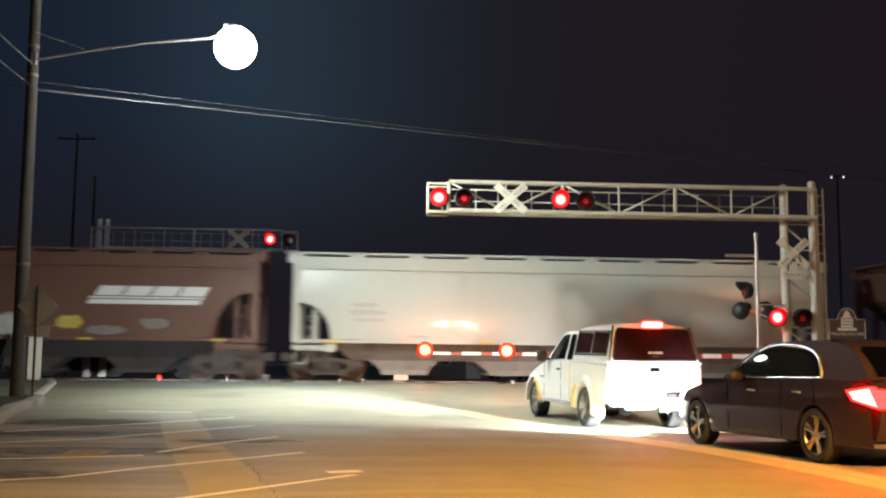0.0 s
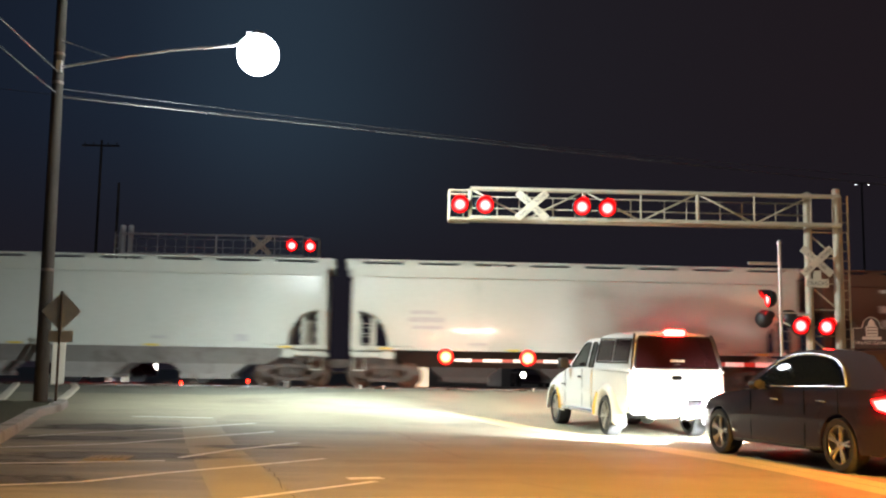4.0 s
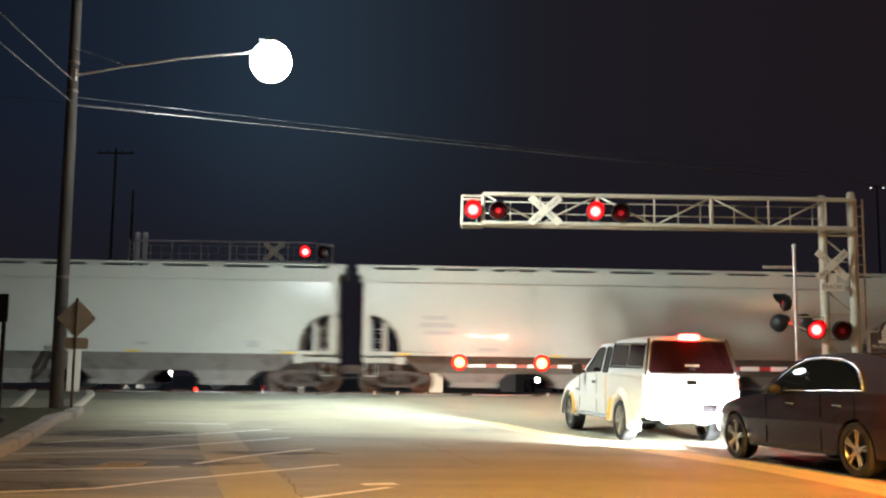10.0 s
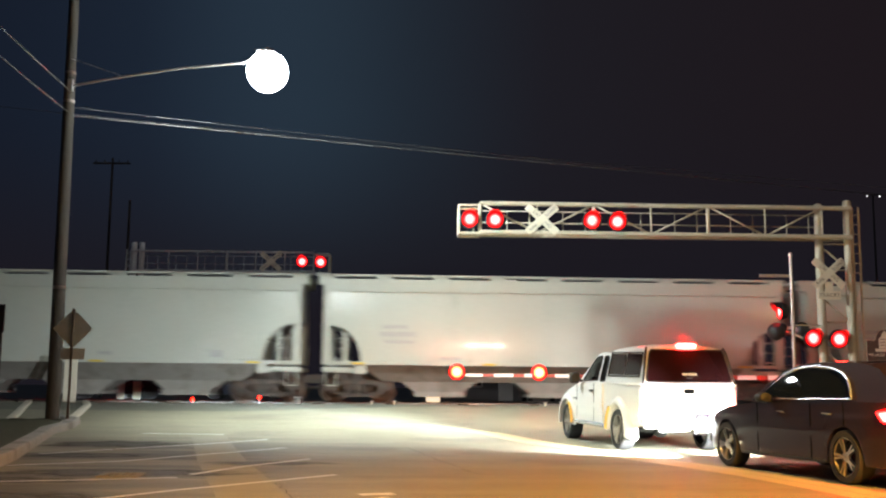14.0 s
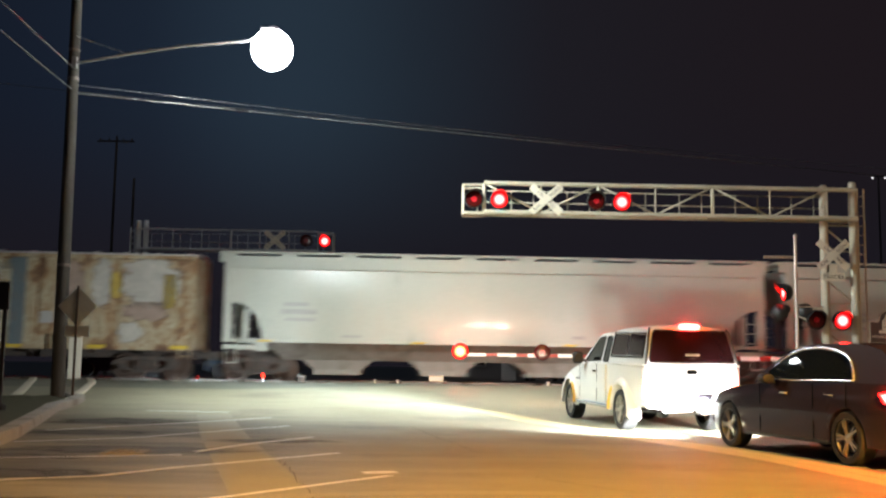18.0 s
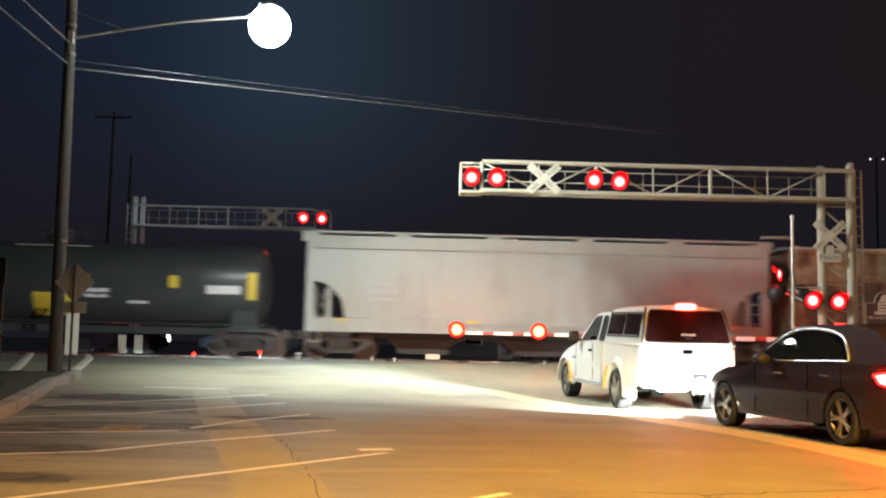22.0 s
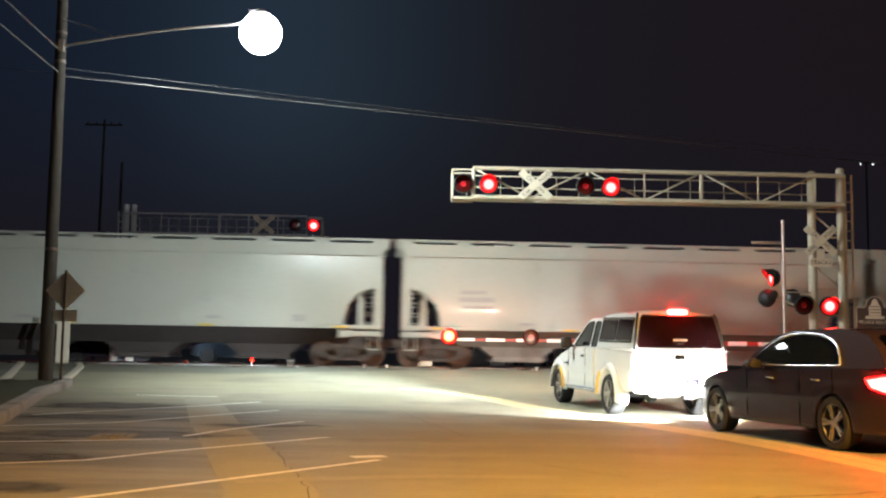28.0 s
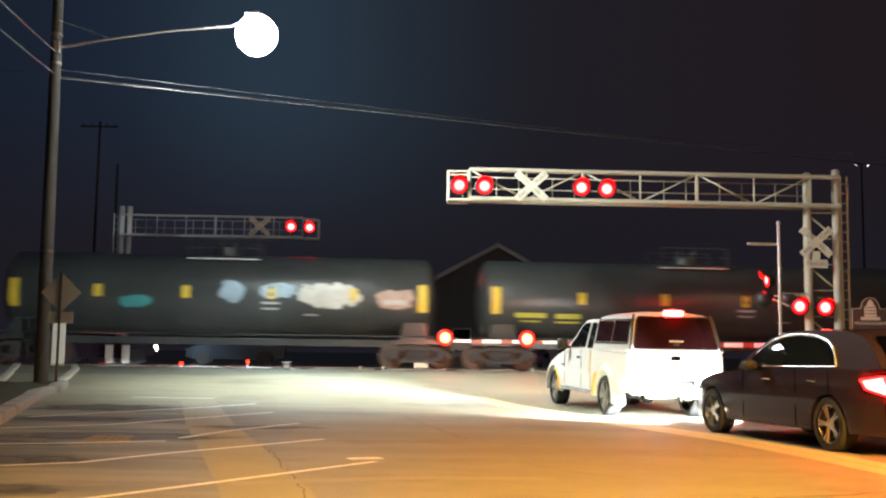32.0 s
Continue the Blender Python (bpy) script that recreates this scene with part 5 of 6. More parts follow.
def build_village_sign():
    s = thing("village_sign", pose(14.77, 34.0, 0.5), "brown town sign with pale border, arched top and lettering", "sign", "road signs")
    pts = [(-.63, 1.3), (.63, 1.3), (.63, 2.34), (.36, 2.34)] + [(.31 * math.cos(a), 2.38 + .33 * math.sin(a)) for a in [math.pi * i / 10 for i in range(0, 11)]] + [(-.36, 2.34), (-.63, 2.34)]
    part("board", prism(bm_new(), pts, (-.03, .03)), M_BOARD, s)
    part("border", pipe(bm_new(), [(x * .98, -.034, z - .01) for x, z in pts + pts[:1]], .017, 6), M_TRUSS, s)
    bm = prism(bm_new(), [(-.20, 2.06), (.20, 2.06), (.20, 2.36), (.11, 2.46), (.10, 2.54), (0, 2.64), (-.10, 2.54), (-.11, 2.46), (-.20, 2.36)], (-.045, -.032))
    part("emblem", bm, M_SIGN_W, s, "pale building emblem")
    for z in (2.16, 2.26, 2.36):
        part("emblem_line", box(bm_new(), (0, -.048, z), (.34, .008, .025)), M_BOARD, s)
    part("lettering_bar", box(bm_new(), (0, -.036, 2.0), (.64, .012, .10)), M_SIGN_W, s)
    words("lettering", "VILLAGE SQUARE", .145, M_SIGN_W, s, pose(0, -.04, 1.84))
    for x in (-.5, .5):
        part("post", tube(bm_new(), (x, .08, -.3), (x, .08, 1.5), .05, n=10), M_BLACK, s)


M_BOARD = mat("brown_sign_board", (0.055, 0.036, 0.028), 0.5, var=0.1)
build_village_sign()


def build_yellow_sign():
    s = thing("warning_sign", pose(15.2, 30.0, 0.42), "yellow diamond warning sign on a post", "road sign", "road signs")
    part("post", tube(bm_new(), (0, .05, -.1), (0, .05, 3.4), .035, n=8), M_GALV, s)
    part("sign_face", chamfer(box(bm_new(), (0, 0, 0), (.76, .01, .76)), .003), M_YELLOW, s, "yellow diamond face", pose(0, 0, 3.0, 0, 45, 0))
    part("plate", chamfer(box(bm_new(), (0, 0, 0), (.5, .01, .5)), .003), M_YELLOW, s, "small yellow plate", pose(0, 0, 2.05))


build_yellow_sign()


def build_board_sign():
    s = thing("notice_board", pose(-9.0, 20.9, ground_z(20.9) + .12), "black notice board seen from behind on two posts", "sign", "road signs")
    part("board", chamfer(box(bm_new(), (-.62, 0, 2.34), (1.3, .05, .58)), .01), M_BLACK, s)
    for x in (-1.1, -.06):
        part("post", box(bm_new(), (x, .05, 1.1), (.07, .06, 2.3)), M_BLACK, s)
        part("foot", chamfer(box(bm_new(), (x, .05, .05), (.2, .2, .16)), .02), M_BLACK, s)


build_board_sign()


M_IRON = mat("worn_cast_iron", (0.20, 0.18, 0.15), 0.7, 0.2, scale=8)


def build_drain():
    g = thing("drain_grate", pose(-4.05, 13.2, ground_z(13.2) + .004, 0, 0, 5), "dark cast iron storm drain grate in the asphalt", "drain", kind="structure")
    frame_bm = bm_new()
    for x, y, a, b in ((0, -.26, .52, .04), (0, .26, .52, .04), (-.24, 0, .04, .50), (.24, 0, .04, .50)):
        box(frame_bm, (x, y, .004), (a, b, .018))
    part("rim", frame_bm, M_IRON, g)
    # flat dark sheet stands in for the shade below the bars
    part("pit_shade_sheet", box(bm_new(), (0, 0, -.002), (.46, .50, .004)), M_TIE, g)
    for i in range(5):
        part("bar", box(bm_new(), (-.18 + i * .09, 0, .006), (.042, .50, .014)), M_IRON, g)


build_drain()


# ---- vehicles ---- (local x forward, y to the left, origin under the rear axle)
M_CAR_DARK = mat("dark_plum_black_paint", (0.025, 0.016, 0.026), 0.42, 0.0, var=0.12, scale=2, bump=0.01, coat=0.6)
dull(M_CAR_DARK, 0.06)
M_TRUCK_W = mat("white_truck_paint", (0.74, 0.74, 0.71), 0.32, var=0.05, scale=2, bump=0.01, coat=0.7)
M_GLASS = glass("tinted_glass", (0.0012, 0.0012, 0.0015))
# brake lamp's red glow is put into this glass colour
M_CAP_GLASS = dull(glass("red_glow_cap_glass", (0.016, 0.0045, 0.005), 0.10), 0.25)
M_BOWED = glass("bowed_tinted_glass", (0.008, 0.012, 0.016), 0.035)
M_DOOR_GLASS = glass("grey_door_glass", (0.009, 0.013, 0.017), 0.06)
M_SATIN = mat("satin_alloy_trim", (0.72, 0.80, 0.90), 0.22, 0.8, var=0.03, bump=0)
M_CHROME = mat("chrome", (0.80, 0.80, 0.80), 0.12, 1.0, var=0.04, bump=0)
M_ALLOY = mat("alloy", (0.55, 0.53, 0.50), 0.3, 0.9, var=0.1, bump=0.02)
M_ALLOY_BLACK = mat("dark_alloy", (0.05, 0.05, 0.05), 0.4, 0.6, var=0.1, bump=0.02)
M_TRIM = mat("black_plastic", (0.02, 0.02, 0.02), 0.6, scale=20)
M_TAIL = glow("lit_tail_lamp", (1.0, 0.0016, 0.0014), 110)
M_TAIL_HOT = glow("lit_brake_lamp", (1.0, 0.0075, 0.0062), 210)
M_TAIL_DIM = glow("lit_small_tail_lamp", (1.0, 0.20, 0.14), 2.4)
M_HEAD = glow("lit_headlamp", (0.95, 0.97, 1.0), 25)
M_DISTANT = glow("distant_lamp_lens", (0.95, 0.97, 1.0), 2.5)
M_AMBER = mat("yellow_lit_flare_edge", (0.70, 0.48, 0.10), 0.45, var=0.1)
M_PLATE = mat("plate_white", (0.7, 0.7, 0.7), 0.5, bump=0)
M_SEAM = dull(mat("panel_seam", (0.004, 0.004, 0.004), 0.9, bump=0), 0.0)


def build_wheel(parent, x, y, r, width, spokes, rim_mat, side):
    """A tyre with its alloy rim, facing side (+1 left, -1 right)."""
    bm = bm_new()
    k = r * .72
    lathe(bm, [(k, -width / 2), (r * .93, -width / 2), (r * .985, -width * .40), (r, -width * .22), (r, width * .22), (r * .985, width * .40), (r * .93, width / 2), (k, width / 2), (k * .96, width * .3), (k * .96, -width * .3)], pose(0, 0, 0, 90, 0, 0), 36, False)
    tyre = part("wheel", bm, M_RUBBER, parent, "black rubber tyre on an alloy rim", pose(x, y, r))
    bm = bm_new()
    f = side * width * .42
    lathe(bm, [(k * .90, side * -.0), (k * .99, -f * .98), (k * 1.0, -f), (k * .93, -f), (k * .88, -f * .5), (k * .88, 0)], pose(0, 0, 0, 90, 0, 0), 32, False)
    for i in range(spokes):
        for d in (-.13, .13):
            a = 2 * math.pi * i / spokes + d * (1 if spokes < 7 else .6)
            p0, p1 = Vector((math.cos(a) * .05, f * .78, math.sin(a) * .05)), Vector((math.cos(a) * k * .93, f * .92, math.sin(a) * k * .93))
            q = (p1 - p0).to_track_quat("X", "Y").to_matrix()
            box(bm, (p0 + p1) / 2, ((p1 - p0).length, .025, k * .17), q)
    lathe(bm, [(.07, -f * .6), (.075, -f * .86), (.05, -f * .95), (.01, -f * .96)], pose(0, 0, 0, 90, 0, 0), 16, False)
    part("rim", bm, rim_mat, tyre, "five-spoke alloy rim")
    bm = lathe(bm_new(), [(.02, -.02), (k * .72, -.02), (k * .72, .02), (.02, .02)], pose(0, f * .2, 0, 90, 0, 0), 24)
    part("brake_disc", bm, M_ALLOY_BLACK, tyre)
    return tyre


def arch(cx, r, z0, cz, n=9):
    """Points of a wheel opening from front to rear along the sill at z0."""
    a0 = math.asin(min(1, (cz - z0) / r))
    return [(cx + r * math.cos(a), cz + r * math.sin(a)) for a in [-a0 + (math.pi + 2 * a0) * i / n for i in range(n + 1)]]


def panel(bm, pts3, thick=.006):
    """A thin sheet through the points, thickened outward from the body."""
    vs = [bm.verts.new(p) for p in pts3]
    f = bm.faces.new(vs)
    r = bmesh.ops.extrude_face_region(bm, geom=[f])
    nv = [v for v in r["geom"] if isinstance(v, bmesh.types.BMVert)]
    f.normal_update()
    nrm = f.normal.copy()
    for v in nv:
        v.co += nrm * thick
    return bm


def side_skin(bm, e, xs, low, high, across, rows=7):
    """The outer sheet of a vehicle's side, with a folded edge all round."""
    grid = []
    for x in xs:
        a, b = low(x), high(x)
        col = [a] + [a + (b - a) * j / rows for j in range(rows + 1)] + [b]
        ring = []
        for j, z in enumerate(col):
            y = across(x, z)
            if j in (0, len(col) - 1):
                y -= .035
            ring.append(bm.verts.new((x, e * y, z)))
        grid.append(ring)
    for a, b in zip(grid, grid[1:]):
        for j in range(len(a) - 1):
            bm.faces.new((a[j], a[j + 1], b[j + 1], b[j])).smooth = True
    return bm


def sill_line(z0, arches):
    """Lower edge of a side: the sill, lifted over the wheel openings."""
    def low(x):
        z = z0
        for cx, r, cz in arches:
            d = abs(x - cx)
            if d < r:
                z = max(z, cz + math.sqrt(r * r - d * d))
        return z
    return low


def top_line(pts):
    pts = sorted(pts)
    return lambda x: float(np.interp(x, [p[0] for p in pts], [p[1] for p in pts]))


def columns(x0, x1, arches, n=26):
    xs = [x0 + (x1 - x0) * i / n for i in range(n + 1)]
    for cx, r, cz in arches:
        xs = [x for x in xs if abs(x - cx) > r * 1.02] + [cx + r * math.cos(math.pi * i / 12) for i in range(13)]
    return sorted(xs)


def build_sedan(home):
    car = thing("saloon_car", home, "dark blue-black saloon car with chrome window trim, tail lamps lit", "car", "waiting vehicles")
    out = [(-1.0, .33), (-1.07, .50), (-1.08, .72), (-1.02, .93), (-.90, 1.03), (-.55, 1.06), (-.2, 1.035), (.5, 1.0), (1.4, .985), (2.05, .985), (2.45, .955), (2.95, .90), (3.4, .81), (3.66, .70), (3.80, .55), (3.82, .40), (3.72, .26), (3.40, .22)]
    out += arch(2.94, .375, .23, .335) + [(1.6, .23), (.9, .23)] + arch(0, .375, .24, .335) + [(-.6, .27)]

    def shape(x, y, z):
        k = 1.0
        if x > 2.7:
            k *= 1 - .20 * ((x - 2.7) / 1.12) ** 2
        if x < -.3:
            k *= 1 - .13 * ((-.3 - x) / .78) ** 2
        if z > .66:
            k *= 1 - .075 * ((z - .66) / .4)
        if z < .4:
            k *= 1 - .05 * (.4 - z) / .2
        edge = abs(y) > .91
        if edge and z > .8:
            z -= .035
        if edge and (x > 3.3 or x < -.85):
            x -= .05 * (1 if x > 0 else -1)
        if abs(y) > .3 and x > 3.4:
            x -= .12 * (abs(y) - .3)
        return x, y * k, z

    bm = prism(bm_new(), out, (-.90, -.88, -.6, -.3, 0, .3, .6, .88, .90), shape)
    part("body", bm, M_CAR_DARK, car)
    wells = ((0, .375, .335), (2.94, .375, .335))
    high = top_line([(-1.05, .86), (-.95, .97), (-.55, 1.02), (-.2, 1.01), (.5, .985), (1.4, .97), (2.05, .965), (2.45, .93), (2.95, .87), (3.4, .77), (3.7, .62)])
    crease = lambda z: .012 * math.exp(-((z - .80) / .04) ** 2) - .014 * math.exp(-((z - .42) / .10) ** 2)
    for e in (-1, 1):
        bm = side_skin(bm_new(), e, columns(-.98, 3.62, wells), sill_line(.245, wells), high, lambda x, z: shape(x, .905, z)[1] + .018 + crease(z), 14)
        part("side_panel", bm, M_CAR_DARK, car)
    side = lambda z: .845 - .17 * (max(0, z - 1.0) / .54) ** 1.4

    def roof_shape(x, y, z):
        return x, y * side(z) / .845, z - .03 * (abs(y) / .845) ** 2 * (1 if z > 1.25 else 0)

    top = [(-.96, 1.03), (-.86, 1.16), (-.70, 1.32), (-.48, 1.45), (-.15, 1.52), (.25, 1.545), (.8, 1.55), (1.2, 1.535), (1.52, 1.46), (1.95, 1.22), (2.30, .99), (1.4, .96), (0, .97)]
    part("roof", prism(bm_new(), top, (-.845, -.80, -.4, 0, .4, .80, .845), roof_shape), M_CAR_DARK, car)
    dlo = [(-.10, 1.05), (-.06, 1.16), (.04, 1.29), (.20, 1.38), (.45, 1.44), (.85, 1.47), (1.2, 1.455), (1.5, 1.37), (1.78, 1.20), (2.0, 1.04), (1.0, 1.035)]
    for e in (-1, 1):
        pts = [(x, e * (side(z) + .004), z) for x, z in dlo]
        part("side_window", panel(bm_new(), pts if e < 0 else pts[::-1], .004), M_DOOR_GLASS, car)
        bm = pipe(bm_new(), [(x, e * (side(z) + .012), z) for x, z in dlo[:10]], .019, 6)
        pipe(bm, [(x, e * (side(z) + .012), z) for x, z in dlo[9:] + dlo[:1]], .010, 6)
        part("window_trim", bm, M_SATIN, car, "chrome trim round the side windows")
        top_of = lambda x: float(np.interp(x, (.74, .85, 1.2, 1.5, 1.78, 1.96), (1.455, 1.46, 1.445, 1.36, 1.19, 1.06)))
        bm = bm_new()
        rows = []
        for i in range(15):              # front door glass, tilted and bowed to glint the street lamp at the camera
            x = 1.05 + .91 * i / 14
            col = []
            for j in range(11):
                z = 1.045 + (top_of(x) - 1.045) * j / 10
                s = (z - 1.045) / .42
                col.append(bm.verts.new((x, e * (side(z) + .050 + .055 * (x - 1.40) - .05 * (x - 1.40) ** 2 + .02 * s * (1 - s) - .061 * s), z)))
            rows.append(col)
        for p, q in zip(rows, rows[1:]):
            for j in range(10):
                bm.faces.new((p[j], p[j + 1], q[j + 1], q[j])).smooth = True
        part("side_window", bm, M_BOWED, car)
        for x in (.35, 1.42):
            bm = chamfer(box(bm_new(), (x, e * .905, .86), (.2, .03, .028)), .008)
            part("door_handle", bm, M_CHROME, car, "chrome door handle")
        for x, z0, z1 in ((2.02, .30, .97), (.70, .26, 1.0), (-.02, .72, 1.02)):
            part("door_seam", box(bm_new(), (x, e * .917, (z0 + z1) / 2), (.008, .008, z1 - z0)), M_SEAM, car)
        part("sill_trim", box(bm_new(), (1.45, e * .885, .26), (2.1, .04, .03)), M_TRIM, car)
        bm = bm_new()
        lathe(bm, [(.02, -.10), (.08, -.09), (.10, -.02), (.095, .04), (.02, .05)], pose(1.68, e * 1.02, 1.05, 0, 90, 0) @ Matrix.Diagonal((.75, 1.1, 1, 1)), 18)
        box(bm, (1.72, e * .91, 1.0), (.07, .12, .03))
        part("mirror", bm, M_BLACK, car)
        bm = bm_new()
        prism(bm, [(-1.085, .70), (-.72, .79), (-.64, .90), (-.97, .95), (-1.06, .88)], (e * .50, e * .86), lambda x, y, z: (x - .012, y * (1 - .13 * ((-.3 - x) / .78) ** 2) + e * .075, z))
        tail = part("tail_lamp", bm, M_TAIL, car, "red tail lamp, lit")
        bm = prism(bm_new(), [(-1.07, .725), (-.76, .80), (-.69, .885), (-.97, .93)], (e * .51, e * .866), lambda x, y, z: (x - .012, y * (1 - .13 * ((-.3 - x) / .78) ** 2) + e * .077, z))
        part("bulb", bm, M_TAIL_HOT, tail, "glaring bulb")
        bm = chamfer(box(bm_new(), (3.62, e * .64, .66), (.20, .32, .12), Euler((0, .2, -e * .45)).to_matrix()), .02)
        part("headlamp", bm, M_HEAD, car, "white headlamp, lit")
    # windscreen and rear window
    for pts in ([(2.27, -.78, 1.015), (2.27, .78, 1.015), (1.58, .68, 1.43), (1.58, -.68, 1.43)], [(-.95, .70, 1.08), (-.95, -.70, 1.08), (-.55, -.62, 1.42), (-.55, .62, 1.42)]):
        part("windscreen" if pts[0][0] > 0 else "rear_window", panel(bm_new(), [(x + (.02 if x > .5 else -.02), y, z + .012) for x, y, z in pts], .004), M_GLASS, car)
    part("number_plate", box(bm_new(), (-1.085, 0, .62), (.012, .32, .16)), M_PLATE, car)
    part("bumper_trim", box(bm_new(), (-1.05, 0, .36), (.06, 1.2, .03)), M_CHROME, car)
    part("grille", chamfer(box(bm_new(), (3.78, 0, .55), (.06, .8, .24)), .02), M_TRIM, car)
    wheels = []
    for x in (0, 2.94):
        for e in (-1, 1):
            wheels.append(build_wheel(car, x, e * .80, .335, .235, 5, M_ALLOY, e))
    return car, wheels


sedan_home = pose(5.89, 13.02, 0, 0, 0, 90 + 13)
sedan, sedan_wheels = build_sedan(sedan_home)


def build_pickup(home):
    car = thing("pickup_truck", home, "white extended-cab pickup truck with a white bed cap, brake lamp lit", "pickup truck", "waiting vehicles")
    out = [(-1.12, .62), (-1.15, .80), (-1.14, 1.22), (0, 1.24), (1.1, 1.26), (2.2, 1.26), (2.62, 1.23), (3.1, 1.18), (3.6, 1.08), (3.9, .98), (4.04, .86), (4.08, .60), (3.95, .48), (3.75, .46)]
    out += arch(3.26, .47, .46, .40) + [(2.4, .42), (.95, .42)] + arch(0, .47, .46, .40) + [(-.75, .52)]

    def shape(x, y, z):
        k = 1.0
        if x > 3.1:
            k *= 1 - .12 * ((x - 3.1) / .98) ** 2
        if x < .88:                      # narrower bed between bulging fenders
            k *= .972
        if z > .95:
            k *= 1 - .05 * (z - .95) / .3
        if z < .6:
            k *= 1 - .04 * (.6 - z) / .2
        if x > 2.7 and abs(y) > .55:     # rounded front wings
            z -= .10 * min(1, (abs(y) - .55) / .38) ** 2 * (z > .8)
        elif abs(y) > .94 and z > 1.0:
            z -= .03
        if abs(y) > .3 and x > 3.7:
            x -= .16 * (abs(y) - .3)
        return x, y * k, z

    part("body", prism(bm_new(), out, (-.955, -.93, -.75, -.55, -.3, 0, .3, .55, .75, .93, .955), shape), M_TRUCK_W, car)
    wells = ((0, .47, .40), (3.26, .47, .40))
    high = top_line([(.88, 1.24), (1.1, 1.24), (2.2, 1.24), (2.62, 1.19), (3.1, 1.08), (3.5, .97), (3.75, .88), (3.95, .76)])
    bed_high = top_line([(-1.13, 1.20), (0, 1.225), (.86, 1.24)])
    swell = lambda z: .012 * math.exp(-((z - .78) / .10) ** 2) - .010 * math.exp(-((z - .70) / .03) ** 2)
    for e in (-1, 1):
        bm = side_skin(bm_new(), e, columns(.90, 3.9, wells[1:]), sill_line(.455, wells[1:]), high, lambda x, z: shape(x, .95, min(z, .99))[1] + .022 + swell(z) - .055 * max(0, z - .99), 14)
        part("side_panel", bm, M_TRUCK_W, car, "white cab side with a pressed waistline")
        bm = side_skin(bm_new(), e, columns(-1.13, .905, wells[:1]), sill_line(.50, wells[:1]), bed_high, lambda x, z: shape(min(x, .8), .95, min(z, .99))[1] + .018, 8)
        part("bed_side", bm, M_TRUCK_W, car, "white narrow bed side")
    # cab
    side = lambda z: .875 - .16 * max(0, z - 1.22) / .66
    cab = [(.86, 1.21), (.88, 1.80), (.98, 1.865), (1.35, 1.895), (1.70, 1.875), (1.88, 1.81), (2.70, 1.22)]
    part("cab", prism(bm_new(), cab, (-.875, -.83, -.4, 0, .4, .83, .875), lambda x, y, z: (x, y * side(z) / .875, z - .03 * (abs(y) / .875) ** 2 * (z > 1.6))), M_TRUCK_W, car)
    for e in (-1, 1):
        for dlo in ([(1.44, 1.295), (1.42, 1.76), (1.46, 1.79), (1.72, 1.775), (1.84, 1.73), (2.36, 1.335), (2.37, 1.285), (2.30, 1.27)], [(.98, 1.30), (1.0, 1.75), (1.05, 1.785), (1.24, 1.79), (1.28, 1.76), (1.28, 1.30), (1.24, 1.28), (1.02, 1.28)]):
            pts = [(x, e * (side(z) + .004), z) for x, z in dlo]
            part("side_window", panel(bm_new(), pts if e > 0 else pts[::-1], .004), M_GLASS, car)
            part("window_trim", pipe(bm_new(), [(x, e * (side(z) + .008), z) for x, z in dlo + dlo[:1]], .012, 5), M_TRIM, car)
        for x, z0, z1 in ((2.50, .50, 1.22), (1.36, .48, 1.24)):
            part("door_seam", box(bm_new(), (x, e * (.978 if x > .9 else .955), (z0 + z1) / 2), (.010, .006, z1 - z0)), M_SEAM, car)
        part("cab_corner", chamfer(box(bm_new(), (.875, e * .93, .86), (.06, .084, .74)), .01), M_TRUCK_W, car)
        part("door_handle", chamfer(box(bm_new(), (1.52, e * .985, 1.08), (.17, .03, .045)), .01), M_TRIM, car)
        part("badge", box(bm_new(), (2.62, e * .985, .90), (.26, .008, .03)), M_ALLOY_BLACK, car)
        bm = chamfer(box(bm_new(), (2.30, e * 1.09, 1.34), (.14, .22, .24)), .04)
        tube(bm, (2.34, e * .90, 1.27), (2.32, e * 1.04, 1.29), .03, n=8)
        part("mirror", bm, M_TRIM, car, "black door mirror")
        # front flare with its amber edge
        bm = bm_new()
        rows = []
        for i in range(15):
            a = math.radians(-8 + 196 * i / 14)
            rows.append([bm.verts.new((3.26 + r * math.cos(a), e * y, .40 + r * math.sin(a))) for r, y in ((.465, .93), (.465, 1.015), (.50, 1.02), (.565, .99), (.585, .94))])
        for p, q in zip(rows, rows[1:]):
            for j in range(4):
                bm.faces.new((p[j], p[j + 1], q[j + 1], q[j])).smooth = True
        part("wheel_flare", bm, M_TRUCK_W, car)
        # bulging rear fender, drawn out backwards behind the wheel
        bm = bm_new()
        rows = []
        for i in range(25):
            a = math.radians(-6 + 200 * i / 24)
            k = max(0, (math.degrees(a) - 100) / 94)
            rows.append([bm.verts.new((r * math.cos(a) - k * k * g, e * y, .40 + r * math.sin(a) - .05 * k * g)) for r, y, g in
                         ((.465, .80, 0), (.465, .985, 0), (.48, 1.01, .02), (.52, 1.015, .07), (.56, .995, .17), (.60, .955, .26), (.62, .895, .30))])
        for p, q in zip(rows, rows[1:]):
            for j in range(6):
                bm.faces.new((p[j], p[j + 1], q[j + 1], q[j])).smooth = True
        for end in (rows[0], rows[-1]):
            bm.faces.new(end)
        part("rear_fender", bm, M_TRUCK_W, car, "bulging white rear fender")
        part("mudguard", chamfer(box(bm_new(), (-.60, e * .88, .38), (.02, .24, .26)), .006), M_TRUCK_W, car)
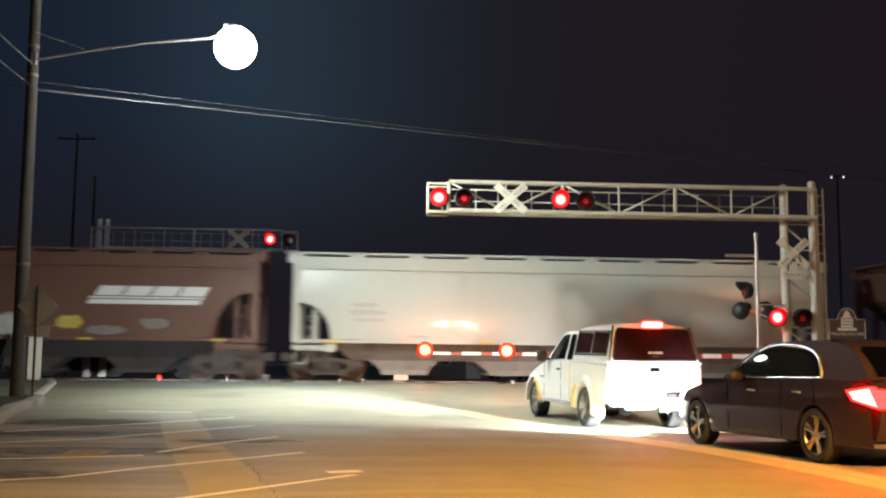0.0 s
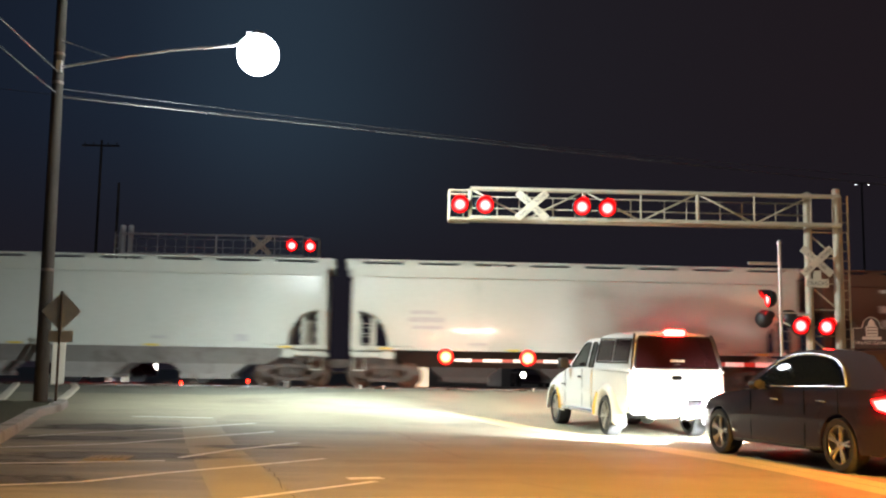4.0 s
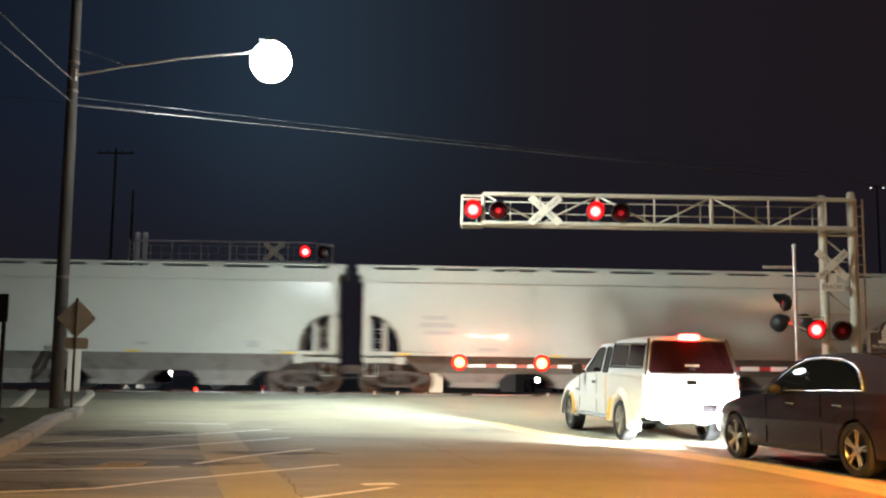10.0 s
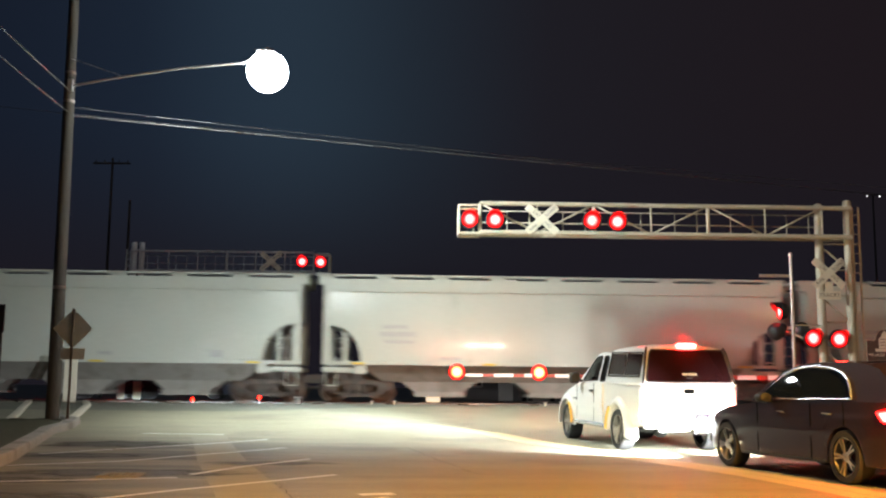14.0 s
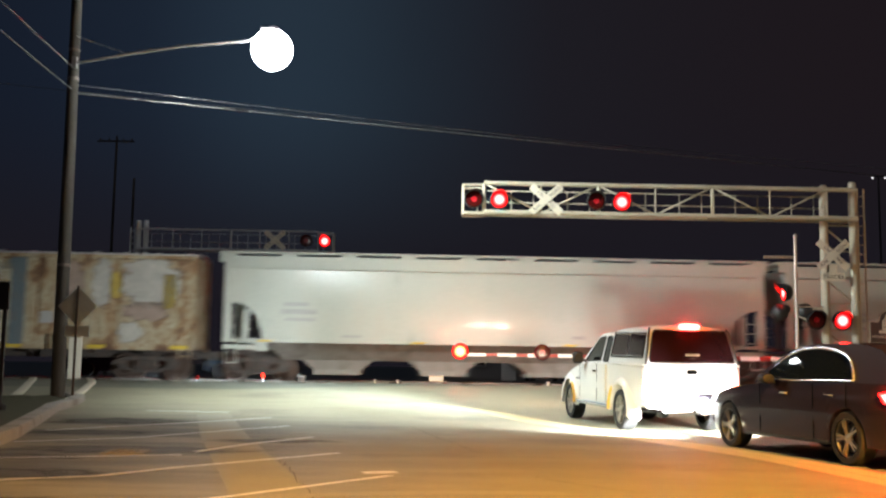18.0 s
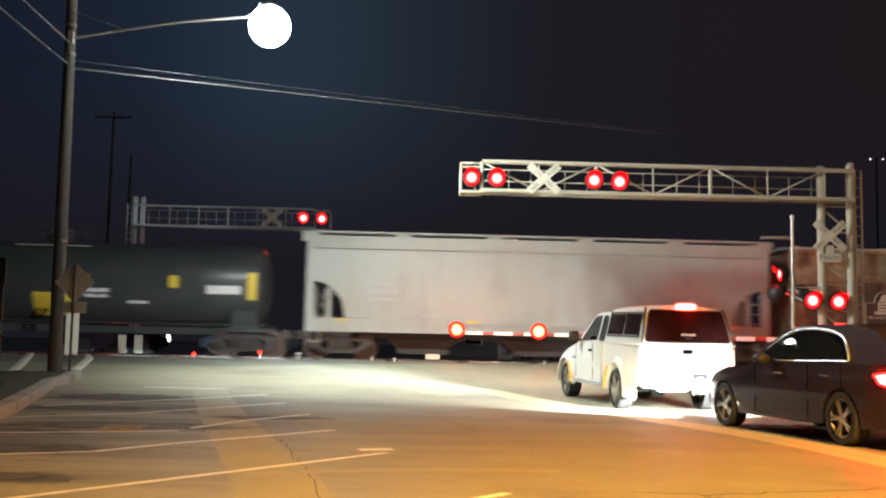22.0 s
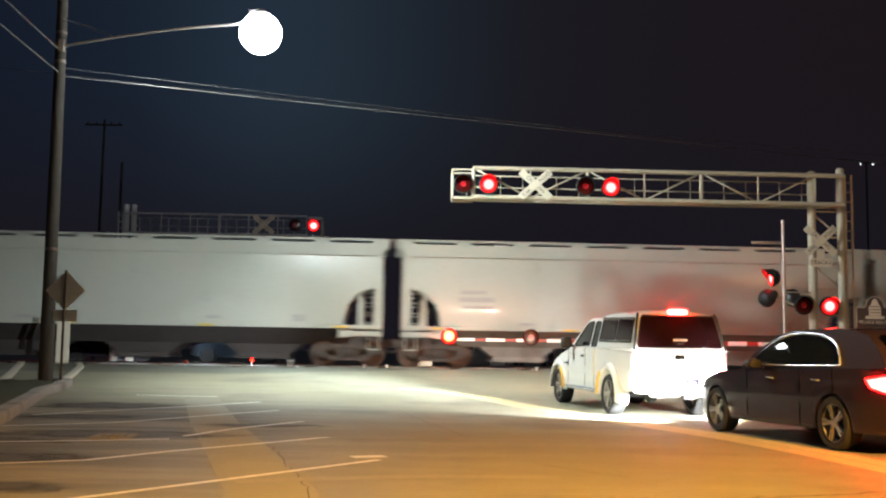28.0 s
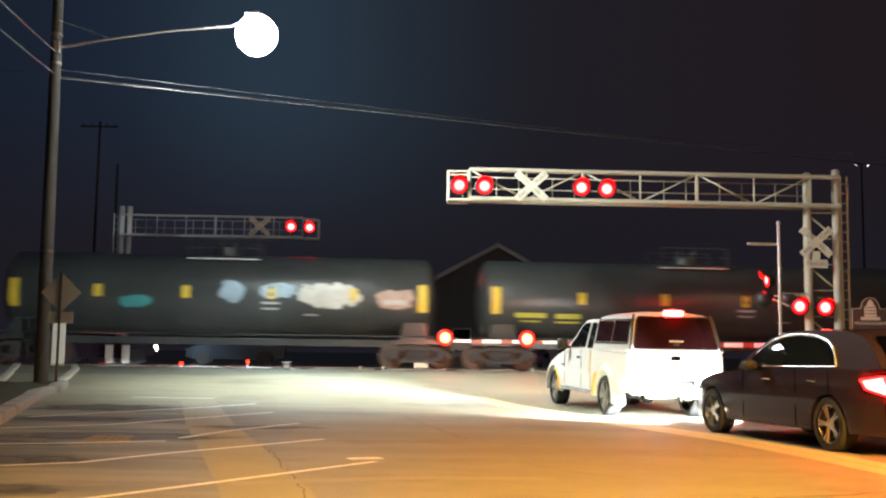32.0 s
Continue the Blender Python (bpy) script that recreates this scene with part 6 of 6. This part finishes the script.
        # amber strips stand in for yellow light on the flare edges
        for cx, y, g in ((0, 1.015, 1), (3.26, 1.022, -1)):
            pts = [(cx + g * .50 * math.cos(a), e * y, .40 + .50 * math.sin(a)) for a in [radians(-4 + 56 * i / 7) for i in range(8)]]
            part("flare_edge", pipe(bm_new(), pts, .032, 6), M_AMBER, car, "amber trim for yellow light along the wheel flare")
        bm = tube(bm_new(), (.62, e * .97, .41), (2.72, e * .97, .41), .045, n=10)
        for x in (.9, 1.7, 2.5):
            tube(bm, (x, e * .97, .41), (x, e * .80, .46), .025, n=6)
        part("side_step", bm, M_SATIN, car, "tubular side step")
        part("rocker", box(bm_new(), (1.65, e * .885, .43), (1.9, .06, .10)), M_TRIM, car)
        # tail lamps
        bm = chamfer(box(bm_new(), (-1.13, e * .845, 1.0), (.08, .12, .34)), .02)
        part("tail_lamp", bm, M_TAIL_DIM, car, "upright red tail lamp")
        bm = chamfer(box(bm_new(), (3.88, e * .66, .86), (.2, .3, .16)), .03)
        part("headlamp", bm, M_HEAD, car, "white headlamp, lit")
    # bed cap
    cs = lambda z: .905 - .17 * (z - 1.24) / .78
    cap = [(-1.20, 1.225), (-1.05, 1.84), (-.98, 1.93), (-.86, 1.975), (-.3, 2.0), (.4, 1.99), (.74, 1.965), (.82, 1.90), (.83, 1.235)]
    part("bed_cap", prism(bm_new(), cap, (-.905, -.87, -.78, -.4, 0, .4, .78, .87, .905), lambda x, y, z: (x, y * cs(z) / .905, z - .07 * (abs(y) / .905) ** 4 * (z > 1.6))), M_TRUCK_W, car)
    for e in (-1, 1):
        part("cap_rail", chamfer(box(bm_new(), (-.17, e * .905, 1.255), (2.02, .05, .05)), .012), M_TRUCK_W, car)
        for x0, x1, r0, r1 in ((-.96, -.20, -.92, -.17), (-.12, .70, -.09, .70)):
            pts = [(x, e * (cs(z) + .006), z) for x, z in ((x0, 1.42), (r0, 1.80), (r1, 1.82), (x1, 1.42))]
            part("cap_window", panel(bm_new(), pts if e < 0 else pts[::-1], .005), M_CAP_GLASS, car, "sliding cap window tinted with the brake lamp's red glow")
        pts = [(x, e * (cs(z) + .012), z) for x, z in ((-.99, 1.39), (-.95, 1.83), (.73, 1.85), (.73, 1.39))]
        part("window_trim", pipe(bm_new(), pts + pts[:1], .014, 5), M_TRIM, car)
        part("cap_edge", pipe(bm_new(), [(-1.19, e * .885, 1.25), (-1.05, e * .775, 1.84), (-.99, e * .745, 1.92)], .022, 6), M_TRIM, car)
    # rear hatch glass, tailgate, bumper
    hatch = [(-1.19, .83, 1.30), (-1.19, -.83, 1.30), (-1.17, -.845, 1.36), (-1.07, -.745, 1.83), (-1.055, -.70, 1.885), (-1.055, .70, 1.885), (-1.07, .745, 1.83), (-1.17, .845, 1.36)]
    part("rear_hatch", panel(bm_new(), [(x - .012, y * .97, z) for x, y, z in hatch[::-1]], .006), M_CAP_GLASS, car, "dark cap window tinted with the brake lamp's red")
    part("window_trim", pipe(bm_new(), [(x - .02, y * .97, z) for x, y, z in hatch + hatch[:1]], .014, 6), M_TRIM, car)
    for k, w in enumerate((.05, .04, .045, .04, .05)):
        part("sticker", box(bm_new(), (-1.20, .11 - k * .055, 1.44), (.006, w, .035)), M_SIGN_W, car, "small pale sticker mark")
    part("hatch_handle", chamfer(box(bm_new(), (-1.205, 0, 1.375), (.02, .12, .025)), .006), M_TRIM, car)
    part("tailgate", chamfer(box(bm_new(), (-1.155, 0, .95), (.05, 1.54, .54)), .02), M_TRUCK_W, car)
    part("tailgate_handle", chamfer(box(bm_new(), (-1.185, 0, 1.13), (.03, .2, .085)), .015), M_SEAM, car)
    bm = lathe(bm_new(), [(.02, -.20), (.04, -.19), (.056, -.14), (.06, 0), (.056, .14), (.04, .19), (.02, .20)], pose(-1.065, 0, 1.955, 90, 0, 0), 16)
    part("brake_lamp", bm, M_TAIL_HOT, car, "high red brake lamp, lit")
    for y in (-.55, .55):
        part("tailgate_seam", box(bm_new(), (-1.172, y, .668), (.04, .42, .03)), M_SEAM, car)
        part("bumper_step", box(bm_new(), (-1.30, y * 1.25, .645), (.14, .34, .02)), M_TRIM, car)
    bm = chamfer(box(bm_new(), (-1.26, 0, .565), (.20, 1.84, .18)), .035)
    box(bm, (-1.25, 0, .45), (.12, 1.2, .07))
    part("rear_bumper", bm, M_TRUCK_W, car)
    part("differential", lathe(bm_new(), [(.03, -.16), (.11, -.12), (.16, 0), (.11, .12), (.03, .16)], pose(-.02, .1, .38, 0, 90, 0), 16), M_TRIM, car)
    part("silencer", tube(bm_new(), (-.75, -.45, .42), (-.2, -.45, .42), .10, n=12), M_GALV, car)
    part("number_plate", box(bm_new(), (-1.365, 0, .60), (.01, .31, .15)), M_PLATE, car)
    part("hitch", box(bm_new(), (-1.3, 0, .42), (.3, .08, .08)), M_TRIM, car)
    part("axle", tube(bm_new(), (0, -.75, .38), (0, .75, .38), .06, n=10), M_TRIM, car)
    part("windscreen", panel(bm_new(), [(2.69, -.80, 1.25), (2.69, .80, 1.25), (1.91, .70, 1.77), (1.91, -.70, 1.77)], .006), M_GLASS, car)
    for x in (0, 3.26):
        for e in (-1, 1):
            build_wheel(car, x, e * .84, .385, .26, 5, M_ALLOY, e)
    return car


pickup_home = pose(4.31, 19.84, 0.0, 0, -1.0, 90 + 9.7)
build_pickup(pickup_home)

# beams: the saloon's light falls on the pickup, the pickup's on the train
for side in (-.62, .62):
    a = (sedan_home @ pose(4.08, side, .64)).translation
    b = (sedan_home @ pose(14, 4.0 if side > 0 else -.4, .2)).translation
    lamp("SPOT", "headlamp_beam", look(a, b), 1000 if side > 0 else 900, (0.95, 0.97, 1.0), .08, 76, 1.0)
    b = (sedan_home @ pose(14, 4.0 if side > 0 else .2, -1.5)).translation
    lamp("SPOT", "headlamp_pool", look(a, b), 12000 if side > 0 else 6000, (0.90, 0.96, 1.0), .08, 60, 1.0)
    a = (pickup_home @ pose(4.22, side, .92)).translation
    b = (pickup_home @ pose(18, side * 1.2 + 1.0, .1)).translation
    lamp("SPOT", "headlamp_beam", look(a, b), 1150, (1.0, 0.66, 0.48), .2, 58, 1.0)


# the saloon's low beam to its left, cut off level by an added plate
a = (sedan_home @ pose(3.74, .66, .64)).translation
for az, power in ((27, 120000), (33, 110000)):
    lamp("SPOT", "low_beam", look(a, a + Vector((-math.sin(radians(az)), math.cos(radians(az)), .03))), power, (0.70, 0.87, 1.0), .0015, 15, 1.0)
# plate added ahead of the lamp to block upward light; not a car part
bm = chamfer(box(bm_new(), (3.85, .70, .765), (.36, .20, .012)), .003)
box(bm, (4.02, .74, .704), (.012, .26, .13))
part("beam_cutoff_plate", bm, M_CAR_DARK, sedan)


# ---- beyond the tracks ----
M_SHINGLE = mat("roof_shingle", (0.16, 0.15, 0.15), 0.85, var=0.25, scale=4)
M_SIDING = mat("dark_siding", (0.14, 0.13, 0.13), 0.8, var=0.15, scale=2)
M_FASCIA = mat("pale_fascia", (0.62, 0.60, 0.58), 0.6, var=0.1)


def build_house():
    h = thing("house", pose(4.6, 70, -0.2), "dark gabled building with a pale fascia beyond the tracks", "house")
    part("wall", prism(bm_new(), [(-4.6, 0), (4.2, 0), (4.2, 6.2), (0, 8.6), (-4.6, 6.0)], (0, 11)), M_SIDING, h)
    for a, b in (((0, 8.9), (-5.0, 6.15)), ((0, 8.9), (4.6, 6.35))):
        bm = prism(bm_new(), [a, b, (b[0], b[1] - .2), (a[0], a[1] - .2)], (-.5, 11.5))
        part("roof", bm, M_SHINGLE, h)
        bm = prism(bm_new(), [(a[0], a[1] + .03), (b[0], b[1] + .03), (b[0], b[1] - .28), (a[0], a[1] - .28)], (-.56, -.5))
        part("fascia", bm, M_FASCIA, h, "pale painted fascia board")
    for x in (-2.4, 2.0):
        win = part("window", box(bm_new(), (x, -.03, 2.2), (1.2, .08, 1.6)), M_GLASS, h)
        part("frame", pipe(bm_new(), [(x - .6, -.08, 1.4), (x + .6, -.08, 1.4), (x + .6, -.08, 3.0), (x - .6, -.08, 3.0), (x - .6, -.08, 1.4)], .05, 4), M_FASCIA, win)
    part("door", chamfer(box(bm_new(), (-.2, -.04, 1.1), (1.0, .08, 2.1)), .02), M_FASCIA, h)


build_house()


def build_far_car(m, paint, label, lit):
    """A waiting car beyond the tracks, seen under the wagons."""
    car = thing("waiting_car", m, label, "car", "cars beyond the tracks")
    out = [(-2.2, .35), (-2.25, .8), (-1.9, .98), (-.9, 1.0), (.9, .98), (1.7, .88), (2.15, .72), (2.2, .35)] + arch(1.4, .36, .25, .33, 6) + arch(-1.35, .36, .25, .33, 6)
    part("body", prism(bm_new(), out, (-.88, -.84, 0, .84, .88), lambda x, y, z: (x, y * (1 - .1 * (abs(x) / 2.2) ** 3), z - (.04 if abs(y) > .86 and z > .6 else 0))), paint, car)
    part("cabin", prism(bm_new(), [(-1.6, .98), (-.9, 1.4), (.2, 1.43), (.95, .97)], (-.78, 0, .78), lambda x, y, z: (x, y * (.8 if z > 1.2 else 1), z)), M_GLASS, car)
    for e in (-1, 1):
        bm = lathe(bm_new(), [(.02, -.06), (.13, -.05), (.17, .0), (.13, .05), (.02, .06)], pose(2.12, e * .62, .68, 0, 90, 0), 16)
        shining = lit == e or lit == 2
        part("headlamp", bm, M_HEAD_FAR if shining else M_GLASS, car, "white headlamp, lit" if shining else "")
        for x in (1.4, -1.35):
            bm = lathe(bm_new(), [(.2, -.1), (.32, -.1), (.33, -.05), (.33, .05), (.32, .1), (.2, .1)], pose(x, e * .78, .33, 90, 0, 0), 20)
            part("wheel", bm, M_RUBBER, car)


M_HEAD_FAR = glow("lit_far_headlamp", (1.0, 0.92, 0.80), 12)
# blue in this paint stands in for bluish headlamp glow on the car
M_GLOW_BLUE = mat("headlamp_glow_blue_paint", (0.022, 0.036, 0.055), 0.4, 0.2, var=0.05, bump=0.0, coat=0.5)
build_far_car(pose(-8.9, 47.3, 0.47, 0, 0, 186), M_GLOW_BLUE, "car broadside beyond the tracks, painted blue for headlamp glow", 0)
build_far_car(pose(-14.2, 45.0, 0.47, 0, 0, 12), M_CAR_DARK, "dark car with lit headlamps turning beyond the tracks", 2)
lamp("SPOT", "headlamp_beam", look((-11.7, 45.0, 1.15), (-8.6, 46.6, 0.9)), 260, (0.80, 0.92, 1.0), .06, 60, .6)
build_far_car(pose(5.37, 55.0, 0.37, 0, 0, -88), M_CAR_DARK, "dark car with one lit headlamp waiting beyond the tracks", -1)


def build_track_box(x, y, w, h, m, label):
    b = thing("trackside_box", pose(x, y, ground_z(y), 0, 0, 0), label, "equipment box", "trackside boxes")
    part("body", chamfer(box(bm_new(), (0, 0, h / 2), (w, .3, h)), .02), m, b)
    part("lid", chamfer(box(bm_new(), (0, 0, h + .02), (w + .05, .34, .04)), .01), M_GALV, b)


# added glowing box in place of a bright spot, likely a car's headlamp
build_track_box(-0.34, 43.5, .60, .86, glow("bright_spot_glow", (1.0, 0.80, 0.56), 0.85), "glowing box standing in for a bright spot beyond the tracks")
for x in (3.66, -1.63, -2.43):
    build_track_box(x, 36.15, .07, .09, M_SIGN_W, "tiny white reflector block beside the track")
build_track_box(-5.0, 36.0, .24, .20, M_BOGIE, "small grimy trackside junction box")


def build_reflection_lamp(x, y, z, phase):
    t = thing("marker_lamp", pose(x, y, ground_z(y)), "small red lamp standing in for a signal's reflection on the ground", "lamp", "trackside lamps")
    part("stem", tube(bm_new(), (0, 0, 0), (0, 0, z), .03, n=8), M_GALV, t)
    head = part("lamp_head", chamfer(box(bm_new(), (0, .05, z + .06), (.16, .06, .14)), .015), M_BLACK, t)
    lens = new("lens", SMALL_LENS)
    lens.parent = head
    lens.matrix_basis = pose(0, -.02, z + .06)
    lens["label"] = "red flashing lens"
    lenses.append((lens, phase))


SMALL_LENS = lens_mesh(.06, .45, (M_GATE_RED,) * 5 + (M_RED_OFF, M_RED_OFF))
# made-up lamps that imitate the signals' red reflections on the ground
build_reflection_lamp(-6.36, 36.0, .16, 1)
build_reflection_lamp(-8.69, 36.0, .06, 0)


def build_mast_light(x, y, z):
    t = thing("distant_lamp", pose(x, y, ground_z(y)), "tall distant pole with two small white lamps", "lamp post")
    part("pole", tube(bm_new(), (0, 0, 0), (0, 0, z), .12, .08, 10), M_WOOD, t)
    part("crossarm", box(bm_new(), (0, 0, z), (1.5, .1, .1)), M_WOOD, t)
    for d in (-.56, .56):
        part("lens", lathe(bm_new(), [(.02, -.05), (.06, -.03), (.06, .03), (.02, .05)], pose(d, -.1, z - .12), 12), M_DISTANT, t, "small white lamp")


build_mast_light(38.7, 90, 18.6)


def build_globe_lamp(x, y, z):
    t = thing("garden_lamp", pose(x, y, ground_z(y)), "distant post with one glowing white globe beyond the tracks", "lamp post")
    part("pole", tube(bm_new(), (0, 0, -.1), (0, 0, z - .2), .06, n=10), M_BLACK, t)
    part("globe", lathe(bm_new(), [(.03, -.22), (.15, -.15), (.22, 0), (.15, .15), (.03, .22)], pose(0, 0, z), 16), M_HEAD_FAR, t, "glowing white globe")


build_globe_lamp(12.43, 60, 4.1)


# ---- what moves ----
def motions():
    # the train, and its wheels while it is near
    for car, s0 in train:
        walk(car, [(t, on_track(s0 + run(t))) for t in [i * 1.0 for i in range(33)]])
        for bog in [c for c in car.children if c.name.startswith("bogie")]:
            for ws in [c for c in bog.children if c.name.startswith("wheelset")]:
                home = ws.matrix_basis.translation.copy()
                ts = [i * 0.07 for i in range(458) if abs(s0 + run(i * 0.07)) < 27]
                if not ts:
                    continue
                rows = [(t, pose(*home, 0, math.degrees((s0 + run(t)) / WHEEL_R), 0)) for t in ts]
                if ts[0] > 0:
                    rows.insert(0, (0, rows[0][1]))
                if ts[-1] < 31.9:
                    rows.append((32.0, rows[-1][1]))
                walk(ws, rows)
    # alternate flashing: each lamp insert turns its lit or its dark side out
    half, first = 0.623, 5.80 - 10 * 0.623
    for lens, phase in lenses:
        home = lens.matrix_basis.translation.copy()
        on = phase == 0
        rows = [(0, pose(*home, 0, 0, 0 if on else 180))]
        turn = 0 if on else 180
        k = 1
        while first + k * half < 31.99:
            t = first + k * half
            start = t - 0.10 if turn == 180 else t + 0.115      # the next lamp lights before the last one fades
            if start > 31.9:
                break
            rows.append((start - 0.02, pose(*home, 0, 0, turn)))
            for j in range(4):
                rows.append((start + j * 0.012, pose(*home, 0, 0, turn + j * 60)))
            rows.append((start + 0.056, pose(*home, 0, 0, turn + 180)))
            turn = (turn + 180) % 360
            k += 1
        rows.append((32.0, pose(*home, 0, 0, turn)))
        walk(lens, rows)
    # the dark saloon creeps forward a little
    creep = [(0, -.17), (11.4, -.17), (11.8, -.12), (12.2, -.03), (12.6, 0), (32.0, 0)]
    walk(sedan, [(t, sedan_home @ pose(d, 0, 0)) for t, d in creep])
    for w in sedan_wheels:
        home = w.matrix_basis.copy()
        walk(w, [(t, home @ pose(0, 0, 0, 0, math.degrees(d / .335), 0)) for t, d in creep])


motions()
